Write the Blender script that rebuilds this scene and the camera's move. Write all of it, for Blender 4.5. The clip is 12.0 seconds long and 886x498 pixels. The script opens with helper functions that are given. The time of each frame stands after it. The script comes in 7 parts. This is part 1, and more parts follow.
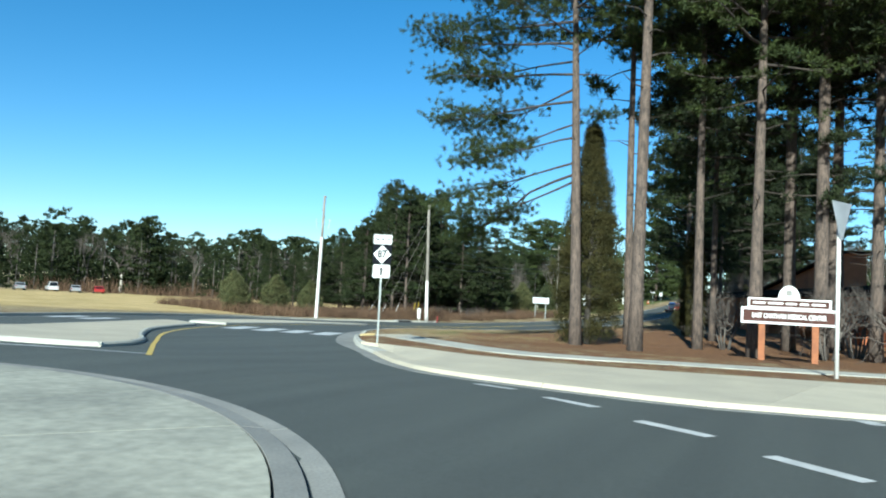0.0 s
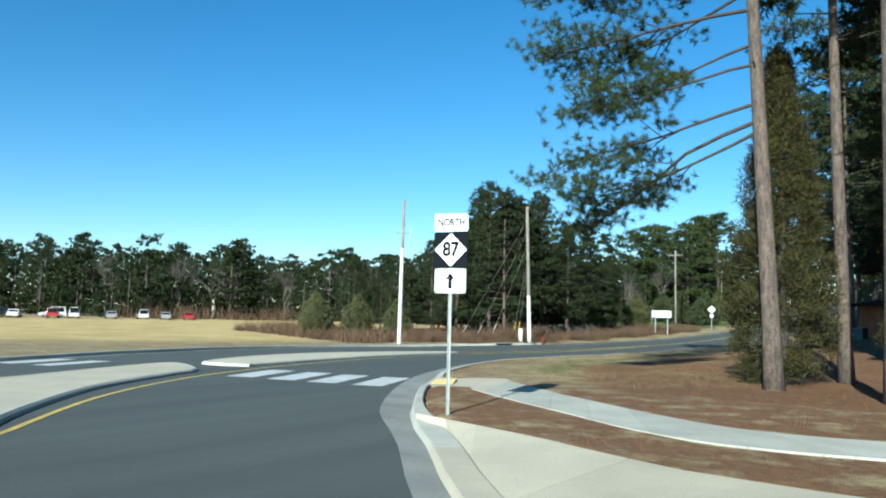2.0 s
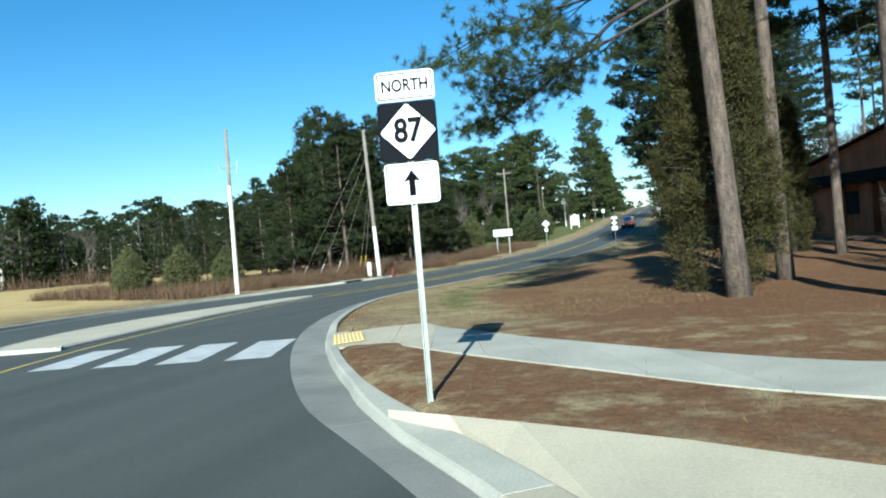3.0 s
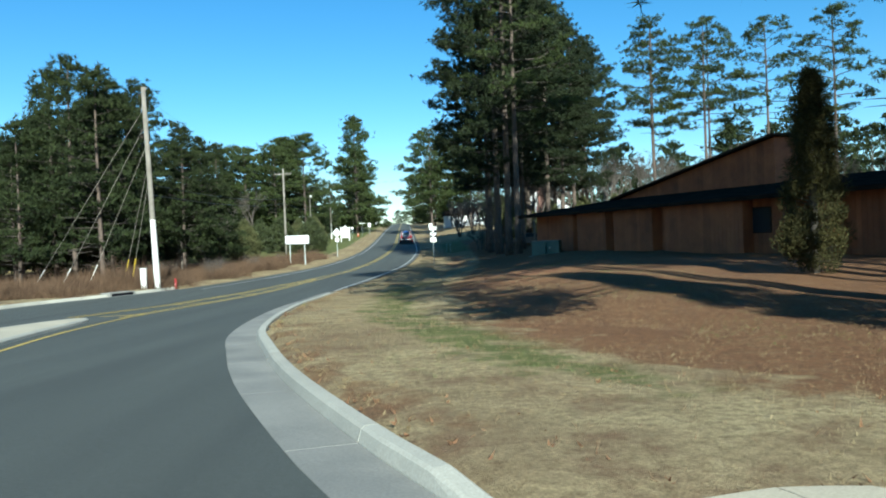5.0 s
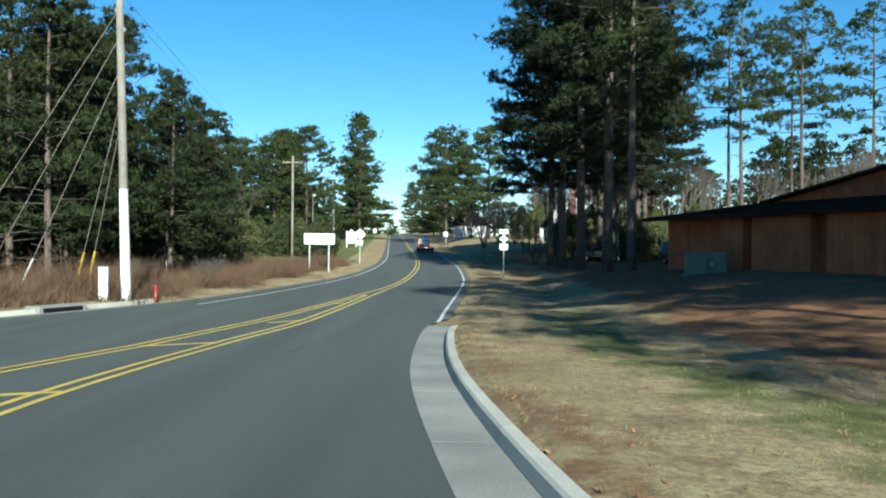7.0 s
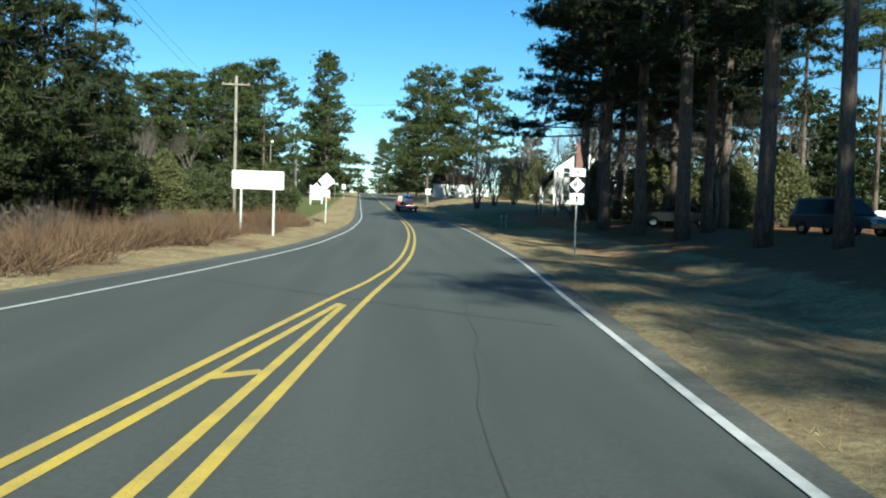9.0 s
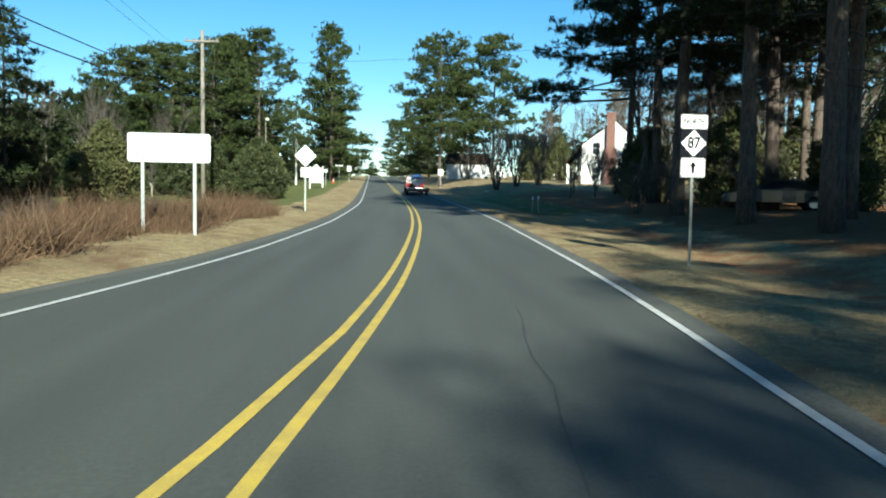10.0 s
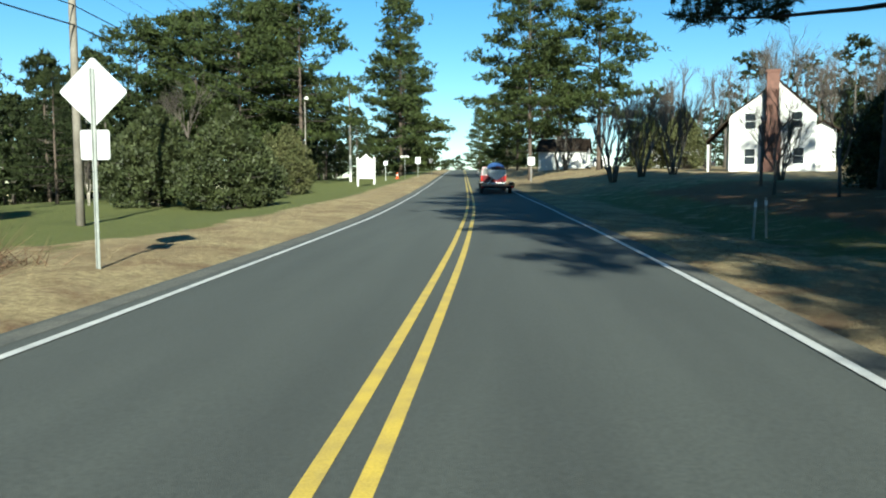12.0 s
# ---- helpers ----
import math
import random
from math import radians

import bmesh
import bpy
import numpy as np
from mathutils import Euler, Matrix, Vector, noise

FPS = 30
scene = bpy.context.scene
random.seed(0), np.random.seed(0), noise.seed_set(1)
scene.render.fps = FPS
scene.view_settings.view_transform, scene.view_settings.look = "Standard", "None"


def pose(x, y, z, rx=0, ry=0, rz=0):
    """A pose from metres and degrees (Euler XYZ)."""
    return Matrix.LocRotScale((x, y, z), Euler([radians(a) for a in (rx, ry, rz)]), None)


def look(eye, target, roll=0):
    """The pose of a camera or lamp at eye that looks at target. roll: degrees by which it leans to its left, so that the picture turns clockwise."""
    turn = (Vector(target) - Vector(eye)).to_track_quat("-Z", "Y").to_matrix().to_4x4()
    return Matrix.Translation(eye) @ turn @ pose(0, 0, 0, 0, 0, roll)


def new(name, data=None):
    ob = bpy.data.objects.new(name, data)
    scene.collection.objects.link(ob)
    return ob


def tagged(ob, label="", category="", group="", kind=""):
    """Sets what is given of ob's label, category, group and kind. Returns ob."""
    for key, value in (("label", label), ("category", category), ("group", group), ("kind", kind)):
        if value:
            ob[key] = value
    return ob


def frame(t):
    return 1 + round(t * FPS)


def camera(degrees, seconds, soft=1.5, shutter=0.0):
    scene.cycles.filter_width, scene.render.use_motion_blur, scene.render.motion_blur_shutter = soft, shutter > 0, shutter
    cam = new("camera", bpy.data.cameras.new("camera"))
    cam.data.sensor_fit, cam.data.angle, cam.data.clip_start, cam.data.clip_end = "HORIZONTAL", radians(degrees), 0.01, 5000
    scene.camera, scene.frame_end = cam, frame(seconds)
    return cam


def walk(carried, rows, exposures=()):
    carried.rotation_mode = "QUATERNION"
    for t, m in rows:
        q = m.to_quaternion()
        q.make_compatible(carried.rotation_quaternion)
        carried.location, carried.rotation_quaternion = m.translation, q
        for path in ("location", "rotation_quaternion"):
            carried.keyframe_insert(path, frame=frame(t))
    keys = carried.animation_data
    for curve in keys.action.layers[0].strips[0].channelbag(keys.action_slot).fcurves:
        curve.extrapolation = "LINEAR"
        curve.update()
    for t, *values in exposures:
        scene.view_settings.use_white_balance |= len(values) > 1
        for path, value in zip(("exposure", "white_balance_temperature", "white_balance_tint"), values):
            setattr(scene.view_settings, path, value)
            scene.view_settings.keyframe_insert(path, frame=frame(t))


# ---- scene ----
cam = camera(60.5, 12.0, soft=2.0)
PATH = [
    (0, (0.004, -0.176, 1.457), (-0.863, 1.621, 1.592), 3.06),
    (0.5, (-0.750, 2.573, 1.564), (-1.727, 4.314, 1.669), 3.57),
    (1, (-1.850, 5.109, 1.693), (-3.031, 6.721, 1.765), 4.61),
    (1.5, (-3.264, 7.410, 1.710), (-4.543, 8.946, 1.782), 3.15),
    (2, (-5.095, 9.572, 1.724), (-6.186, 11.240, 1.891), 1.31),
    (2.5, (-7.046, 11.405, 1.656), (-7.964, 13.180, 1.732), -3.46),
    (3, (-9.223, 13.258, 1.638), (-9.898, 15.141, 1.620), -4.74),
    (3.5, (-11.543, 15.392, 1.494), (-12.087, 17.316, 1.437), 0.11),
    (5.5, (-19.437, 27.596, 1.397), (-19.358, 29.595, 1.392), -3.13),
    (6, (-21.032, 31.564, 1.296), (-21.034, 33.564, 1.314), -0.17),
    (6.5, (-22.386, 35.908, 1.227), (-22.376, 37.908, 1.262), 0.22),
    (8.5, (-25.205, 56.033, 0.729), (-25.070, 58.027, 0.632), 1.25),
    (9, (-25.373, 61.877, 0.744), (-25.247, 63.871, 0.663), 1.82),
    (9.5, (-25.097, 67.702, 0.771), (-24.949, 69.692, 0.644), 0.96),
    (10, (-24.768, 73.827, 0.820), (-24.679, 75.821, 0.693), 0.96),
    (10.5, (-24.406, 80.021, 0.898), (-24.397, 82.012, 0.712), 1.35),
    (11, (-24.019, 86.519, 1.017), (-24.098, 88.510, 0.846), -0.77),
    (11.5, (-23.784, 93.251, 1.148), (-23.890, 95.245, 1.046), -0.77),
    (12, (-23.693, 100.293, 1.328), (-23.844, 102.282, 1.184), -0.21),
]
walk(cam, [(t, look(eye, target, roll)) for t, eye, target, roll in PATH], exposures=[(0, 1.33, 5350, 1), (3.5, 1.34, 5380, 1), (5.5, 1.42, 5480, 0), (6.5, 1.44, 5500, 0), (8.5, 1.46, 5750, 0), (12, 1.48, 5950, 0)])

# ---------------------------------------------------------------- sky and sun
SUN_DIR = Vector((0.20, -0.98, 0.47)).normalized()
world = bpy.data.worlds.new("sky")
scene.world = world
world.use_nodes = True
wn = world.node_tree.nodes
sky = wn.new("ShaderNodeTexSky")
sky.sky_type = "NISHITA"
sky.sun_disc = False
sky.sun_elevation = math.asin(SUN_DIR.z)
sky.sun_rotation = math.atan2(SUN_DIR.x, SUN_DIR.y)
sky.altitude = 600
sky.air_density, sky.dust_density, sky.ozone_density = 1.0, 0.0, 2.0
rich = wn.new("ShaderNodeHueSaturation")
rich.inputs["Hue"].default_value, rich.inputs["Saturation"].default_value = 0.491, 1.30
wn["Background"].inputs["Strength"].default_value = 0.0545
world.node_tree.links.new(sky.outputs["Color"], rich.inputs["Color"])
world.node_tree.links.new(rich.outputs["Color"], wn["Background"].inputs["Color"])
sun_data = bpy.data.lights.new("sun", "SUN")
sun_data.energy, sun_data.angle, sun_data.color = 5.0, radians(0.55), (1.0, 0.94, 0.77)
sun = new("sun", sun_data)
sun.matrix_world = look(SUN_DIR * 100, (0, 0, 0))


# ---------------------------------------------------------------- materials
def mat(name, col, rough=0.8, metal=0.0, col2=None, scale=3.0, fine=40.0, fine_amt=0.25, bump=0.15, bump_scale=None, island=0.0, obj_rand=0.0, spec=0.5, coat=0.0, translucent=0.0, stretch=None):
    """Two scales of colour variation and a fine relief on a principled surface."""
    m = bpy.data.materials.new(name)
    m.use_nodes = True
    nt = m.node_tree
    n, l = nt.nodes, nt.links
    b = n["Principled BSDF"]
    b.inputs["Roughness"].default_value = rough
    b.inputs["Metallic"].default_value = metal
    b.inputs["Specular IOR Level"].default_value = spec
    b.inputs["Coat Weight"].default_value = coat
    geo = n.new("ShaderNodeNewGeometry")
    col2 = col2 or tuple(c * 0.7 for c in col)
    big = n.new("ShaderNodeTexNoise")
    big.inputs["Scale"].default_value, big.inputs["Detail"].default_value = scale, 5
    if stretch:
        mp = n.new("ShaderNodeMapping")
        mp.inputs["Scale"].default_value = stretch
        l.new(geo.outputs["Position"], mp.inputs["Vector"])
        l.new(mp.outputs["Vector"], big.inputs["Vector"])
    else:
        l.new(geo.outputs["Position"], big.inputs["Vector"])
    mix = n.new("ShaderNodeMix")
    mix.data_type = "RGBA"
    mix.inputs["A"].default_value, mix.inputs["B"].default_value = (*col, 1), (*col2, 1)
    ramp = n.new("ShaderNodeMapRange")
    ramp.inputs["From Min"].default_value, ramp.inputs["From Max"].default_value = 0.35, 0.68
    l.new(big.outputs["Fac"], ramp.inputs["Value"])
    l.new(ramp.outputs["Result"], mix.inputs["Factor"])
    small = n.new("ShaderNodeTexNoise")
    small.inputs["Scale"].default_value, small.inputs["Detail"].default_value = fine, 6
    l.new(geo.outputs["Position"], small.inputs["Vector"])
    val = n.new("ShaderNodeMapRange")
    val.inputs["From Min"].default_value, val.inputs["From Max"].default_value = 0.25, 0.75
    val.inputs["To Min"].default_value, val.inputs["To Max"].default_value = 1 - fine_amt, 1 + fine_amt
    l.new(small.outputs["Fac"], val.inputs["Value"])
    last = val.outputs["Result"]
    for amount, source in ((island, geo.outputs["Random Per Island"]), (obj_rand, None)):
        if amount:
            if source is None:
                info = n.new("ShaderNodeObjectInfo")
                source = info.outputs["Random"]
            r = n.new("ShaderNodeMapRange")
            r.inputs["To Min"].default_value, r.inputs["To Max"].default_value = 1 - amount, 1 + amount
            l.new(source, r.inputs["Value"])
            mul = n.new("ShaderNodeMath")
            mul.operation = "MULTIPLY"
            l.new(last, mul.inputs[0])
            l.new(r.outputs["Result"], mul.inputs[1])
            last = mul.outputs[0]
    hsv = n.new("ShaderNodeHueSaturation")
    l.new(mix.outputs["Result"], hsv.inputs["Color"])
    l.new(last, hsv.inputs["Value"])
    l.new(hsv.outputs["Color"], b.inputs["Base Color"])
    if bump:
        bp = n.new("ShaderNodeBump")
        bp.inputs["Strength"].default_value, bp.inputs["Distance"].default_value = bump, 0.02
        src = small
        if bump_scale:
            src = n.new("ShaderNodeTexNoise")
            src.inputs["Scale"].default_value, src.inputs["Detail"].default_value = bump_scale, 8
            l.new(geo.outputs["Position"], src.inputs["Vector"])
        l.new(src.outputs["Fac"], bp.inputs["Height"])
        l.new(bp.outputs["Normal"], b.inputs["Normal"])
    if translucent:
        tr = n.new("ShaderNodeBsdfTranslucent")
        l.new(hsv.outputs["Color"], tr.inputs["Color"])
        ms = n.new("ShaderNodeMixShader")
        ms.inputs["Fac"].default_value = translucent
        l.new(b.outputs["BSDF"], ms.inputs[1])
        l.new(tr.outputs["BSDF"], ms.inputs[2])
        l.new(ms.outputs["Shader"], n["Material Output"].inputs["Surface"])
    return m


def glass_dark(name):
    m = bpy.data.materials.new(name)
    m.use_nodes = True
    b = m.node_tree.nodes["Principled BSDF"]
    b.inputs["Base Color"].default_value = (0.02, 0.025, 0.03, 1)
    b.inputs["Roughness"].default_value = 0.12
    b.inputs["Specular IOR Level"].default_value = 0.35
    return m


ASPHALT = mat("asphalt", (0.0520, 0.0582, 0.0525), 0.9, col2=(0.0370, 0.0418, 0.0385), scale=1.0, fine=28, fine_amt=0.24, bump=0.35, bump_scale=120, stretch=(1.1, 0.07, 1.0))
DUST = mat("dusty_asphalt", (0.088, 0.086, 0.073), 0.95, col2=(0.056, 0.058, 0.051), scale=2.2, fine=24, fine_amt=0.35, bump=0.3, bump_scale=90)
# tar of the lane seam, also the colour of the painted wire shadow
TAR_AND_SHADOW = mat("sealed_seam", (0.0325, 0.037, 0.0335), 0.85, scale=2, fine=60)
CONCRETE = mat("concrete", (0.3978, 0.351, 0.2613), 0.9, col2=(0.3276, 0.2925, 0.2223), scale=0.7, fine=45, fine_amt=0.14, bump=0.2, obj_rand=0.06)
CONCRETE_WALK = mat("sidewalk_concrete", (0.3588, 0.3432, 0.2925), 0.9, col2=(0.2808, 0.273, 0.234), scale=0.9, fine=45, fine_amt=0.16, bump=0.2, obj_rand=0.06)
CONCRETE_WORN = mat("worn_concrete", (0.30, 0.292, 0.235), 0.9, col2=(0.185, 0.182, 0.150), scale=0.6, fine=7, fine_amt=0.22, bump=0.25, obj_rand=0.04)
CONCRETE_GREY = mat("concrete_grey", (0.2106, 0.2044, 0.1833), 0.9, col2=(0.1443, 0.142, 0.131), scale=0.9, fine=40, fine_amt=0.18, bump=0.2, obj_rand=0.07)
JOINT = mat("joint_dirt", (0.0702, 0.0585, 0.0468), 0.95, scale=5, fine=60)
PAINT_W = mat("road_paint_white", (0.4836, 0.4836, 0.468), 0.6, col2=(0.3432, 0.3432, 0.3354), scale=3.5, fine=60, fine_amt=0.18, bump=0.2)
PAINT_Y = mat("road_paint_yellow", (0.50, 0.355, 0.050), 0.6, col2=(0.36, 0.262, 0.060), scale=3.0, fine=60, fine_amt=0.18, bump=0.2)
TACTILE = mat("tactile_yellow", (0.50, 0.36, 0.125), 0.75, col2=(0.44, 0.35, 0.19), scale=2.5, fine=50)
SIGN_W = mat("sign_white", (0.6396, 0.6396, 0.624), 0.35, col2=(0.5772, 0.5772, 0.5616), scale=2, fine=20, fine_amt=0.04, bump=0.02)
SIGN_BLACK = mat("sign_black", (0.0078, 0.00858, 0.0117), 0.9, fine_amt=0.1, bump=0.02, spec=0.08)
ALU = mat("bare_aluminium", (0.5772, 0.585, 0.5928), 0.32, metal=0.35, col2=(0.5148, 0.5226, 0.5304), scale=1.5, fine=30, fine_amt=0.06, bump=0.03)
STEEL = mat("galvanised_steel", (0.312, 0.3276, 0.312), 0.45, metal=0.5, col2=(0.234, 0.2496, 0.2418), scale=6, fine=60, fine_amt=0.15, bump=0.05)
POLE_WOOD = mat("pole_wood", (0.2028, 0.1833, 0.156), 0.9, col2=(0.1287, 0.1131, 0.0936), scale=1.4, fine=22, fine_amt=0.25, bump=0.3)
POLE_WHITE = mat("pole_white_guard", (0.5616, 0.5538, 0.5226), 0.6, col2=(0.4524, 0.4368, 0.4056), scale=2, fine=25, fine_amt=0.1)
WIRE = mat("wire_black", (0.0156, 0.0156, 0.01716), 0.6, bump=0)
BARK_PINE = mat("pine_bark", (0.1053, 0.07644, 0.0585), 0.95, col2=(0.039, 0.02964, 0.02418), scale=2.2, fine=22, fine_amt=0.45, bump=1.0, bump_scale=11, stretch=(5.0, 5.0, 1.3))
LIMB_PINE = mat("pine_limb_bark", (0.048, 0.037, 0.029), 0.95, col2=(0.028, 0.0215, 0.017), scale=4, fine=16, fine_amt=0.35, bump=0.3)
BARK_GREY = mat("grey_bark", (0.105, 0.091, 0.077), 0.95, col2=(0.062, 0.053, 0.045), scale=4, fine=20, fine_amt=0.3, bump=0.5)
BARK_PALE = mat("pale_bark", (0.3744, 0.3432, 0.2964), 0.9, col2=(0.2574, 0.2262, 0.1872), scale=3, fine=20, fine_amt=0.25, bump=0.3)
NEEDLE = mat("pine_needles", (0.04836, 0.0624, 0.01404), 0.7, col2=(0.02496, 0.039, 0.01014), scale=0.9, fine=5, fine_amt=0.3, bump=0, island=0.45, translucent=0.28, spec=0.3)
# darker copy of the pine needles: the stand's shade put into their colour
NEEDLE_SHADED = mat("dark_pine_needles", (0.0215, 0.0300, 0.0085), 0.75, col2=(0.0110, 0.0180, 0.0058), scale=0.9, fine=5, fine_amt=0.3, bump=0, island=0.45, translucent=0.25, spec=0.3)
NEEDLE_WOOD = mat("wood_pine_needles", (0.0275, 0.0370, 0.0096), 0.8, col2=(0.0128, 0.0200, 0.0060), scale=0.6, fine=4, fine_amt=0.3, bump=0, island=0.45, translucent=0.22, spec=0.25)
CEDAR = mat("cedar_foliage", (0.055, 0.048, 0.0145), 0.85, col2=(0.030, 0.0295, 0.0098), scale=1.6, fine=6, fine_amt=0.35, bump=0, island=0.4, translucent=0.25, spec=0.2)
SHRUB = mat("evergreen_leaves", (0.052, 0.062, 0.022), 0.6, col2=(0.030, 0.040, 0.014), scale=1.2, fine=6, fine_amt=0.3, bump=0, island=0.4, translucent=0.25, spec=0.3)
SHRUB_OLIVE = mat("olive_leaves", (0.0897, 0.0897, 0.0351), 0.7, col2=(0.0585, 0.0663, 0.0234), scale=1.2, fine=6, fine_amt=0.3, bump=0, island=0.4, translucent=0.25, spec=0.3)
DRY_STEM = mat("dry_sedge", (0.135, 0.086, 0.053), 0.9, col2=(0.075, 0.048, 0.032), scale=0.6, fine=8, fine_amt=0.3, bump=0, island=0.35, translucent=0.2, spec=0.1)
DRY_GRASS = mat("dry_grass_blades", (0.3276, 0.2613, 0.1482), 0.9, col2=(0.2262, 0.1755, 0.0975), scale=0.5, fine=8, fine_amt=0.3, bump=0, island=0.35, translucent=0.2, spec=0.1)
LAWN_GRASS = mat("lawn_grass_blades", (0.25, 0.195, 0.105), 0.95, col2=(0.155, 0.112, 0.060), scale=0.9, fine=8, fine_amt=0.35, bump=0, island=0.45, translucent=0.15, spec=0.05)
GREEN_GRASS = mat("green_grass_blades", (0.105, 0.135, 0.038), 0.9, col2=(0.075, 0.105, 0.030), scale=0.7, fine=8, fine_amt=0.3, bump=0, island=0.35, translucent=0.2, spec=0.1)
STRAW = mat("pine_straw", (0.1482, 0.0819, 0.0429), 0.95, col2=(0.0936, 0.05148, 0.02964), scale=0.8, fine=30, fine_amt=0.35, bump=0, island=0.35, spec=0.1)
TWIG = mat("bare_twigs", (0.092, 0.076, 0.063), 0.95, col2=(0.062, 0.050, 0.042), scale=0.5, fine=8, bump=0, island=0.25)
SIDING = mat("red_brown_siding", (0.31, 0.100, 0.034), 0.8, col2=(0.205, 0.066, 0.025), scale=1.1, fine=26, fine_amt=0.25, bump=0.25, obj_rand=0.16)
SHINGLE = mat("dark_shingles", (0.032, 0.023, 0.017), 1.0, col2=(0.018, 0.0135, 0.0105), scale=0.8, fine=24, fine_amt=0.35, bump=0.4, spec=0.0)
WHITE_WALL = mat("white_clapboard", (0.5148, 0.507, 0.4914), 0.6, col2=(0.4524, 0.4446, 0.429), scale=0.8, fine=12, fine_amt=0.05, bump=0.05)
BRICK = mat("chimney_brick", (0.156, 0.078, 0.0585), 0.9, col2=(0.117, 0.0585, 0.04524), scale=2.5, fine=12, fine_amt=0.25, bump=0.2)
RUST_POST = mat("cedar_post", (0.234, 0.0858, 0.0312), 0.8, col2=(0.1716, 0.0624, 0.02496), scale=3, fine=25)
BOARD_BROWN = mat("sign_board_brown", (0.062, 0.026, 0.019), 0.7, fine_amt=0.1, spec=0.2)
GREEN_BOX = mat("green_enamel", (0.0507, 0.0975, 0.078), 0.5, col2=(0.039, 0.078, 0.06396), scale=2, fine=20, fine_amt=0.12, bump=0.05)
GLASS = glass_dark("window_glass")
RUBBER = mat("tyre_rubber", (0.01404, 0.01404, 0.01404), 0.85, fine_amt=0.2)
CHROME = mat("wheel_metal", (0.468, 0.468, 0.468), 0.25, metal=0.9, fine_amt=0.05, bump=0)
CAR_MAROON = mat("maroon_paint", (0.1014, 0.00936, 0.01404), 0.25, coat=1.0, fine_amt=0.04, bump=0)
CAR_BLACK = mat("black_paint", (0.00936, 0.01014, 0.01248), 0.35, coat=0.35, fine_amt=0.04, bump=0)
CAR_NAVY = mat("navy_paint", (0.00936, 0.01248, 0.02496), 0.35, coat=0.35, fine_amt=0.04, bump=0)
CAR_WHITE = mat("white_paint", (0.585, 0.585, 0.5772), 0.3, coat=1.0, fine_amt=0.03, bump=0)
CAR_SILVER = mat("silver_paint", (0.3744, 0.3822, 0.39), 0.3, metal=0.4, coat=1.0, fine_amt=0.03, bump=0)
CAR_RED = mat("red_paint", (0.273, 0.0234, 0.0195), 0.3, coat=1.0, fine_amt=0.03, bump=0)
LAMP_RED = mat("red_lens", (0.312, 0.0117, 0.00936), 0.2, coat=0.6, fine_amt=0.05, bump=0)
BOAT_HULL = mat("boat_hull_silver", (0.429, 0.4524, 0.4836), 0.3, metal=0.3, col2=(0.351, 0.3744, 0.4134), scale=1.5, fine=10, fine_amt=0.06, bump=0.02)
BOAT_BLUE = mat("boat_cover_blue", (0.078, 0.1716, 0.4056), 0.6, col2=(0.0546, 0.1248, 0.312), scale=3, fine=20, fine_amt=0.1)
PLANK = mat("trailer_planks", (0.2652, 0.1248, 0.0663), 0.8, col2=(0.195, 0.0897, 0.0468), scale=2, fine=20, obj_rand=0.15)
ORANGE = mat("orange_plastic", (0.585, 0.1014, 0.0234), 0.5, fine_amt=0.05)
YELLOW_GUARD = mat("yellow_guard", (0.5616, 0.4056, 0.0312), 0.5, fine_amt=0.06)


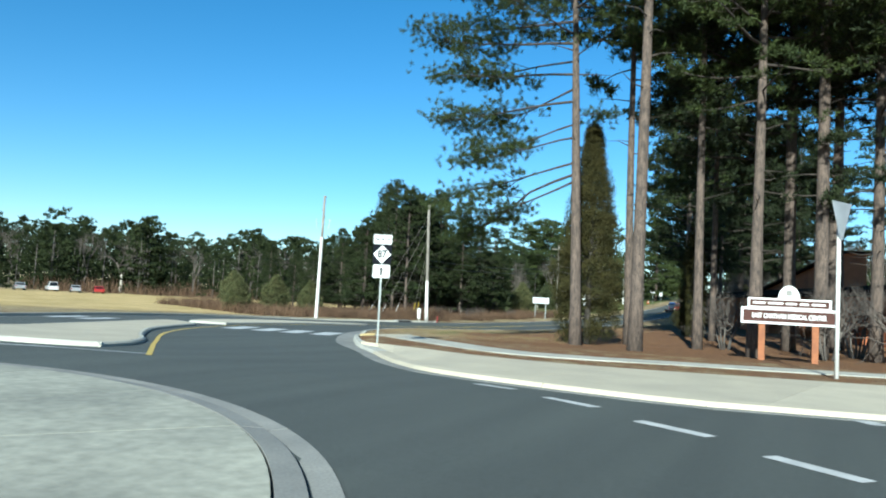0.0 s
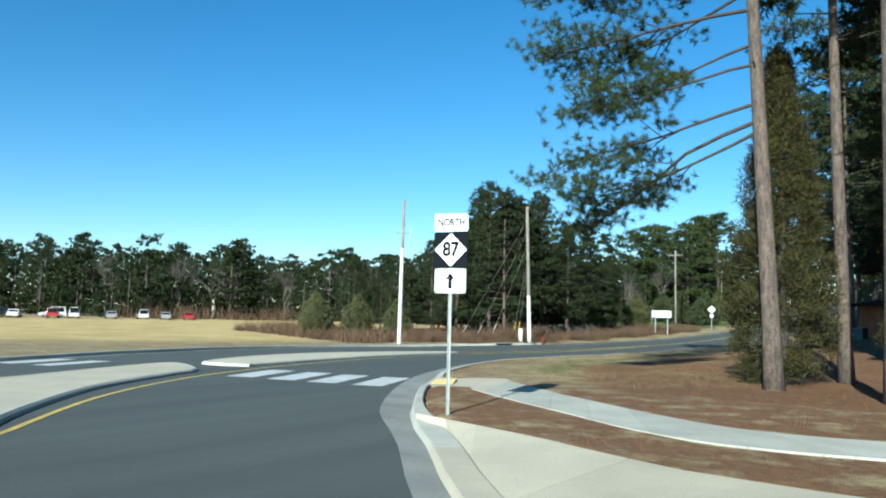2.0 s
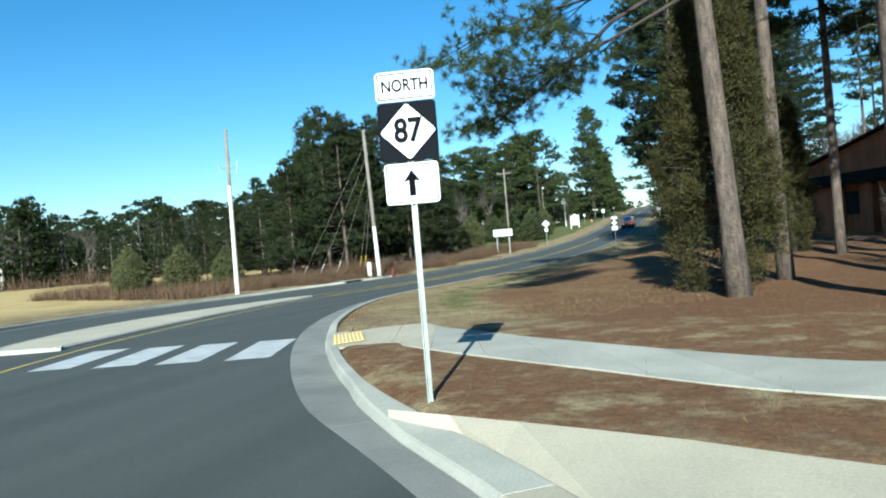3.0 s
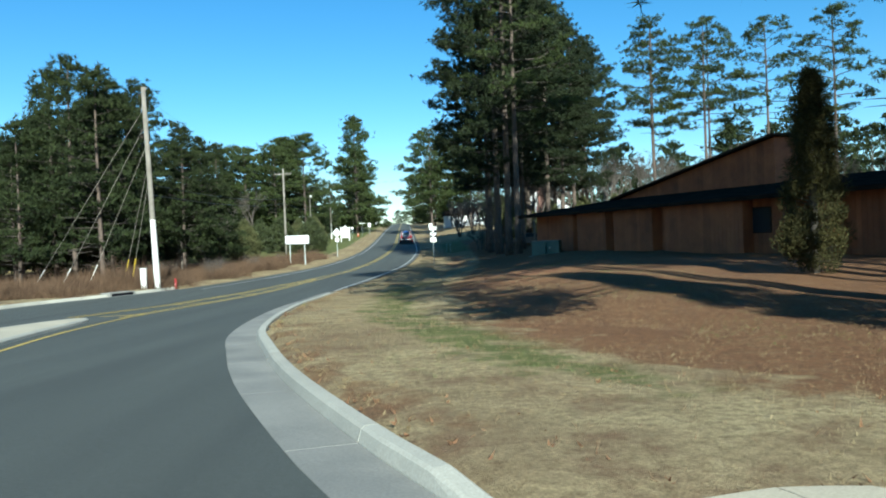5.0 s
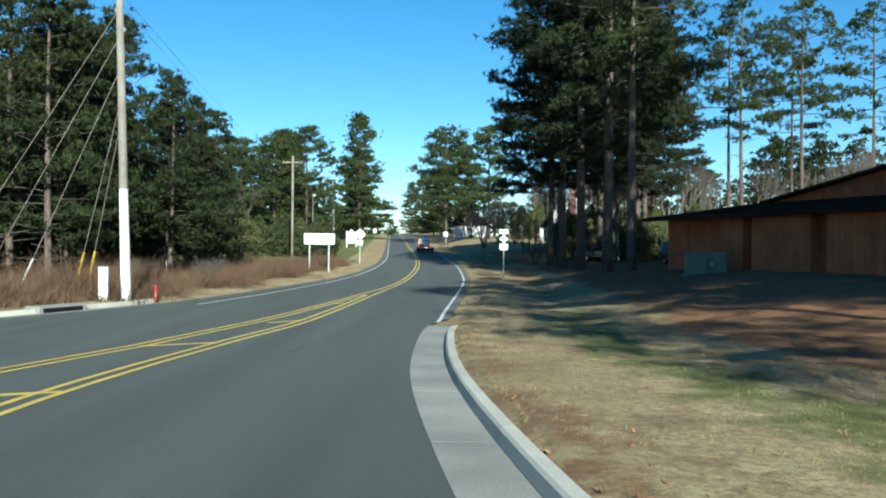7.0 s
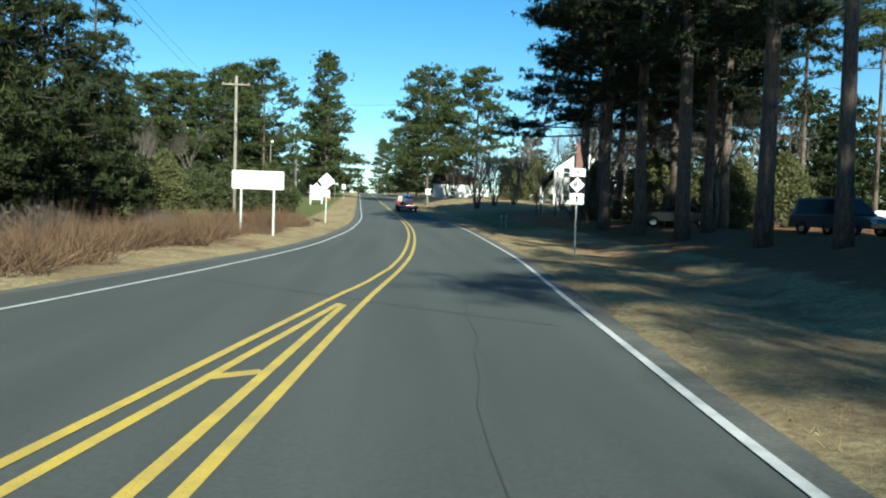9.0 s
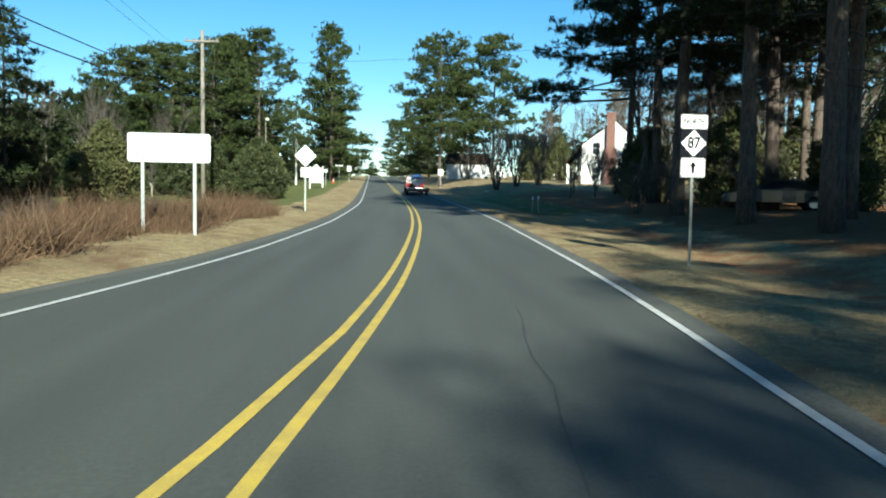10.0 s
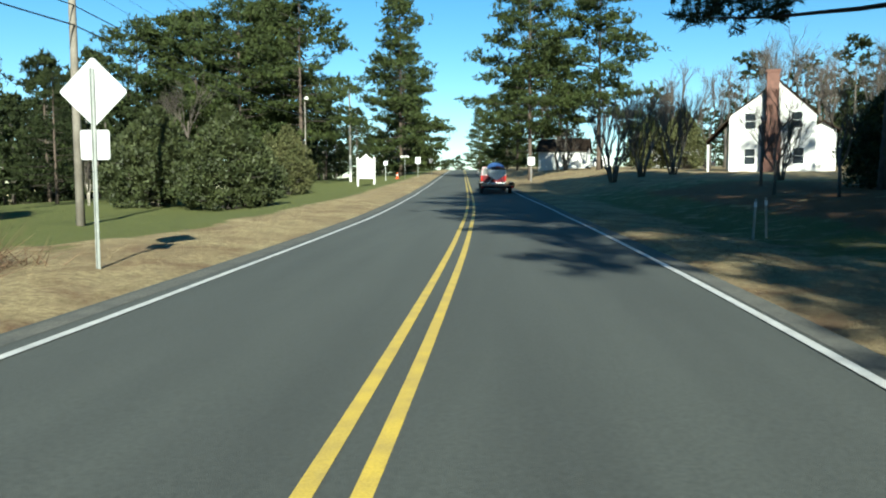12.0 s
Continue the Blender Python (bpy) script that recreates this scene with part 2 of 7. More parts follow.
def ground_material():
    """Dormant lawn, green patches, pine straw and red clay, told apart by the sheet's zone weights and broken up by noise."""
    m = bpy.data.materials.new("ground")
    m.use_nodes = True
    nt = m.node_tree
    n, l = nt.nodes, nt.links
    b = n["Principled BSDF"]
    b.inputs["Roughness"].default_value = 0.95
    b.inputs["Specular IOR Level"].default_value = 0.15
    geo = n.new("ShaderNodeNewGeometry")
    zone = n.new("ShaderNodeAttribute")
    zone.attribute_name = "zone"
    sep = n.new("ShaderNodeSeparateColor")
    l.new(zone.outputs["Color"], sep.inputs["Color"])

    def noise_tex(scale, detail=6.0, rough=0.6):
        t = n.new("ShaderNodeTexNoise")
        t.inputs["Scale"].default_value, t.inputs["Detail"].default_value, t.inputs["Roughness"].default_value = scale, detail, rough
        l.new(geo.outputs["Position"], t.inputs["Vector"])
        return t.outputs["Fac"]

    def rng(v, a, c, d=0.0, e=1.0):
        r = n.new("ShaderNodeMapRange")
        for key, value in (("From Min", a), ("From Max", c), ("To Min", d), ("To Max", e)):
            r.inputs[key].default_value = value
        l.new(v, r.inputs["Value"])
        return r.outputs["Result"]

    def blend(f, a, c):
        x = n.new("ShaderNodeMix")
        x.data_type = "RGBA"
        l.new(f, x.inputs["Factor"])
        for key, v in (("A", a), ("B", c)):
            if isinstance(v, tuple):
                x.inputs[key].default_value = (*v, 1)
            else:
                l.new(v, x.inputs[key])
        return x.outputs["Result"]

    def plus(a, c):
        x = n.new("ShaderNodeMath")
        x.operation = "ADD"
        l.new(a, x.inputs[0])
        l.new(c, x.inputs[1])
        return x.outputs[0]

    wide, blot, mid, tuft, grit = noise_tex(0.22), noise_tex(0.75, 9, 0.72), noise_tex(1.3), noise_tex(9.0, 8, 0.7), noise_tex(45.0, 8, 0.75)
    grass = blend(rng(mid, 0.35, 0.65), (0.50, 0.405, 0.225), (0.35, 0.275, 0.150))
    grass = blend(rng(tuft, 0.42, 0.70), grass, (0.175, 0.128, 0.068))
    grass = blend(rng(wide, 0.46, 0.62, 0.0, 0.6), grass, (0.225, 0.155, 0.088))
    grass = blend(rng(blot, 0.50, 0.62, 0.0, 0.75), grass, (0.185, 0.110, 0.064))
    green = blend(rng(tuft, 0.3, 0.7), (0.095, 0.125, 0.032), (0.17, 0.165, 0.062))
    straw = blend(rng(tuft, 0.3, 0.7), (0.265, 0.138, 0.066), (0.120, 0.062, 0.032))
    straw = blend(rng(mid, 0.54, 0.74, 0.0, 0.6), straw, (0.29, 0.185, 0.095))
    clay = blend(rng(mid, 0.3, 0.7), (0.34, 0.155, 0.072), (0.23, 0.112, 0.062))
    broken = rng(mid, 0.2, 0.8, -0.35, 0.35)
    hay = blend(rng(wide, 0.40, 0.60), (0.66, 0.485, 0.225), (0.50, 0.375, 0.155))
    hay = blend(rng(tuft, 0.42, 0.72, 0.0, 0.6), hay, (0.34, 0.245, 0.105))
    c = blend(rng(plus(sep.outputs["Blue"], broken), 0.40, 0.62), blend(zone.outputs["Alpha"], grass, hay), green)
    c = blend(rng(plus(sep.outputs["Red"], broken), 0.38, 0.62), c, straw)
    c = blend(rng(plus(sep.outputs["Green"], broken), 0.40, 0.62), c, clay)
    v = n.new("ShaderNodeHueSaturation")
    l.new(c, v.inputs["Color"])
    l.new(rng(grit, 0.28, 0.72, 0.33, 1.17), v.inputs["Value"])
    l.new(v.outputs["Color"], b.inputs["Base Color"])
    bp = n.new("ShaderNodeBump")
    bp.inputs["Strength"].default_value, bp.inputs["Distance"].default_value = 0.7, 0.05
    l.new(plus(tuft, grit), bp.inputs["Height"])
    l.new(bp.outputs["Normal"], b.inputs["Normal"])
    return m


GROUND = ground_material()


# ---------------------------------------------------------------- mesh helpers
def mesh_from(name, verts, faces, material, smooth=False):
    me = bpy.data.meshes.new(name)
    me.from_pydata([tuple(map(float, v)) for v in verts], [], [tuple(int(i) for i in f) for f in faces])
    me.update()
    me.materials.append(material)
    if smooth:
        me.polygons.foreach_set("use_smooth", [True] * len(me.polygons))
    return me


def tri_mesh(name, tris, material):
    """A mesh of loose triangles from an (n, 3, 3) array."""
    tris = np.asarray(tris, dtype=np.float32)
    n = len(tris)
    me = bpy.data.meshes.new(name)
    me.vertices.add(3 * n)
    me.vertices.foreach_set("co", tris.reshape(-1))
    me.loops.add(3 * n)
    me.loops.foreach_set("vertex_index", np.arange(3 * n, dtype=np.int32))
    me.polygons.add(n)
    me.polygons.foreach_set("loop_start", np.arange(0, 3 * n, 3, dtype=np.int32))
    me.update()
    me.materials.append(material)
    return me


def bm_mesh(name, bm, material, smooth=False):
    me = bpy.data.meshes.new(name)
    bm.to_mesh(me)
    bm.free()
    me.materials.append(material)
    if smooth:
        me.polygons.foreach_set("use_smooth", [True] * len(me.polygons))
    return me


def child(name, me, parent, label="", m=None):
    ob = new(name, me)
    ob.parent = parent
    if m is not None:
        ob.matrix_basis = m
    if label:
        ob["label"] = label
    return ob


def part(name, bm, material, parent, label="", m=None, smooth=False):
    return child(name, bm_mesh(name, bm, material, smooth), parent, label, m)


def root(name, m, label, category, group="", kind=""):
    ob = new(name)
    ob.empty_display_size = 0.3
    ob.matrix_world = m
    return tagged(ob, label, category, group, kind)


def box(bm, x0, x1, y0, y1, z0, z1, bevel=0.0):
    r = bmesh.ops.create_cube(bm, size=1)
    vs = r["verts"]
    for v in vs:
        v.co = ((x0 + x1) / 2 + v.co.x * (x1 - x0), (y0 + y1) / 2 + v.co.y * (y1 - y0), (z0 + z1) / 2 + v.co.z * (z1 - z0))
    if bevel:
        es = list({e for v in vs for e in v.link_edges})
        bmesh.ops.bevel(bm, geom=es, offset=bevel, segments=2, profile=0.7, affect="EDGES")
    return bm


def a_box(x0, x1, y0, y1, z0, z1, bevel=0.0):
    return box(bmesh.new(), x0, x1, y0, y1, z0, z1, bevel)


def tube(pts, radii, sides=8, cap=True):
    pts = [Vector(p) for p in pts]
    verts, faces = [], []
    for i, p in enumerate(pts):
        d = (pts[min(i + 1, len(pts) - 1)] - pts[max(i - 1, 0)]).normalized()
        a = d.cross(Vector((0.31, 0.87, 0.38))).normalized()
        b = d.cross(a)
        for k in range(sides):
            w = 2 * math.pi * k / sides
            verts.append(p + (a * math.cos(w) + b * math.sin(w)) * radii[i])
    for i in range(len(pts) - 1):
        for k in range(sides):
            k2 = (k + 1) % sides
            faces.append((i * sides + k, i * sides + k2, (i + 1) * sides + k2, (i + 1) * sides + k))
    if cap:
        faces.append(tuple(range(sides))[::-1])
        faces.append(tuple((len(pts) - 1) * sides + k for k in range(sides)))
    return verts, faces


class Soup:
    """Several tubes gathered into one mesh."""

    def __init__(self):
        self.v, self.f = [], []

    def add(self, pts, radii, sides=6, cap=True):
        v, f = tube(pts, radii, sides, cap)
        o = len(self.v)
        self.v += v
        self.f += [tuple(i + o for i in q) for q in f]

    def mesh(self, name, material, smooth=True):
        return mesh_from(name, self.v, self.f, material, smooth)


def bm_tube(pts, radii, sides=10):
    bm = bmesh.new()
    v, f = tube(pts, radii, sides)
    vs = [bm.verts.new(p) for p in v]
    for q in f:
        bm.faces.new([vs[i] for i in q])
    return bm


def resample(poly, step):
    p = np.array(poly, float)
    s = np.r_[0, np.cumsum(np.hypot(*np.diff(p, axis=0).T))]
    n = max(2, int(round(s[-1] / step)) + 1)
    q = np.linspace(0, s[-1], n)
    return np.c_[np.interp(q, s, p[:, 0]), np.interp(q, s, p[:, 1])]


def smooth_line(poly, step=1.0):
    """A rounded line through the corners of poly."""
    p = np.array(poly, float)
    q = np.vstack([2 * p[0] - p[1], p, 2 * p[-1] - p[-2]])
    out = []
    for i in range(1, len(q) - 2):
        n = max(2, int(np.hypot(*(q[i + 1] - q[i])) / step))
        for t in np.linspace(0, 1, n, endpoint=False):
            out.append(0.5 * (2 * q[i] + (q[i + 1] - q[i - 1]) * t + (2 * q[i - 1] - 5 * q[i] + 4 * q[i + 1] - q[i + 2]) * t * t + (3 * q[i] - q[i - 1] - 3 * q[i + 1] + q[i + 2]) * t ** 3))
    out.append(q[-2])
    return np.array(out)


def offset(line, d):
    """The line moved d metres to the right of its running direction."""
    p = np.array(line, float)
    t = np.gradient(p, axis=0)
    t /= np.hypot(t[:, 0], t[:, 1])[:, None]
    return p + np.reshape(d, (-1, 1)) * np.c_[t[:, 1], -t[:, 0]]


# ---------------------------------------------------------------- lie of the land
ROAD_Y = [-80, 0, 5, 10, 15.4, 27.6, 36, 46, 56, 62, 68, 74, 80, 86.5, 93, 100, 112, 128, 150, 178, 215, 250, 300, 350, 400, 450, 520, 900]
ROAD_Z = [-0.5, -0.1, 0.12, 0.15, -0.05, -0.17, -0.34, -0.6, -0.82, -0.82, -0.79, -0.74, -0.66, -0.54, -0.41, -0.23, 0.1, 0.5, 1.2, 2.3, 3.9, 5.4, 7.3, 9.2, 10.8, 12.2, 12.6, 8]


def road_z(y):
    return np.interp(y, ROAD_Y, ROAD_Z)


RIGHT = smooth_line([(40, 17), (14, 13.6), (6, 13.3), (1.1, 12.4), (-1.2, 11.6), (-3.6, 11.9), (-6.8, 13.1), (-9.3, 15.6), (-11.3, 18.05), (-12.6, 19.5), (-13.55, 20.55), (-14.5, 21.85), (-15.6, 23.55), (-16.75, 25.5), (-17.65, 27.2), (-18.85, 29.7), (-20.5, 33.9), (-21.65, 37.6), (-22.45, 40.5), (-23.1, 44.5), (-23.55, 49), (-23.75, 53), (-23.7, 57.5), (-23.45, 61), (-22.85, 63)])
RIGHT_FAR = smooth_line([(-22.85, 63), (-22.42, 67.5), (-21.72, 76), (-20.9, 87.3), (-20.57, 100), (-20.52, 112), (-21.0, 130), (-22.0, 155), (-24.2, 200), (-29.2, 300), (-34.2, 400), (-41, 540)], 3)
LEFT = smooth_line([(-24, 8), (-27, 16), (-30.5, 25), (-34.2, 35), (-36.6, 44), (-37.3, 52), (-36.6, 59), (-34.2, 65.5), (-32.9, 70), (-31.9, 76), (-30.7, 83), (-29.5, 90)])
LEFT_FAR = smooth_line([(-29.5, 90), (-28.8, 100), (-28.6, 112), (-29.1, 130), (-30.3, 155), (-32.5, 200), (-37.5, 300), (-42.5, 400), (-49, 540)], 3)
HUB = np.array((-9.7, -1.2))


def road_outline():
    arc = [HUB + 14.2 * np.array((math.cos(a), math.sin(a))) for a in np.linspace(radians(140), radians(345), 40)]
    right = np.vstack([RIGHT, RIGHT_FAR[1:]])
    left = np.vstack([LEFT, LEFT_FAR[1:]])
    return np.vstack([right, left[::-1], arc, [(10, -6), (40, -2)]])


OUTLINE = road_outline()


def road_distance(px, py):
    """Metres outside the carriageway (negative on it)."""
    px, py = np.asarray(px, float), np.asarray(py, float)
    best = np.full(px.shape, 1e9)
    inside = np.zeros(px.shape, bool)
    a = OUTLINE
    b = np.roll(a, -1, axis=0)
    for (x0, y0), (x1, y1) in zip(a, b):
        dx, dy = x1 - x0, y1 - y0
        t = np.clip(((px - x0) * dx + (py - y0) * dy) / (dx * dx + dy * dy + 1e-12), 0, 1)
        best = np.minimum(best, (px - x0 - t * dx) ** 2 + (py - y0 - t * dy) ** 2)
        cond = (y0 > py) != (y1 > py)
        inside ^= cond & (px < dx * (py - y0) / (dy if abs(dy) > 1e-12 else 1e-12) + x0)
    d = np.sqrt(best)
    return np.where(inside, -d, d)


def sstep(v, a, b):
    t = np.clip((v - a) / (b - a), 0, 1)
    return t * t * (3 - 2 * t)


def mid_x(y):
    return np.interp(y, [0, 15, 27, 36, 45, 56, 68, 80, 90, 112, 155, 200, 540], [-10, -18, -24.5, -28, -29.5, -29.5, -28, -26, -25, -24.4, -26, -28.3, -45])


APRON_BACK = [(-12.3, 19.9), (-11.4, 19.6), (-9.6, 18.95), (-7.5, 18.0), (-4.9, 17.8), (-2.6, 18.35), (1.5, 19.7), (9, 21.6), (14, 22.6), (40, 27)]


def apron_back(x):
    return np.interp(x, [p[0] for p in APRON_BACK], [p[1] for p in APRON_BACK])


def land(px, py, d=None):
    px, py = np.asarray(px, float), np.asarray(py, float)
    if d is None:
        d = road_distance(px, py)
    base = road_z(py)
    east = px > mid_x(py)
    rise = np.interp(py, [20, 33, 38, 52, 68, 80, 95, 112, 140, 177, 260], [0.0, 0.0, 0.12, 0.75, 1.15, 1.15, 0.75, 0.5, 0.7, 1.1, 0.8])
    out = np.where(d > 0, 0.13 * sstep(d, 0.55, 1.0) - 0.12 * (1 - sstep(d, 0.5, 0.95)), -0.12)
    open_edge = np.where(east, sstep(py, 60.8, 62.2), sstep(py, 69.5, 71.0))
    ragged = 0.035 * np.sin(px * 3.1 + 2.0 * np.sin(py * 0.61)) * np.cos(py * 1.9 + 1.7 * np.sin(py * 0.37))
    lap = np.where(d > -0.4, -0.12 + 0.145 * sstep(d, -0.32, 0.22) + ragged * sstep(d, -0.4, 0.0) + 0.07 * sstep(d, 0.3, 1.4), -0.12)
    out = out * (1 - open_edge) + lap * open_edge
    out = out + np.where(east, rise * sstep(d, 3.5, 13), 0)
    out = out - np.where(east, 0.24, 0.0) * np.exp(-((d - 3.4) / 2.1) ** 2) * sstep(py, 63, 72)
    out = out + np.where(east, 0.0, 0.08 * np.exp(-((d - 2.2) / 1.4) ** 2) * sstep(py, 64, 76) * (1 - sstep(py, 98, 110)) * (d > 0) - 0.35 * sstep(d, 3, 9))
    field = sstep(-px, 48, 80) * (py > 0)
    under = east & (px > -12.1) & (py < apron_back(px) - 0.3) & (d > 0.0)
    ramp = np.exp(-(((px + 16.1) / 1.5) ** 2 + ((py - 26.9) / 1.4) ** 2))
    level = base + out - np.where(under, 0.22, 0.0) - 0.2 * ramp * (d > 0.5)
    level = level * (1 - field) + field * (-0.75 + 0.004 * np.clip(py - 100, 0, 200))
    wave = 0.05 * np.sin(px * 0.9 + 1.3 * np.sin(py * 0.35)) * np.cos(py * 0.75 + 0.6 * np.sin(px * 0.5)) * sstep(d, 1.0, 4.0) * (0.2 + 0.8 * sstep(py, 30, 36))
    return level + wave


def at(x, y, dz=0.0, rz=0.0):
    return pose(x, y, float(land(x, y)) + dz, 0, 0, rz)


# ---------------------------------------------------------------- ground sheet
def axis(lo, hi, a, b, fine):
    core = np.arange(a, b + 1e-6, fine)
    out, step, v = [], fine, a
    while v > lo:
        step *= 1.35
        v -= step
        out.append(v)
    up, step, v = [], fine, b
    while v < hi:
        step *= 1.35
        v += step
        up.append(v)
    return np.r_[out[::-1], core, up]


def build_ground():
    gx, gy = axis(-2600, 2600, -46, 14, 0.4), axis(-1500, 3200, 6, 124, 0.4)
    X, Y = np.meshgrid(gx, gy)
    d = road_distance(X, Y)
    Z = land(X, Y, d)
    nx, ny = len(gx), len(gy)
    verts = np.c_[X.ravel(), Y.ravel(), Z.ravel()].astype(np.float32)
    i = np.arange(nx * ny).reshape(ny, nx)
    quads = np.stack([i[:-1, :-1], i[:-1, 1:], i[1:, 1:], i[1:, :-1]], -1).reshape(-1, 4)
    me = bpy.data.meshes.new("ground")
    me.vertices.add(len(verts))
    me.vertices.foreach_set("co", verts.ravel())
    me.loops.add(quads.size)
    me.loops.foreach_set("vertex_index", quads.ravel().astype(np.int32))
    me.polygons.add(len(quads))
    me.polygons.foreach_set("loop_start", np.arange(0, quads.size, 4, dtype=np.int32))
    me.update()
    me.materials.append(GROUND)
    me.polygons.foreach_set("use_smooth", [True] * len(quads))
    x, y, dd = X.ravel(), Y.ravel(), d.ravel()
    east = x > mid_x(y)
    # real straw, kept strong up the road to deepen the verge's shade by colour
    straw = np.where(east, sstep(dd, 4.9, 7.4) * sstep(y, 26, 34) * (1 - 0.35 * sstep(y, 118, 130)) * (1 - sstep(y, 146, 156)), 0.0)
    straw = np.maximum(straw, np.where(east, 0.58 * sstep(dd, 0.2, 0.8) * (1 - sstep(y, 26.0, 29.0)), 0.0))
    straw = np.maximum(straw, np.where(east, 0.8 * sstep(dd, 2.6, 6.5) * sstep(y, 25, 28) * (1 - sstep(y, 38, 50)), 0.0))
    straw = np.maximum(straw, np.where(~east & (x > -70), 0.75 * sstep(dd, 5, 9) * sstep(y, 62, 74) * (1 - sstep(y, 108, 118)), 0.0))
    straw = np.maximum(straw, np.where(east, 0.46 * (1 - sstep(dd, 1.2, 2.6)) * sstep(dd, 0.5, 0.9) * sstep(y, 28, 31) * (1 - sstep(y, 60, 63)), 0.0))
    clay = np.where(east, 0.62 * np.exp(-(((x + 14) / 5.5) ** 2 + ((y - 58) / 11) ** 2)), 0.0)
    clay = np.maximum(clay, np.where(east, 0.55 * np.exp(-((dd - 4.2) / 1.6) ** 2) * sstep(y, 78, 86) * (1 - sstep(y, 104, 114)), 0.0))
    green = np.where(east, 0.60 * np.exp(-((dd - 4.0) / 1.5) ** 2) * sstep(y, 28, 34) * (1 - 0.7 * sstep(y, 62, 72)), 0.0) + np.where(east & (y < 30), 0.16, 0.0)
    green = np.maximum(green, np.where(~east & (x > -62), 0.85 * sstep(dd, 2.4, 4.2) * sstep(y, 110, 120), 0.0))
    green = np.maximum(green, np.where(x < -45, 0.24, 0.0))
    # greenish lawn, weighted up so its darker colour also stands in for shade
    green = np.maximum(green, np.where(east, 0.62 * sstep(dd, 1.6, 4) * sstep(y, 108, 118) * (1 - sstep(y, 150, 160)), 0.0))
    field = sstep(-x, 46, 58) * (1 - sstep(np.hypot(x + 3, y - 8), 156, 164))
    col = np.c_[straw, clay, green, field].astype(np.float32)
    attr = me.color_attributes.new("zone", "FLOAT_COLOR", "POINT")
    attr.data.foreach_set("color", col.ravel())
    tagged(new("ground", me), "tan dormant lawn with green patches, pine straw and red clay", "ground", kind="structure")


build_ground()


def flat_sheet(name, outline, lift, material, label, category, kind="structure"):
    """A closed outline laid on the carriageway, cut across at every bend of its slope."""
    bm = bmesh.new()
    vs = [bm.verts.new((x, y, 0)) for x, y in outline]
    es = [bm.edges.new((vs[k], vs[(k + 1) % len(vs)])) for k in range(len(vs))]
    bmesh.ops.triangle_fill(bm, use_beauty=True, edges=es)
    for yy in ROAD_Y[1:-1]:
        bmesh.ops.bisect_plane(bm, geom=bm.verts[:] + bm.edges[:] + bm.faces[:], plane_co=(0, yy, 0), plane_no=(0, 1, 0))
    for v in bm.verts:
        v.co.z = road_z(v.co.y) + lift
    bmesh.ops.recalc_face_normals(bm, faces=bm.faces[:])
    for f in bm.faces:
        if f.normal.z < 0:
            f.normal_flip()
    return tagged(new(name, bm_mesh(name, bm, material)), label, category, kind=kind)


road = flat_sheet("road", OUTLINE, 0.0, ASPHALT, "dark grey worn asphalt road leaving a roundabout", "road")


def ribbon(name, line, width, material, parent, lift=0.006, label=""):
    """A painted stripe along a line."""
    p = np.array(line, float)
    a, b = offset(p, -width / 2), offset(p, width / 2)
    verts = [(x, y, road_z(y) + lift) for x, y in a] + [(x, y, road_z(y) + lift) for x, y in b]
    n = len(p)
    faces = [(n + k, n + k + 1, k + 1, k) for k in range(n - 1)]
    return child(name, mesh_from(name, verts, faces, material), parent, label)


def sweep(line, profile, closed=True):
    """A profile of (offset to the right, height above the carriageway) drawn along a line."""
    p = np.array(line, float)
    rows = [offset(p, o) for o, _ in profile]
    n, k = len(p), len(profile)
    verts, faces = [], []
    for i in range(n):
        for j, (o, h) in enumerate(profile):
            verts.append((rows[j][i][0], rows[j][i][1], road_z(p[i][1]) + (h if np.ndim(h) == 0 else h[i])))
    for i in range(n - 1):
        for j in range(k if closed else k - 1):
            j2 = (j + 1) % k
            faces.append((i * k + j, (i + 1) * k + j, (i + 1) * k + j2, i * k + j2))
    if closed:
        faces.append(tuple(range(k)))
        faces.append(tuple((n - 1) * k + j for j in range(k))[::-1])
    return verts, faces


def kerb_run(line, side, parent, step=3.0, gutter=0.62, height=0.15, width=0.82):
    """Gutter pans and kerb stones of about three metres each, with narrow joints."""
    pts = resample(line, 0.5)
    per = int(step / 0.5)
    s = side
    for k in range(0, len(pts) - 1, per):
        seg = pts[k:k + per + 1].copy()
        if len(seg) < 2:
            continue
        seg[0] += 0.012 * (seg[1] - seg[0]) / np.hypot(*(seg[1] - seg[0]))
        hh = np.array([height(x, y) for x, y in seg]) if callable(height) else np.full(len(seg), height)
        g = np.array([gutter(x, y) for x, y in seg]) if callable(gutter) else np.full(len(seg), gutter)
        pan = [(0, 0.006), (0, -0.1), (s * g, -0.1), (s * g, -0.012)]
        stone = [(s * g, -0.1), (s * g, 0.0), (s * (g + 0.03), hh * 0.8), (s * (g + 0.06), hh), (s * (width - 0.02), hh), (s * width, hh * 0.9), (s * width, -0.1)]
        for nm, prof, stuff in (("gutter_pan", pan, CONCRETE_GREY), ("kerb_stone", stone, CONCRETE_WALK if hh.max() > 0.1 or hh.max() < 0.03 else CONCRETE)):
            v, f = sweep(seg, prof)
            me = mesh_from(nm, v, f, stuff)
            bm = bmesh.new()
            bm.from_mesh(me)
            bmesh.ops.recalc_face_normals(bm, faces=bm.faces[:])
            bm.to_mesh(me)
            bm.free()
            child(nm, me, parent)


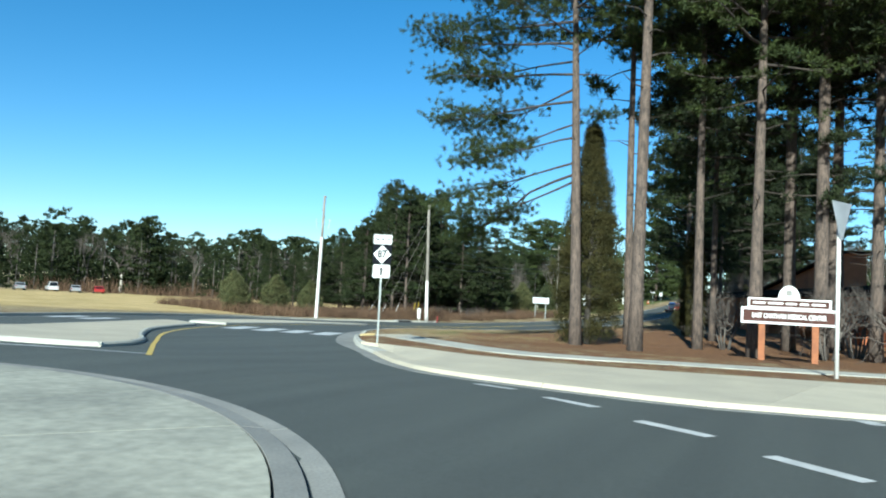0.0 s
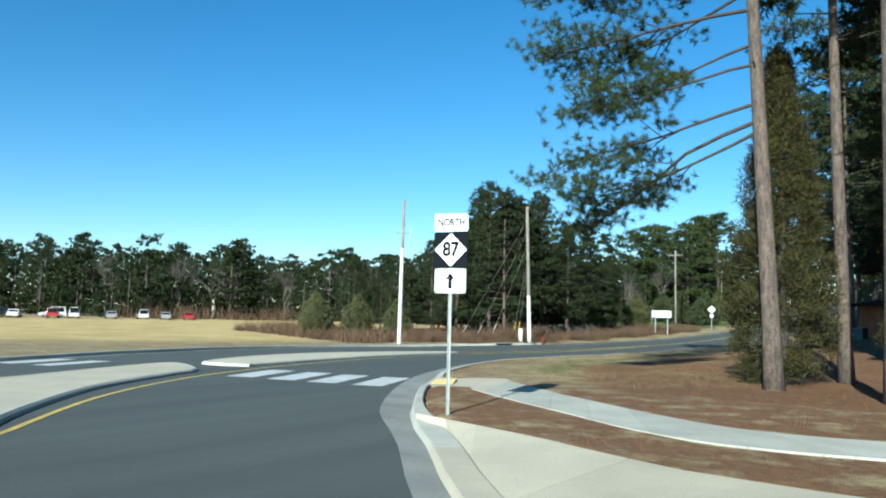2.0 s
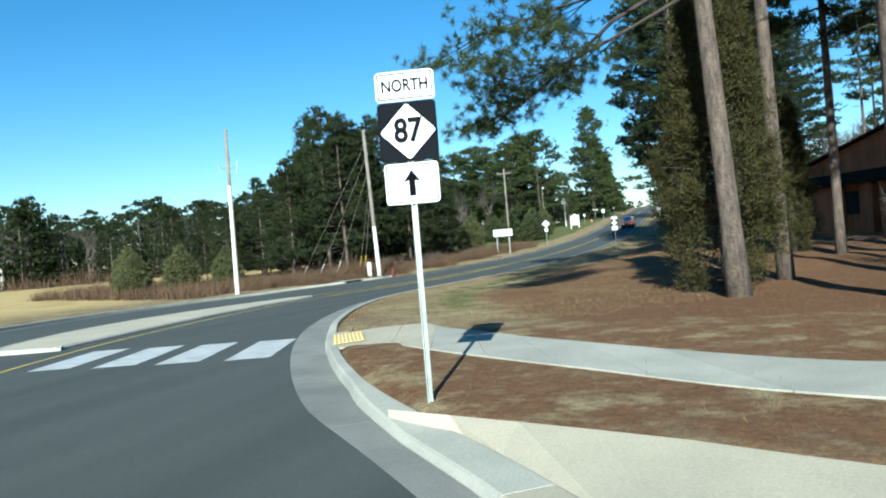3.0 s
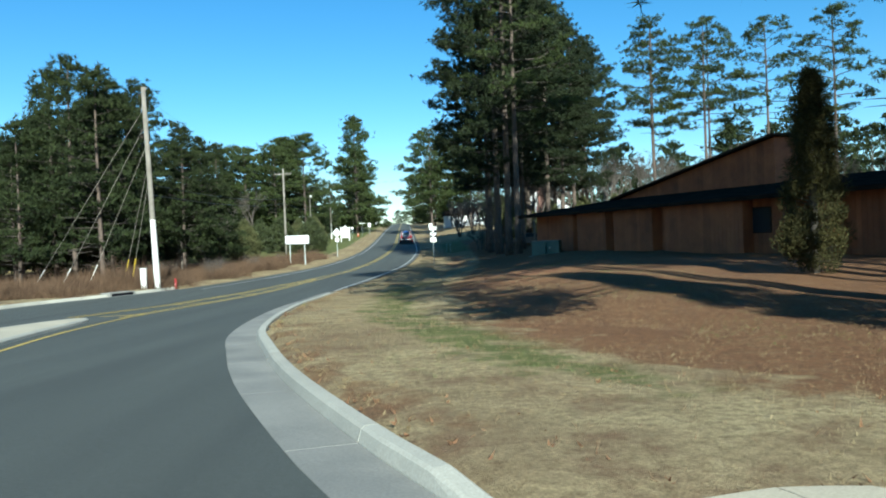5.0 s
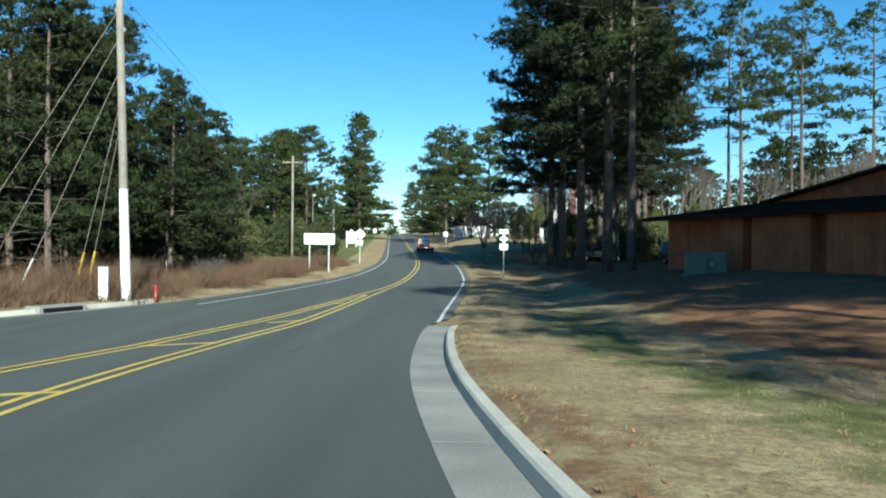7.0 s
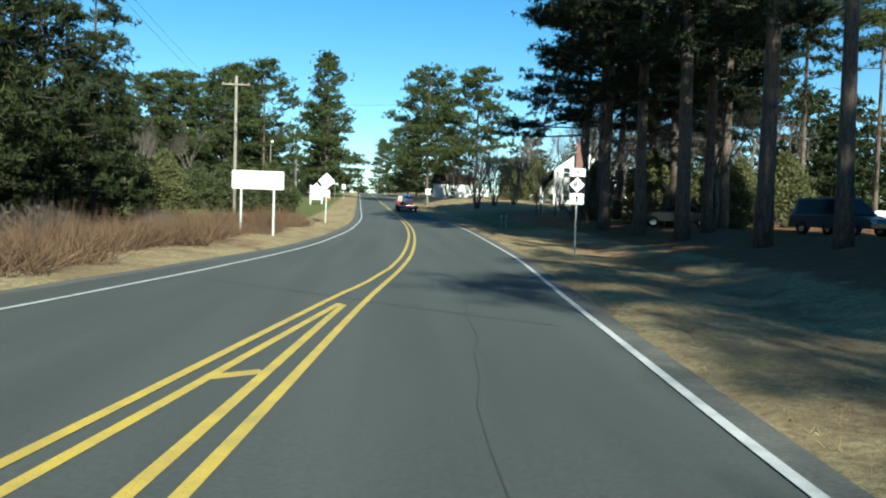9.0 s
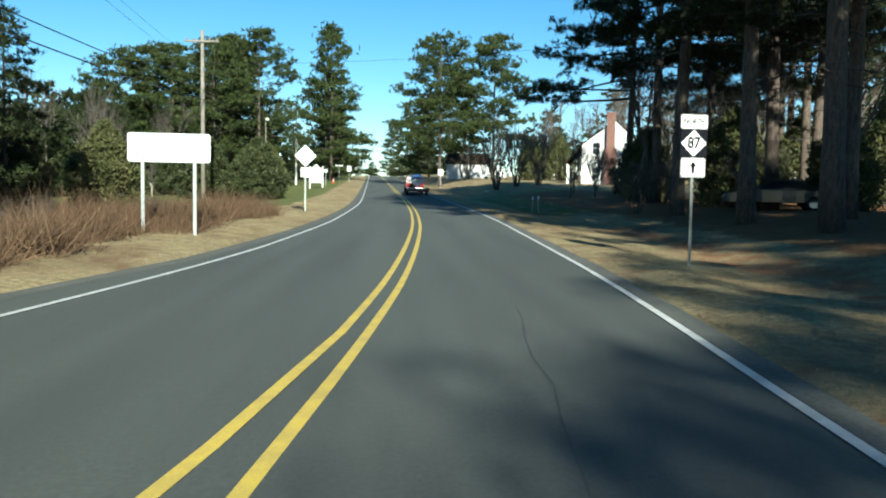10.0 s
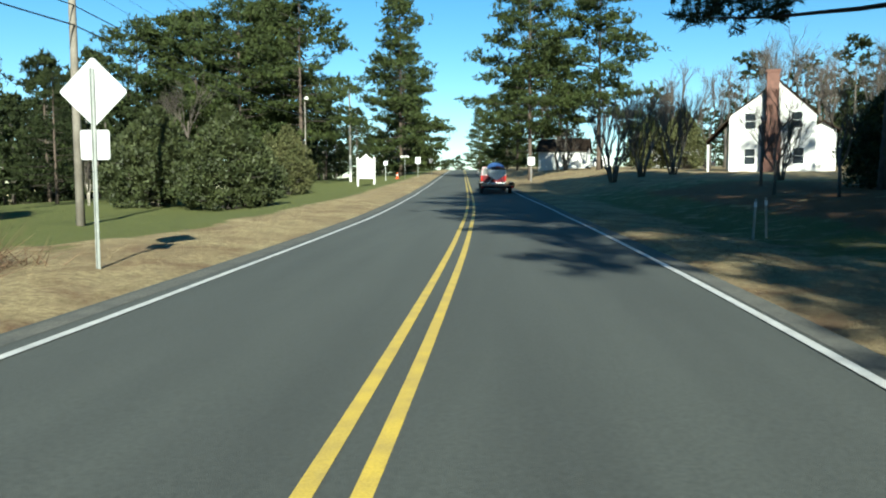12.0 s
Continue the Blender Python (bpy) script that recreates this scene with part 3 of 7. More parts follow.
def slab_strip(front, back, n, lift_front, lift_back, thick, material, parent, name, gap=0.012, drop=0.0, ease=0.05, first=(0, None)):
    """A paved strip between two lines, cut into n slabs."""
    m = 6
    f = np.array(front, float)
    b = np.array(back, float)
    sf = np.r_[0, np.cumsum(np.hypot(*np.diff(f, axis=0).T))]
    sb = np.r_[0, np.cumsum(np.hypot(*np.diff(b, axis=0).T))]

    def on(p, s, t):
        return np.array((np.interp(t * s[-1], s, p[:, 0]), np.interp(t * s[-1], s, p[:, 1])))

    for k in range(n):
        t0, t1 = k / n + gap / sf[-1], (k + 1) / n
        verts = []
        for i in range(m + 1):
            t = t0 + (t1 - t0) * i / m
            p, q = on(f, sf, t), on(b, sb, t)
            low = drop * max(0.0, 1 - t / ease)
            zp, zq = road_z(p[1]) + lift_front - low, road_z(q[1]) + lift_back - low
            verts += [(p[0], p[1], zp), (q[0], q[1], zq), (q[0], q[1], zq - thick), (p[0], p[1], zp - thick)]
        faces = []
        for i in range(m):
            a, c = 4 * i, 4 * i + 4
            faces += [(a, a + 1, c + 1, c), (a + 1, a + 2, c + 2, c + 1), (a + 3, a, c, c + 3)]
        faces += [(0, 3, 2, 1), (4 * m, 4 * m + 1, 4 * m + 2, 4 * m + 3)]
        me = mesh_from(name, verts, faces, first[1] if k < first[0] else material)
        bm = bmesh.new()
        bm.from_mesh(me)
        bmesh.ops.recalc_face_normals(bm, faces=bm.faces[:])
        bm.to_mesh(me)
        bm.free()
        child(name, me, parent)


def setting(name, label, category):
    return root(name, Matrix(), label, category, kind="structure")


kerb_right = setting("kerb", "pale grey concrete kerb and gutter along the right edge", "kerb")


def kerb_height(x, y):
    """Low before the apron, full beside the straw, dropped at the ramp and run out at its end."""
    h = np.interp(x, [-13.6, -12.2], [0.13, 0.07])
    return h * float(np.interp(y, [24.6, 25.5, 27.9, 28.8, 58.8, 61.0], [1, 0.15, 0.15, 1, 1, 0.15]))


kerb_run(RIGHT[8:][RIGHT[8:, 1] < 61.2], 1, kerb_right, gutter=lambda x, y: float(np.interp(x, [-14.2, -12.2], [0.62, 0.38])), height=kerb_height)
kerb_left = setting("kerb", "grey concrete kerb and gutter along the far lane", "kerb")
kerb_run(LEFT[LEFT[:, 1] < 69.5], -1, kerb_left, gutter=0.5, height=0.13, width=0.7)

apron_front = offset(RIGHT[RIGHT[:, 0] > -12.2], 0.84)
apron = setting("apron_pavement", "broad pale concrete apron behind the gutter", "pavement")
slab_strip(apron_front, smooth_line(APRON_BACK[::-1]), 12, 0.056, 0.172, 0.25, CONCRETE, apron, "slab")
walkway = setting("sidewalk", "pale concrete sidewalk with a curb ramp through the pine straw", "pavement")
WALK_FRONT = [(-15.95, 25.6), (-14.8, 25.3), (-13.6, 24.25), (-12.5, 23.4), (-11.4, 22.6), (-10.5, 21.95), (-9.4, 21.1), (-8.5, 20.6), (-7.5, 20.3), (-5.4, 20.6), (-2, 21.9), (3, 24), (9, 26), (25, 31)]
WALK_BACK = [(-17.25, 28.1), (-16.3, 28.4), (-15.3, 28.4), (-14.4, 27.2), (-13.4, 26.35), (-12.3, 25.3), (-11.35, 24.55), (-10.4, 23.8), (-9.4, 23.05), (-8.3, 22.35), (-7.3, 22.05), (-5.6, 22.3), (-2.4, 23.6), (2.6, 25.7), (8.6, 27.7), (24.6, 32.7)]
slab_strip(smooth_line(WALK_FRONT), smooth_line(WALK_BACK), 30, 0.155, 0.155, 0.2, CONCRETE_WALK, walkway, "slab", drop=0.135, ease=0.055, first=(2, CONCRETE))

# yellow warning pad with domes at the ramp
pad = new("tactile_pad", bm_mesh("tactile_pad", a_box(-0.3, 0.3, -0.75, 0.75, 0, 0.012, 0.004), TACTILE))
pad.matrix_world = pose(-16.2, 26.75, float(road_z(26.75)) + 0.062, 0, -3.5, 28)
tagged(pad, "yellow tactile warning pad set in the curb ramp", "paving")
dome = bmesh.new()
bmesh.ops.create_cone(dome, cap_ends=True, segments=8, radius1=0.022, radius2=0.012, depth=0.012)
dome_me = bm_mesh("dome", dome, TACTILE)
for i in range(8):
    for j in range(20):
        child("dome", dome_me, pad, m=pose(-0.26 + 0.074 * i, -0.70 + 0.0737 * j, 0.018))


# ---------------------------------------------------------------- islands
def island(name, outline, label, height=0.10, inset=0.18):
    """A raised concrete island with its kerb stones and cast infill."""
    grp = setting(name, label, "traffic island")
    p = smooth_line(list(outline) + [outline[0]], 0.6)
    area = np.sum(p[:-1, 0] * p[1:, 1] - p[1:, 0] * p[:-1, 1])
    if area < 0:
        p = p[::-1]
    inner = offset(p, -inset)
    per = 5
    for k in range(0, len(p) - 1, per):
        seg, ins = p[k:k + per + 1], inner[k:k + per + 1]
        prof = [(0, -0.05), (-0.03, height * 0.6), (-0.09, height), (-inset + 0.006, height), (-inset + 0.006, -0.05)]
        v, f = sweep(seg, prof)
        me = mesh_from("kerb_stone", v, f, CONCRETE_WALK)
        bm = bmesh.new()
        bm.from_mesh(me)
        bmesh.ops.recalc_face_normals(bm, faces=bm.faces[:])
        bm.to_mesh(me)
        bm.free()
        child("kerb_stone", me, grp)
    bm = bmesh.new()
    vs = [bm.verts.new((x, y, 0)) for x, y in inner[:-1]]
    es = [bm.edges.new((vs[k], vs[(k + 1) % len(vs)])) for k in range(len(vs))]
    bmesh.ops.triangle_fill(bm, use_beauty=True, edges=es)
    for yy in ROAD_Y[1:-1]:
        bmesh.ops.bisect_plane(bm, geom=bm.verts[:] + bm.edges[:] + bm.faces[:], plane_co=(0, yy, 0), plane_no=(0, 1, 0))
    for v in bm.verts:
        v.co.z = road_z(v.co.y) + height - 0.004
    for f in bm.faces:
        f.normal_update()
        if f.normal.z < 0:
            f.normal_flip()
    part("infill", bm, CONCRETE, grp, "pale concrete infill")
    return grp


island("splitter_island", [(-13.3, 11.2), (-13.9, 12.6), (-15.6, 14.6), (-17.6, 16.4), (-20.3, 19.4), (-22.4, 23.0), (-23.3, 24.5), (-25.9, 25.3), (-23.6, 19.5), (-21.3, 14.1), (-19.8, 10.2), (-17.0, 9.5), (-14.3, 10.4)], "pale raised concrete splitter island at the roundabout exit")
island("splitter_island", [(-23.8, 26.9), (-25.5, 33), (-27.1, 39.5), (-28.0, 43.5), (-28.5, 46.5), (-29.0, 48.0), (-29.8, 46.8), (-29.95, 42), (-29.3, 36), (-28.1, 31.2), (-26.2, 27.2), (-25.2, 26.4)], "long narrow pale concrete splitter island between the lanes")


def hub_island():
    grp = setting("roundabout_apron", "pale concrete truck apron round the roundabout centre", "traffic island")
    rings = ((8.83, 8.62, 0.012, 0.0, CONCRETE_GREY, "gutter_pan"), (8.585, 8.36, 0.03, 0.055, CONCRETE_GREY, "kerb_stone"), (8.335, 3.0, 0.06, 0.16, CONCRETE_WORN, "slab"))
    for r0, r1, z0, z1, material, nm in rings:
        n = 20
        for k in range(n):
            a0, a1 = 2 * math.pi * k / n + 0.0025, 2 * math.pi * (k + 1) / n
            verts, faces = [], []
            m = 8
            for i in range(m + 1):
                a = a0 + (a1 - a0) * i / m
                for r, z in ((r0, z0), (r1, z1), (r1, -0.2), (r0, -0.2)):
                    x, y = HUB[0] + r * math.cos(a), HUB[1] + r * math.sin(a)
                    verts.append((x, y, road_z(y) + z))
            for i in range(m):
                q, c = 4 * i, 4 * i + 4
                faces += [(q, c, c + 1, q + 1), (q + 1, c + 1, c + 2, q + 2), (q + 3, c + 3, c, q)]
            faces += [(0, 1, 2, 3), (4 * m + 3, 4 * m + 2, 4 * m + 1, 4 * m)]
            child(nm, mesh_from(nm, verts, faces, material), grp)
    ring, m = [], 80
    for k in range(m):
        w = 2 * math.pi * k / m
        for r, z in ((8.34, 0.045), (2.9, 0.150)):
            y = HUB[1] + r * math.sin(w)
            ring.append((HUB[0] + r * math.cos(w), y, road_z(y) + z))
    child("joint_filler", mesh_from("joint_filler", ring, [(2 * k, (2 * k + 2) % (2 * m), (2 * k + 3) % (2 * m), 2 * k + 1) for k in range(m)], JOINT), grp, "dark dirt in the slab joints")
    bm = bmesh.new()
    bmesh.ops.create_cone(bm, cap_ends=True, segments=40, radius1=3.0, radius2=2.2, depth=0.5)
    part("mound", bm, GROUND, grp, "planted grassy mound", pose(HUB[0], HUB[1], 0.2))


hub_island()

# ---------------------------------------------------------------- road paint
paint = setting("road_marking", "white and yellow painted lane lines on the asphalt", "road marking")
YELLOW_R = smooth_line([(-11.2, 10.5), (-12.7, 12.0), (-15.3, 14.6), (-19.0, 18.6), (-21.6, 22.8), (-23.3, 27.2), (-25.1, 33.1), (-26.7, 39.6), (-27.5, 43.5), (-27.95, 47.5), (-28.05, 51), (-27.7, 56.5), (-26.8, 62.2), (-25.9, 74.4), (-25.2, 82), (-24.78, 88.3), (-24.45, 98), (-24.35, 107), (-24.5, 120), (-25.1, 140), (-26.9, 178), (-33, 300), (-45, 540)])
YELLOW_L = smooth_line([(-30.5, 49.6), (-29.5, 56), (-28.25, 62.5), (-27.7, 66.2), (-26.55, 74.6), (-26.12, 77.2), (-25.79, 79.4), (-25.62, 81.0)])
cut = int(np.argmin(np.abs(YELLOW_R[:, 1] - 48.5)))
ribbon("exit_line", YELLOW_R[:cut + 1], 0.11, PAINT_Y, paint)
ribbon("centre_line", YELLOW_R[cut:], 0.11, PAINT_Y, paint)
beside = offset(YELLOW_R[cut:], -0.29)
ribbon("centre_line", beside[beside[:, 1] < 75.4], 0.11, PAINT_Y, paint)
ribbon("centre_line", np.vstack([YELLOW_L[YELLOW_L[:, 1] < 78.6], beside[beside[:, 1] > 81.4]]), 0.11, PAINT_Y, paint, lift=0.009)
ribbon("centre_line", offset(YELLOW_L[YELLOW_L[:, 1] < 74.8], 0.28), 0.11, PAINT_Y, paint)
for (x0, y0), (x1, y1) in (((-29.4, 49.65), (-28.1, 50.25)), ((-29.3, 56.0), (-28.0, 56.7)), ((-27.85, 61.45), (-27.1, 62.2)), ((-27.05, 68.9), (-26.6, 69.2))):
    ribbon("chevron_bar", [(x0, y0), (x1, y1)], 0.2, PAINT_Y, paint, lift=0.005)
WHITE_R = smooth_line([(-23.2, 61.9), (-23.1, 62.9), (-22.85, 66.6), (-22.1, 76), (-21.3, 87.3), (-20.98, 100), (-20.95, 112), (-21.4, 130), (-22.6, 155), (-24.8, 200), (-29.8, 300), (-41.6, 540)])
WHITE_L = smooth_line([(-31.75, 67.9), (-30.6, 75.1), (-28.8, 88.4), (-28.15, 99), (-27.95, 109), (-28.4, 129), (-29.6, 154), (-31.9, 200), (-36.9, 300), (-48.4, 540)])
ribbon("edge_line", WHITE_R, 0.11, PAINT_W, paint, lift=0.012)
ribbon("edge_line", WHITE_L, 0.11, PAINT_W, paint, lift=0.012)
for (x0, y0), (x1, y1) in (((-5.0, 11.75), (-4.2, 11.45)), ((-3.4, 10.6), (-2.5, 9.95)), ((-1.8, 9.15), (-0.9, 8.6)), ((-0.3, 7.85), (0.5, 7.2)), ((1.0, 6.3), (1.7, 5.5))):
    ribbon("yield_dash", [(x0, y0), (x1, y1)], 0.2, PAINT_W, paint)
seam = [(x + 0.05 * math.sin(y * 0.9) + 0.04 * math.sin(y * 2.3), y) for x, y in offset(YELLOW_R[cut:], 1.75)[2:120] if 54 < y < 84]
ribbon("sealed_seam", seam, 0.014, TAR_AND_SHADOW, paint, lift=0.003, label="dark sealed seam along the lane")
# an overhead wire's shadow, painted across the asphalt as a dark ribbon
ribbon("sealed_seam", smooth_line([(-29.9, 78.6), (-28.1, 76.95), (-26.35, 75.5), (-25.2, 74.4), (-24.03, 73.45), (-23.0, 72.6)]), 0.05, TAR_AND_SHADOW, paint, lift=0.003, label="faint dark painted line across both lanes for a wire's shadow")
for side in (offset(RIGHT_FAR[RIGHT_FAR[:, 1] < 190], -0.15), offset(LEFT_FAR[LEFT_FAR[:, 1] < 190], 0.24), offset(LEFT[LEFT[:, 1] > 70], 0.24)):
    ribbon("dusty_edge", side, 0.3, DUST, paint, lift=0.004, label="pale dusty edge of the asphalt")
ribbon("edge_line", smooth_line([(-19.0, 7.4), (-16.6, 8.5), (-14.4, 9.55), (-13.0, 10.12), (-12.3, 10.42), (-11.5, 10.75)]), 0.12, PAINT_W, paint)
ribbon("stop_bar", [(0.7, 12.35), (2.4, 9.0)], 0.3, PAINT_W, paint)
crosswalk = setting("crosswalk", "four broad white crosswalk bars across the exit lane", "road marking")
for x, y in ((-21.45, 24.0), (-20.1, 24.2), (-18.85, 24.4), (-17.55, 24.65)):
    bar = [(x + 0.4, y), (x - 0.12, y + 1.35), (x - 0.64, y + 2.7)]
    ribbon("bar", bar, 0.8, PAINT_W, crosswalk, lift=0.007)
for x, y in ((-27.6, 22.2), (-29.0, 21.8)):
    ribbon("bar", [(x, y), (x - 0.9, y + 2.6)], 0.7, PAINT_W, crosswalk, lift=0.007)


# ---------------------------------------------------------------- trees
def unit(a):
    return a / (np.linalg.norm(a, axis=-1, keepdims=True) + 1e-9)


def blades(rng, centres, radius, per, length, width, up=0.35, out=0.9, squash=0.7):
    """Narrow triangles that spray outwards from each clump's centre."""
    c = np.repeat(np.asarray(centres, float), per, axis=0)
    r = np.repeat(np.broadcast_to(np.asarray(radius, float), (len(centres),)), per)[:, None]
    n = len(c)
    d = unit(rng.normal(size=(n, 3)))
    base = c + d * r * rng.random((n, 1)) ** 0.5 * np.array((1, 1, squash)) * 0.75
    way = unit(rng.normal(size=(n, 3)) * 0.7 + d * out + np.array((0, 0, up)))
    side = unit(np.cross(way, rng.normal(size=(n, 3)))) * (width * (0.6 + 0.8 * rng.random((n, 1))) / 2)
    tip = base + way * length * (0.6 + 0.8 * rng.random((n, 1)))
    return np.stack([base - side, base + side, tip], 1)


def needles(rng, centres, per, length, width, up):
    """Bottlebrush tufts: narrow triangles that radiate from each shoot's tip."""
    c = np.repeat(np.asarray(centres, float), per, axis=0)
    n = len(c)
    d = unit(rng.normal(size=(n, 3)) + np.array((0, 0, up)))
    base = c + d * length * 0.12 + rng.normal(size=(n, 3)) * length * 0.10
    side = unit(np.cross(d, rng.normal(size=(n, 3)))) * (width * (0.6 + 0.8 * rng.random((n, 1))) / 2)
    tip = base + d * length * (0.6 + 0.7 * rng.random((n, 1)))
    return np.stack([base - side, base + side, tip], 1)


def pine_parts(seed, height, crown_from, spread, girth, limbs, per, needle, tufts=7, pad=0.45, blade=0.26, width=0.035, conical=0.0, lean=0.0, bare_limbs=4, low=0.5, sag=0.0, bow=0.25, every=0.75, extra=(), up=0.45):
    """Trunk, limbs and needle crown of one pine: limbs bear branchlets, each ending in a flat pad of tufts."""
    rng = np.random.default_rng(seed)
    bend = rng.normal(size=2) * bow
    hs = np.linspace(0, height, 14)

    def axis_at(h):
        t = h / height
        return np.array((bend[0] * math.sin(2.6 * t) + lean * h, bend[1] * math.sin(2.1 * t + 0.4) - bend[1] * math.sin(0.4), h))

    rad = [girth * (1.25 - 0.25 * min(1, h / 0.8)) * (1 - 0.82 * (h / height) ** 1.15) for h in hs]
    trunk = Soup()
    trunk.add([axis_at(h) - np.array((0, 0, 0.25 if h == 0 else 0)) for h in hs], rad, 12)
    wood, centres = Soup(), []
    plan = list(extra)
    for k in range(limbs):
        t = (k + 0.8 * rng.random()) / limbs
        h = height * (crown_from + (0.985 - crown_from) * t)
        shape = (1 - t) ** (0.55 + 0.5 * conical) if conical else (1 - t ** 2.4) ** 0.6 * min(1, low + 1.6 * t)
        L = spread * max(0.12, shape) * (0.62 + 0.6 * rng.random())
        plan.append((h, k * 2.399 + rng.normal() * 0.45, L, sag + 0.6 * t * (1 - 0.6 * conical)))
    for h, a, L, rise in plan:
        p0 = axis_at(h)
        pts, r0 = [p0], max(0.016, girth * 0.24 * (L / spread + 0.12))
        d = np.array((math.cos(a), math.sin(a), rise))
        steps = 6
        for s in range(1, steps + 1):
            d = d + np.array((rng.normal() * 0.12, rng.normal() * 0.12, 0.04 * rng.normal() + (0.05 if s > 3 else -0.03)))
            pts.append(pts[-1] + d / np.linalg.norm(d) * L / steps)
        wood.add(pts, [r0 * (1 - 0.8 * s / steps) for s in range(steps + 1)], 5, False)
        count = max(2, int(L / every))
        across = np.array((-math.sin(a), math.cos(a), 0))
        for q in range(count + 1):
            f = 1.0 if q == count else 0.36 + 0.60 * (q + rng.random()) / count
            i = min(steps - 1, int(f * steps))
            p = pts[i] + (pts[i + 1] - pts[i]) * (f * steps - i)
            ahead = unit(pts[i + 1] - pts[i])
            if q < count:
                reach = (0.35 + 0.65 * rng.random()) * min(1.9, 0.30 * L + 0.35)
                way = unit(ahead * 0.7 + across * (1 if q % 2 else -1) * (0.6 + 0.5 * rng.random()) + np.array((0, 0, 0.18 * rng.normal() + 0.08)))
                tip = p + way * reach
                wood.add([p, p + way * reach * 0.5 + np.array((0, 0, -0.03)), tip], [0.024, 0.017, 0.008], 3, False)
            else:
                tip = p
            m = max(2, int(tufts * (0.6 + 0.8 * rng.random())))
            w = pad * (0.7 + 0.6 * rng.random())
            centres.append(tip + rng.normal(size=(m, 3)) * np.array((w, w, w * 0.32)) * 0.62)
    for k in range(bare_limbs):
        h = height * crown_from * (0.5 + 0.47 * rng.random())
        a = rng.random() * 6.28
        p0 = axis_at(h)
        L = 0.5 + 1.5 * rng.random()
        d = np.array((math.cos(a), math.sin(a), 0.1))
        m1 = p0 + d * L * 0.5 + np.array((0, 0, 0.12 * rng.normal()))
        wood.add([p0, m1, m1 + d * L * 0.5 + rng.normal(size=3) * 0.15], [0.036, 0.024, 0.008], 4, False)
    tris = needles(rng, np.concatenate(centres), per, blade, width, up)
    return trunk.mesh("trunk", BARK_PINE), wood.mesh("limb", LIMB_PINE), tri_mesh("crown", tris, needle)


def make_tree(name, meshes, m, label, category="tree", group="", names=("trunk", "limb", "crown")):
    r = root(name, m, label, category, group)
    for nm, me in zip(names, meshes):
        c = child(nm, me, r)
        if nm != "trunk":
            c["kind"] = "stuff"
    return r


def placed(x, y, rz=0.0, s=1.0, dz=-0.05):
    return at(x, y, dz, rz) @ Matrix.Scale(s, 4)


def plant(kind, spots, name, label, category="tree", group=""):
    """Copies of one tree, each turned and scaled."""
    for x, y, rz, s in spots:
        r = root(name, placed(x, y, rz, s), label, category, group)
        for nm, me in zip(("trunk", "limb", "crown"), kind):
            c = child(nm, me, r)
            if nm != "trunk":
                c["kind"] = "stuff"


REACH = [(7.4, 3.30, 6.4, -0.36), (7.1, 3.05, 5.2, -0.42), (7.9, 3.62, 5.4, -0.30), (9.6, 3.3, 4.6, -0.30), (9.0, 3.95, 4.6, -0.2), (10.6, 3.45, 6.0, -0.14), (11.2, 3.1, 5.0, -0.2), (11.8, 3.75, 5.6, -0.05), (12.4, 2.9, 5.0, 0.05), (13.2, 3.5, 6.4, 0.02), (13.6, 4.3, 5.2, 0.12), (14.2, 3.3, 6.2, 0.1), (10.0, 0.9, 1.6, 0.2), (12.6, 5.6, 2.6, 0.2)]
PINE_FEATURE = pine_parts(11, 23.5, 0.60, 6.0, 0.24, 36, 38, NEEDLE, tufts=20, pad=0.64, blade=0.165, width=0.0155, lean=-0.045, bare_limbs=3, low=0.75, extra=REACH, every=0.40)
PINE_TALL = [pine_parts(21 + k, 27, 0.40, 5.0, 0.27, 38, 24, NEEDLE, tufts=8, pad=0.6, blade=0.27, width=0.042, bare_limbs=7, low=0.7) for k in range(3)]
PINE_STEM = pine_parts(26, 29, 0.56, 6.0, 0.26, 40, 26, NEEDLE, tufts=9, pad=0.6, blade=0.30, width=0.045, bare_limbs=5, low=0.7, bow=0.05)
# these crowns carry shade in their needle colour
PINE_DARK = [pine_parts(31 + k, 29.5, 0.25, 6.0, 0.31, 50, 20, NEEDLE_SHADED, tufts=9, pad=0.68, blade=0.33, width=0.065, bare_limbs=12, low=0.55, every=0.7) for k in range(2)]
PINE_SLIM = [pine_parts(41 + k, 28, 0.52, 4.4, 0.24, 26, 15, NEEDLE, tufts=9, pad=0.7, blade=0.36, width=0.075, bare_limbs=8, low=0.7, every=0.8) for k in range(3)]
PINE_YOUNG = [pine_parts(51 + k, 14, 0.17, 3.7, 0.16, 56, 11, NEEDLE_WOOD, tufts=8, pad=0.46, blade=0.28, width=0.065, conical=0.2, bare_limbs=6, every=0.7, up=0.9) for k in range(3)]
PINE_INNER = [pine_parts(56 + k, 14, 0.10, 4.1, 0.15, 48, 7, NEEDLE_WOOD, tufts=6, pad=0.62, blade=0.45, width=0.19, conical=0.2, bare_limbs=3, every=0.9, up=0.7) for k in range(2)]
SHELTER = [(7.7, 2.9, 8.6, -0.10), (8.3, 3.15, 7.2, -0.04), (9.2, 2.75, 7.6, 0.0), (10.0, 3.3, 6.6, 0.04), (11.2, 2.95, 7.0, 0.08), (12.6, 3.2, 6.0, 0.1)]
PINE_SHELTER = pine_parts(37, 26, 0.42, 5.6, 0.30, 44, 20, NEEDLE_SHADED, tufts=9, pad=0.62, blade=0.3, width=0.055, bare_limbs=8, low=0.6, extra=SHELTER, every=0.62)
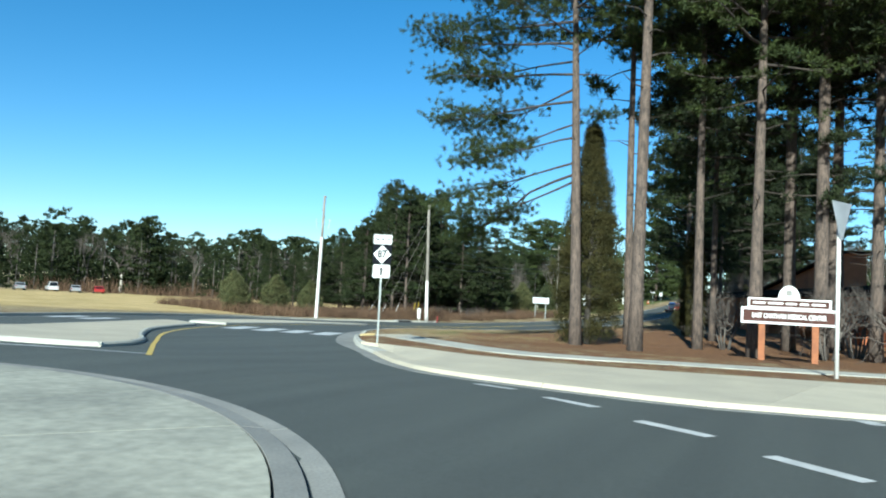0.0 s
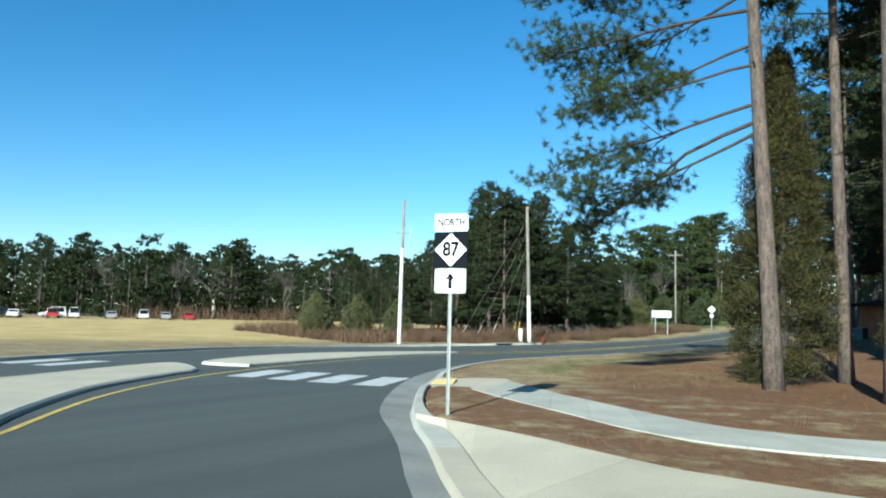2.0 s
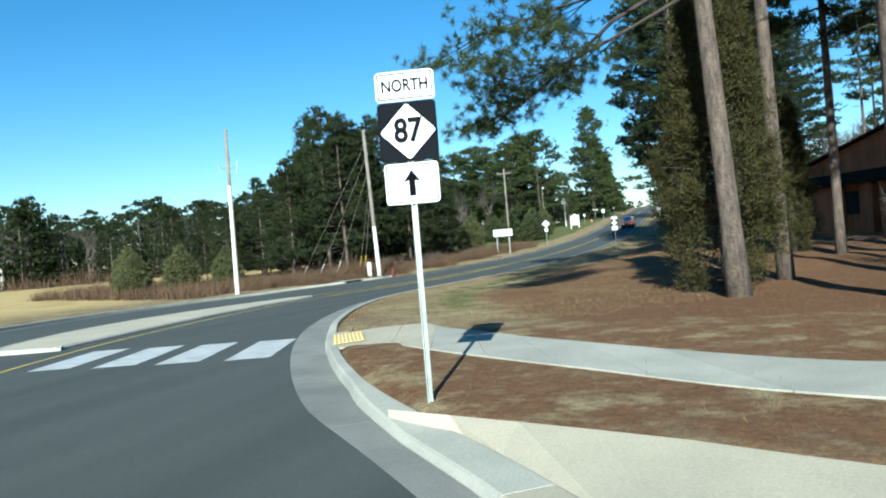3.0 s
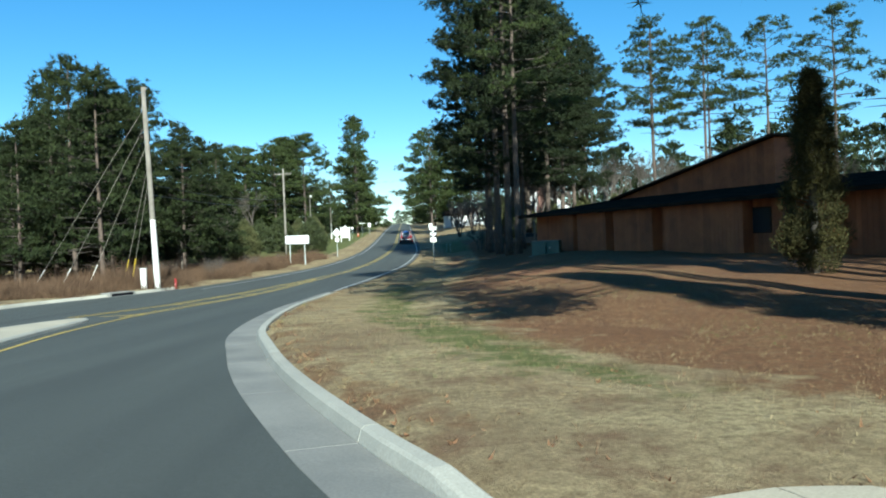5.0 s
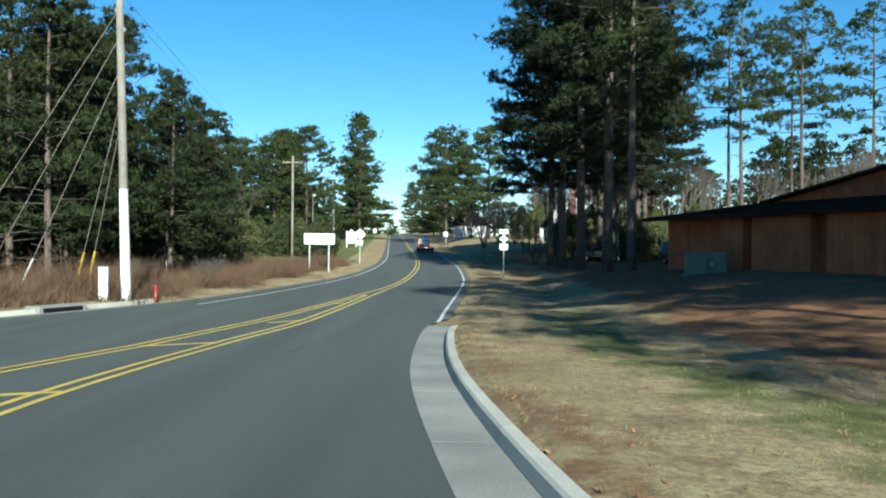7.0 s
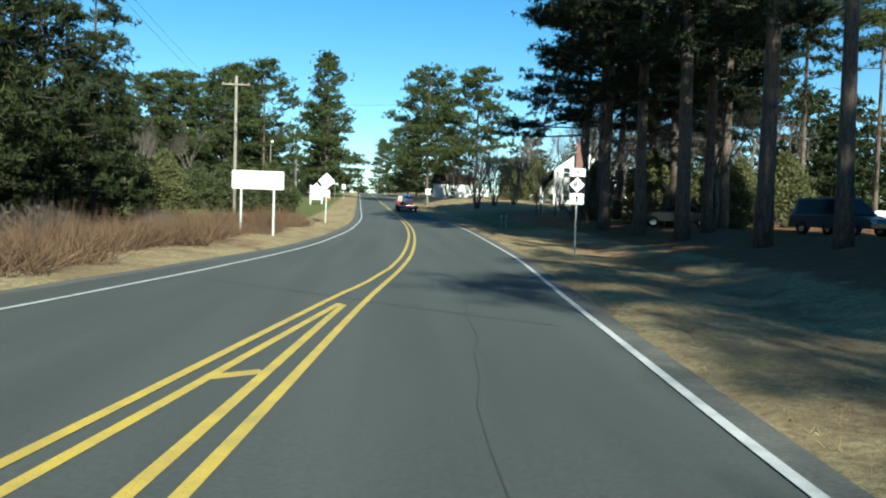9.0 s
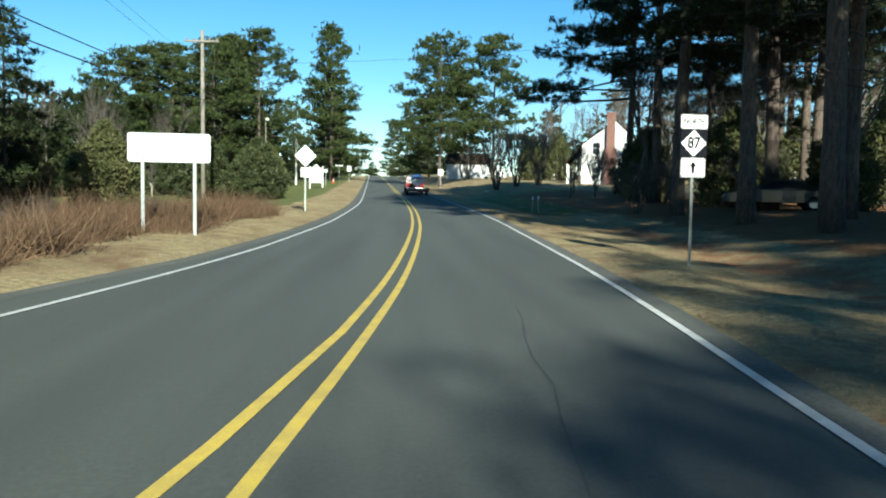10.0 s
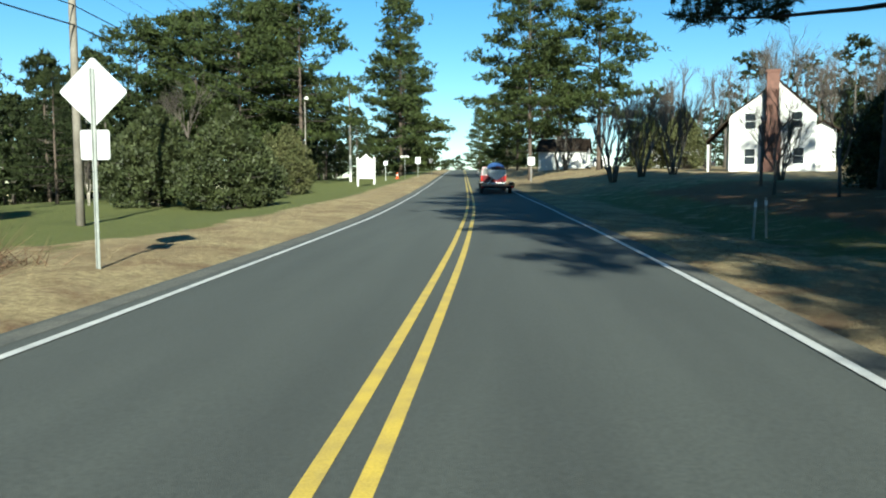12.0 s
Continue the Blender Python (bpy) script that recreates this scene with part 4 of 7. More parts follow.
PINE_FAR = [pine_parts(61 + k, 24, 0.24, 7.0, 0.26, 46, 9, NEEDLE, tufts=10, pad=1.0, blade=0.5, width=0.17, bare_limbs=4, low=0.72, every=0.95) for k in range(3)]
PINE_SHADE = [pine_parts(91 + k, 34, 0.40, 6.6, 0.30, 48, 20, NEEDLE, tufts=10, pad=0.75, blade=0.34, width=0.08, bare_limbs=9, low=0.75, every=0.62) for k in range(2)]
PINE_DIST = [pine_parts(81 + k, 22, 0.04, 6.4, 0.26, 26, 6, NEEDLE_WOOD, tufts=4, pad=1.15, blade=0.85, width=0.46, bare_limbs=0, low=0.85, every=1.7) for k in range(3)]

make_tree("pine_tree", PINE_FEATURE, placed(-8.8, 31.4, 0), "tall lone pine with ruddy bark and long sparse limbs", group="pines by the sidewalk")
plant(PINE_STEM, [(-5.9, 29.3, 200, 1.0)], "pine_tree", "tall straight pine with a bare ruddy trunk", group="pines by the sidewalk")
plant(PINE_TALL[1], [(0.9, 41, 150, 1.05), (7.5, 36, 300, 1.0)], "pine_tree", "tall pine with a high crown above pine straw", group="pines by the brown building")
plant(PINE_TALL[2], [(-1.9, 32.2, 10, 0.9), (4.2, 43.5, 250, 1.0), (11, 43, 80, 1.0), (6.5, 40, 310, 0.95)], "pine_tree", "tall pine with a high crown above pine straw", group="pines by the brown building")
plant(PINE_DARK[0], [(2.6, 36.5, 200, 0.85), (-2.2, 39.5, 80, 0.9), (-12.1, 88.6, 120, 1.0), (-12.9, 100.2, 10, 0.95), (-6.4, 105, 260, 0.9)], "pine_tree", "dense pine with shade-darkened needles and a shaded trunk", group="dark pines beside the road")
plant(PINE_DARK[1], [(-12.4, 95.6, 75, 1.05), (-12.8, 107.5, 330, 0.9), (-9.8, 99.2, 20, 0.85), (-9.2, 121.5, 70, 1.0), (-1.5, 133, 10, 0.9)], "pine_tree", "dense pine with shade-darkened needles and a shaded trunk", group="dark pines beside the road")
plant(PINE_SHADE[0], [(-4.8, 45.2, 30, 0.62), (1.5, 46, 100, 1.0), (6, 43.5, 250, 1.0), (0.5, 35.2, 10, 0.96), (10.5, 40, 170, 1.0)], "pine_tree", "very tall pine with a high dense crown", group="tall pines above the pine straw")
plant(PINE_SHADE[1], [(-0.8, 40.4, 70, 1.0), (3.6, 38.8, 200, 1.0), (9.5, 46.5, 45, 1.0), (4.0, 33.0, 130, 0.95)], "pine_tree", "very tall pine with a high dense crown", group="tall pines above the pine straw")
plant(PINE_DARK[1], [(-8.0, 108.5, 140, 1.0), (-6.6, 125.5, 330, 1.05), (-1.2, 118.5, 60, 0.9), (-3.0, 122.8, 210, 0.95), (2.0, 126.5, 130, 0.9), (-3.6, 113.0, 280, 0.9)], "pine_tree", "dense pine with shade-darkened needles and a shaded trunk", group="dark pines beside the road")
plant(PINE_SHELTER, [(-7.6, 133.5, 0, 1.0)], "pine_tree", "pine with shade-darkened needles and long limbs over the lawn", group="dark pines beside the road")
plant(PINE_TALL[0], [(-11.7, 84.3, 20, 0.95)], "pine_tree", "slender pine with a sunlit grey trunk", group="dark pines beside the road")
plant(PINE_SLIM[0], [(9.2, 119, 0, 0.98), (31, 118, 140, 1.0), (1.5, 127, 60, 0.95)], "pine_tree", "tall bare-stemmed pine behind the brown building", group="pines behind the building")
plant(PINE_SLIM[1], [(16.2, 120.5, 200, 1.0), (24.5, 122, 60, 1.0), (44, 108, 20, 1.0)], "pine_tree", "tall bare-stemmed pine behind the brown building", group="pines behind the building")
plant(PINE_SLIM[2], [(38, 112, 300, 0.95), (12.5, 131, 90, 1.0), (50, 100, 200, 0.95), (21, 133, 10, 1.0)], "pine_tree", "tall bare-stemmed pine behind the brown building", group="pines behind the building")

rng_woods = random.Random(5)
woods = []
for k in range(260):
    x, y = rng_woods.uniform(-66, -38.5), rng_woods.uniform(74, 114)
    if (x > -40.5 and y < 77) or (x > -41.5 and y > 103):
        continue
    edge = -52 if y < 80 else -70
    if x < edge and y < 84:
        continue
    if all((x - a) ** 2 + (y - b) ** 2 > 7.6 for a, b, _, _ in woods):
        s = x + 0.75 + 0.6 * (y - 2.6)
        k2 = rng_woods.uniform(0.5, 0.62) if s < -9 else rng_woods.uniform(0.68, 0.85) if s < -1 else rng_woods.uniform(0.98, 1.16) if s < 9 else rng_woods.uniform(0.8, 0.95)
        woods.append((x, y, rng_woods.uniform(0, 360), k2 if y < 100 else min(k2, rng_woods.uniform(0.5, 0.66))))
woods += [(-50, 214, 0, 0.85), (-46.5, 221, 80, 0.8), (-54, 226, 20, 1.0), (-58, 218, 200, 1.0), (-60, 136, 200, 0.65), (-64, 130, 60, 0.7), (-52, 147, 10, 0.6), (-58, 156, 10, 0.8), (-66, 146, 90, 0.9)]
front = [w for w in woods if w[0] > -47 or w[1] < 84 or w[3] < 0.62]
inner = [w for w in woods if w not in front]
for i in range(3):
    plant(PINE_YOUNG[i], front[i::3], "pine_tree", "bushy green pine in the roadside woods", group="woods beside the far lane")
for i in range(2):
    plant(PINE_INNER[i], inner[i::2], "pine_tree", "bushy green pine in the roadside woods", group="woods beside the far lane")
plant(PINE_FAR[0], [(-47.8, 192, 0, 0.98), (-61, 192, 80, 0.92), (-10.9, 202, 50, 1.0), (-55, 205, 200, 1.0)], "pine_tree", "large spreading pine beyond the lawn", group="far pines")
plant(PINE_FAR[1], [(-20.0, 197, 30, 1.0), (-52.5, 184, 300, 0.85), (-16, 240, 0, 1.0), (-70, 196, 10, 0.95)], "pine_tree", "large spreading pine beyond the lawn", group="far pines")
plant(PINE_FAR[2], [(-54.0, 199, 40, 1.0), (-66, 200, 250, 1.0)], "pine_tree", "large spreading pine beyond the lawn", group="far pines")
PINE_CONE = pine_parts(71, 27, 0.05, 7.0, 0.3, 84, 8, NEEDLE, tufts=9, pad=0.95, blade=0.5, width=0.19, conical=0.12, bare_limbs=0, every=0.95)
plant(PINE_CONE, [(-41.5, 236, 0, 1.2), (-44, 262, 90, 0.95), (-47, 290, 200, 0.9), (-50, 330, 20, 0.9), (-55, 380, 120, 0.9), (-22, 300, 40, 0.85), (-20, 270, 220, 0.8), (-26, 350, 60, 0.9), (-32, 400, 0, 0.9), (-60, 430, 10, 0.9)], "pine_tree", "tall dense conifer beside the road", group="far pines")

# the woods that ring the field and close the distance
rng_ring = random.Random(9)
ring = []
for k in range(500):
    a = radians(rng_ring.uniform(98, 185))
    r = rng_ring.uniform(165, 300)
    x, y = -3 + r * math.cos(a), 8 + r * math.sin(a)
    if x < -75 and not (-185 < x < -120 and 20 < y < 100):
        ring.append((x, y, rng_ring.uniform(0, 360), rng_ring.uniform(0.45, 0.78) + 0.0016 * (r - 165) + 0.0008 * max(0.0, math.degrees(a) - 128)))
for k in range(24):
    x, y = rng_ring.uniform(-118, -62), rng_ring.uniform(112, 150)
    ring.append((x, y, rng_ring.uniform(0, 360), rng_ring.uniform(0.4, 0.7)))
for k in range(70):
    x, y = rng_ring.choice((rng_ring.uniform(-110, -62), rng_ring.uniform(10, 80))), rng_ring.uniform(215, 420)
    ring.append((x, y, rng_ring.uniform(0, 360), rng_ring.uniform(0.6, 1.0)))
for k in range(60):
    ring.append((rng_ring.uniform(45, 130), rng_ring.uniform(130, 330), rng_ring.uniform(0, 360), rng_ring.uniform(0.6, 1.0)))
for k in range(30):
    ring.append((rng_ring.choice((rng_ring.uniform(-100, -62), rng_ring.uniform(-20, 40))), rng_ring.uniform(380, 560), rng_ring.uniform(0, 360), rng_ring.uniform(0.7, 1.0)))
for k in range(36):
    ring.append((rng_ring.uniform(40, 110), rng_ring.uniform(60, 210), rng_ring.uniform(0, 360), rng_ring.uniform(0.6, 1.0)))


def far_woods(spots):
    """The tree line that rings the place, too far and too many to count."""
    crowns = []
    for me in (k[2] for k in PINE_DIST):
        co = np.empty(len(me.vertices) * 3, np.float32)
        me.vertices.foreach_get("co", co)
        crowns.append(co.reshape(-1, 3, 3))
    leaves, stems = [], Soup()
    for k, (x, y, rz, s) in enumerate(spots):
        c, q = math.cos(radians(rz)), math.sin(radians(rz))
        z = float(land(x, y))
        leaves.append((crowns[k % 3] * s) @ np.array(((c, q, 0), (-q, c, 0), (0, 0, 1))) + np.array((x, y, z)))
        stems.add([(x, y, z - 0.3), (x, y, z + 9 * s), (x, y, z + 18 * s)], [0.26 * s, 0.2 * s, 0.08 * s], 5)
    for nm, me in (("distant_woods", tri_mesh("distant_woods", np.concatenate(leaves), NEEDLE_WOOD)), ("distant_trunks", stems.mesh("distant_trunks", BARK_GREY))):
        tagged(new(nm, me), "distant dark green pine woods round the fields", "woods", kind="stuff")


for k in range(46):
    ring.append((rng_ring.uniform(-118, -60), rng_ring.uniform(150, 212), rng_ring.uniform(0, 360), rng_ring.uniform(0.45, 0.7)))
for k in range(60):
    x, y = rng_ring.uniform(-130, 40), rng_ring.uniform(560, 680)
    ring.append((x, y, rng_ring.uniform(0, 360), rng_ring.uniform(0.5, 0.7) + (0.3 if abs(x + 46) > 22 else 0.0)))
far_woods(ring)


def cedar_parts(seed, height, radius, clumps, per, foliage, tip=0.5, leaf=0.22, width=0.05, squash=1.0):
    """A dense evergreen that tapers upwards, clothed to the ground."""
    rng = np.random.default_rng(seed)
    trunk = Soup()
    trunk.add([(0, 0, -0.2), (0.03, 0.02, height * 0.5), (0, 0, height * 0.95)], [0.16, 0.1, 0.02], 8)
    wood, cs, ss = Soup(), [], []
    for k in range(clumps):
        t = rng.random() ** 0.9
        h = height * (0.03 + 0.95 * t)
        prof = radius * (math.sin(math.pi * min(1, 0.22 + 0.78 * t) ** 0.8) if tip > 0.9 else (1 - t) ** tip * min(1, 0.6 + 3 * t))
        lump = 0.82 + 0.36 * noise.noise((3 * math.cos(k * 2.4) + seed, 3 * math.sin(k * 2.4), h * 0.9))
        a = k * 2.399
        r = prof * lump * (0.55 + 0.45 * rng.random() ** 0.5)
        p = np.array((r * math.cos(a), r * math.sin(a), h))
        cs.append(p)
        ss.append(0.30 + 0.22 * rng.random())
        if k % 4 == 0:
            wood.add([(0, 0, h - 0.25), tuple(p * np.array((0.6, 0.6, 1)) - np.array((0, 0, 0.08))), tuple(p)], [0.03, 0.02, 0.006], 3)
    tris = blades(rng, cs, np.array(ss), per, leaf, width, up=0.55, out=0.8, squash=squash)
    return trunk.mesh("trunk", BARK_GREY), wood.mesh("limb", BARK_GREY), tri_mesh("crown", tris, foliage)


CEDAR_TREE = cedar_parts(3, 10.1, 2.15, 640, 125, CEDAR, tip=0.75, leaf=0.17, width=0.024)
CEDAR_SMALL = cedar_parts(4, 7.0, 1.35, 400, 110, CEDAR, tip=0.6, leaf=0.17, width=0.025)
plant(CEDAR_TREE, [(-9.0, 33.9, 0, 1.0)], "cedar_tree", "olive-brown columnar red cedar beside the pine", group="cedars by the sidewalk")
plant(PINE_SLIM[0], [(-7.5, 35.7, 60, 0.86), (-4.5, 36.3, 300, 0.9)], "pine_tree", "slender pine with a bare trunk behind the cedar", group="pines by the sidewalk")
plant(CEDAR_SMALL, [(-6.2, 47.5, 40, 0.9)], "cedar_tree", "olive-brown columnar red cedar beside the pine", group="cedars by the sidewalk")
BUSH = cedar_parts(7, 5.2, 3.0, 620, 32, SHRUB, tip=1.0, leaf=0.22, width=0.11)
BUSH_OLIVE = cedar_parts(8, 4.2, 2.0, 420, 28, SHRUB_OLIVE, tip=1.0, leaf=0.20, width=0.09)
plant(BUSH, [(-37.6, 138.5, 0, 1.0), (-42.5, 141, 90, 1.05), (-48, 150, 30, 1.0), (-40.5, 152, 200, 0.8), (-46, 128, 10, 0.9), (-5.6, 136.5, 40, 0.95)], "evergreen_bush", "large rounded dark evergreen bush on the lawn", "bush", "bushes on the lawn")
plant(BUSH_OLIVE, [(-40.6, 160.0, 0, 1.25), (-45.5, 171, 120, 1.2), (-46.5, 117, 60, 1.15), (-42.5, 119, 10, 1.2), (-52, 121, 200, 1.3), (-44, 175, 30, 0.9), (-57, 66, 0, 0.8), (-54, 69, 50, 1.0), (-60, 70, 90, 0.9), (-64, 74, 20, 1.0), (-51, 71.5, 100, 0.9), (-68, 78, 60, 1.1)], "olive_shrub", "olive green leafy shrub at the wood's edge", "bush", "shrubs at the wood's edge")
plant(BUSH_OLIVE, [(0.8, 206, 0, 1.9), (-3.0, 209, 80, 1.7)], "olive_shrub", "broad olive-brown hedge behind the cottage", "bush", "hedge behind the cottage")
plant(BUSH_OLIVE, [(-5.5, 107, 0, 1.0), (-8.0, 113, 10, 1.2), (-7.2, 130, 20, 1.2), (-9.5, 123, 100, 0.8), (-1.5, 113.5, 70, 1.1), (-4.0, 119.5, 160, 1.2), (0.5, 122.5, 250, 1.3), (3.5, 117.0, 310, 1.3)], "olive_shrub", "olive green leafy shrub under the pines", "bush", "shrubs under the pines")


def bare_parts(seed, height, stems, spread, depth, bark, thick=0.12, fork=3, up=0.6, splay=0.28):
    """A leafless tree or shrub: stems that fork again and again."""
    rng = np.random.default_rng(seed)
    trunks, wood = [Soup() for k in range(stems)], Soup()

    def grow(p, d, L, r, level, trunk):
        d = d / np.linalg.norm(d)
        m = p + d * L * 0.5 + rng.normal(size=3) * L * 0.04
        e = p + d * L + np.array((0, 0, 0.03 * L))
        if level < 3:
            (trunk if level == 0 else wood).add([p, m, e], [r, r * 0.85, r * 0.66], 6 if level < 2 else 4)
        else:
            wood.add([p, e], [r, r * 0.6], 3, False)
        if level >= depth:
            return
        for k in range(fork if level else fork):
            nd = d + rng.normal(size=3) * spread + np.array((0, 0, up * 0.3))
            f = 0.55 + 0.45 * rng.random()
            grow(p + (e - p) * f, nd, L * (0.55 + 0.25 * rng.random()), r * 0.58, level + 1, trunk)

    for k in range(stems):
        a = 2 * math.pi * k / stems + rng.normal() * 0.3
        s = 0.0 if stems == 1 else splay
        grow(np.array((0.15 * math.cos(a) * (stems > 1), 0.15 * math.sin(a) * (stems > 1), -0.15)), np.array((s * math.cos(a), s * math.sin(a), 1.0)), height * 0.38, thick / math.sqrt(stems), 0, trunks[k])
    return [t.mesh("trunk" if stems == 1 else "stem", bark) for t in trunks], wood.mesh("limb", TWIG)


def plant_bare(kind, spots, name, label, category="tree", group=""):
    """Copies of one leafless tree: a part for each stem, and its twigs."""
    for x, y, rz, s in spots:
        r = root(name, placed(x, y, rz, s), label, category, group)
        for me in kind[0]:
            child(me.name.split(".")[0], me, r)
        child("limb", kind[1], r)["kind"] = "stuff"


OAK = bare_parts(1, 12, 1, 0.62, 6, BARK_PALE, 0.36, 3, 0.25)
BARE = [bare_parts(2 + k, 13, 1, 0.36, 6, BARK_GREY, 0.2, 3, 0.7) for k in range(2)]
MYRTLE = bare_parts(5, 8, 6, 0.26, 4, BARK_GREY, 0.24, 3, 0.9)
BIRCH = bare_parts(6, 8.5, 3, 0.15, 4, BARK_PALE, 0.12, 3, 0.9, splay=0.05)
BRUSH = bare_parts(8, 3.4, 7, 0.55, 4, BARK_GREY, 0.11, 3, 0.2)
plant_bare(OAK, [(-135, 119, 0, 1.15)], "bare_tree", "broad bare pale-limbed tree at the field's edge", group="bare trees")
plant_bare(BARE[0], [(-118, 138, 0, 1.0), (-100, 142, 50, 1.1), (-160, 108, 20, 1.1), (18, 205, 10, 1.2), (6, 212, 80, 1.2), (30, 190, 40, 1.2), (20, 128, 15, 0.9), (14, 170, 60, 1.1), (0, 208, 200, 1.1), (-11, 130, 40, 0.38), (-12, 134, 90, 0.42), (-10.2, 141, 10, 0.45), (-6, 122, 0, 0.8), (-3, 128, 50, 0.8), (32, 140, 70, 0.9), (43, 128, 30, 0.9)], "bare_tree", "leafless grey deciduous tree", group="bare trees")
plant_bare(BARE[1], [(-88, 140, 0, 1.0), (-110, 132, 130, 0.9), (12, 200, 0, 1.3), (24, 215, 30, 1.3), (-8, 220, 60, 1.0), (-13, 225, 10, 1.0), (27, 131, 0, 0.9), (36, 126, 100, 0.8), (-56, 178, 0, 0.9), (5, 126, 120, 0.9), (-11, 118, 20, 0.7), (-15, 216, 10, 1.0), (24, 178, 5, 1.1)], "bare_tree", "leafless grey deciduous tree", group="bare trees")
plant_bare(BARE[1], [(-8.4, 101.6, 110, 0.6), (-6.2, 113.8, 200, 0.65), (-9.6, 118.6, 150, 0.55), (-4.2, 117.0, 20, 0.65), (-11.6, 110.4, 80, 0.5)], "bare_tree", "thin leafless tree among the dark pines", group="bare trees under the pines")
plant_bare(BARE[0], [(8, 196, 30, 1.35), (15, 204, 150, 1.4), (22, 196, 220, 1.35), (29, 206, 80, 1.45), (35, 198, 10, 1.3), (3, 214, 290, 1.35), (38, 182, 120, 1.3), (11, 222, 60, 1.4)], "bare_tree", "tall leafless tree behind the white cottage", group="bare trees behind the cottage")
plant_bare(BARE[1], [(16, 108, 30, 0.8), (24, 112, 100, 0.85), (9, 112, 200, 0.7), (33, 106, 60, 0.85), (20, 118, 280, 0.9)], "bare_tree", "leafless tree behind the brown building", group="bare trees behind the building")
plant_bare(BARE[0], [(-45.5, 125, 20, 0.6), (-51, 127, 140, 0.8), (-55, 121, 260, 0.8), (-48.5, 119.5, 70, 0.55), (-58, 129, 10, 0.95)], "bare_tree", "leafless grey-brown tree beyond the sedge bank", group="bare trees beyond the bank")
plant_bare(BRUSH, [(-34.8, 79.5, 0, 0.5), (-35.6, 84.0, 80, 0.55), (-36.8, 88.5, 160, 0.5), (-34.9, 92.5, 30, 0.42), (-37.6, 76.6, 210, 0.6), (-38.8, 81.8, 300, 0.6), (-36.0, 97.0, 110, 0.45), (-38.0, 101.5, 20, 0.5), (-35.2, 105.5, 250, 0.42), (-40.0, 94.0, 60, 0.6)], "bare_shrub", "low tangled russet brush in the dry sedge", "bush", "brush in the sedge")
plant_bare(BARE[1], [(-128, 128, 0, 0.9), (-142, 116, 80, 1.0), (-121, 126, 160, 0.8), (-106, 137, 240, 0.9), (-95, 133, 20, 0.8), (-150, 104, 100, 1.0), (-84, 131, 300, 0.8), (-137, 123, 190, 0.9)], "bare_tree", "leafless brown tree before the far woods", group="bare trees before the far woods")
plant_bare(MYRTLE, [(-14.6, 163, 0, 1.0), (-12.0, 165, 40, 1.05), (-9.2, 166, 100, 1.0), (-14.0, 215, 10, 1.0), (-6, 150, 0, 0.6)], "crape_myrtle", "leafless vase-shaped crape myrtle on the lawn", "tree", "crape myrtles on the lawn")
plant_bare(BIRCH, [(-49.3, 136, 0, 1.2), (-48.1, 143.8, 140, 0.42), (-39.4, 87.4, 70, 0.55)], "bare_tree", "slender bare tree with several pale stems", group="pale-stemmed trees")
plant_bare(BRUSH, [(0.8, 34.5, 0, 1.1), (3.5, 34, 70, 1.2), (-3.4, 37.5, 20, 1.0), (6.5, 35.5, 140, 1.2), (2, 38.5, 200, 1.2), (-6.5, 116, 0, 1.2), (-4.5, 120, 60, 1.2), (-9.5, 121, 20, 1.0), (-13.5, 111.5, 90, 1.0), (-8.5, 108.5, 40, 1.1)], "bare_shrub", "tangled bare grey-brown brush", "bush", "brush under the pines")


# ---------------------------------------------------------------- loose cover on the ground
def sprinkle(name, n, box2, keep, length, width, material, label, seed, up=1.2, category="grass", per=5, patchy=0.0):
    rng = np.random.default_rng(seed)
    x = rng.uniform(box2[0], box2[1], n)
    y = rng.uniform(box2[2], box2[3], n)
    d = road_distance(x, y)
    k = keep(x, y, d)
    x, y, d = x[k], y[k], d[k]
    c = np.c_[x, y, land(x, y, d)]
    lush = 1 + patchy * (np.sin(x * 1.3 + 2 * np.sin(y * 0.45)) * np.cos(y * 0.9 + np.sin(x * 0.8)) + 0.5 * np.sin(y * 2.3 + x))
    lush = np.repeat(lush, per)[:, None]
    c = np.repeat(c, per, axis=0)
    m = len(c)
    c[:, :2] += rng.normal(size=(m, 2)) * length * 0.25
    way = unit(rng.normal(size=(m, 3)) * np.array((0.5, 0.5, 0.2)) + np.array((0, 0, up)))
    side = unit(np.cross(way, rng.normal(size=(m, 3)))) * width / 2
    tip = c + way * length * lush * (0.5 + 0.9 * rng.random((m, 1)))
    c[:, 2] -= 0.02
    tagged(new(name, tri_mesh(name, np.stack([c - side, c + side, tip], 1), material)), label, category, kind="stuff")


def bank(x, y, d):
    """Where the dry sedge stands on the far bank: behind the pale strip, ragged."""
    return (x < mid_x(y)) & (d > np.interp(y, [70, 78, 90, 112], [1.0, 1.3, 2.1, 2.4]) + 0.5 * np.sin(y * 0.7) + 0.3 * np.sin(y * 2.1)) & (d < 10.5)


sprinkle("dry_sedge", 22000, (-47, -29, 62, 112), bank, 0.82, 0.020, DRY_STEM, "reddish brown dry sedge on the bank", 1, up=0.55, per=8, patchy=0.5)


sprinkle("dry_sedge", 5200, (-47, -35.6, 67, 79), lambda x, y, d: (x < mid_x(y)) & (d > 2.2) & (d < 12), 1.05, 0.022, DRY_STEM, "reddish brown dry brush at the foot of the woods", 7, up=0.8, per=7, patchy=0.5)


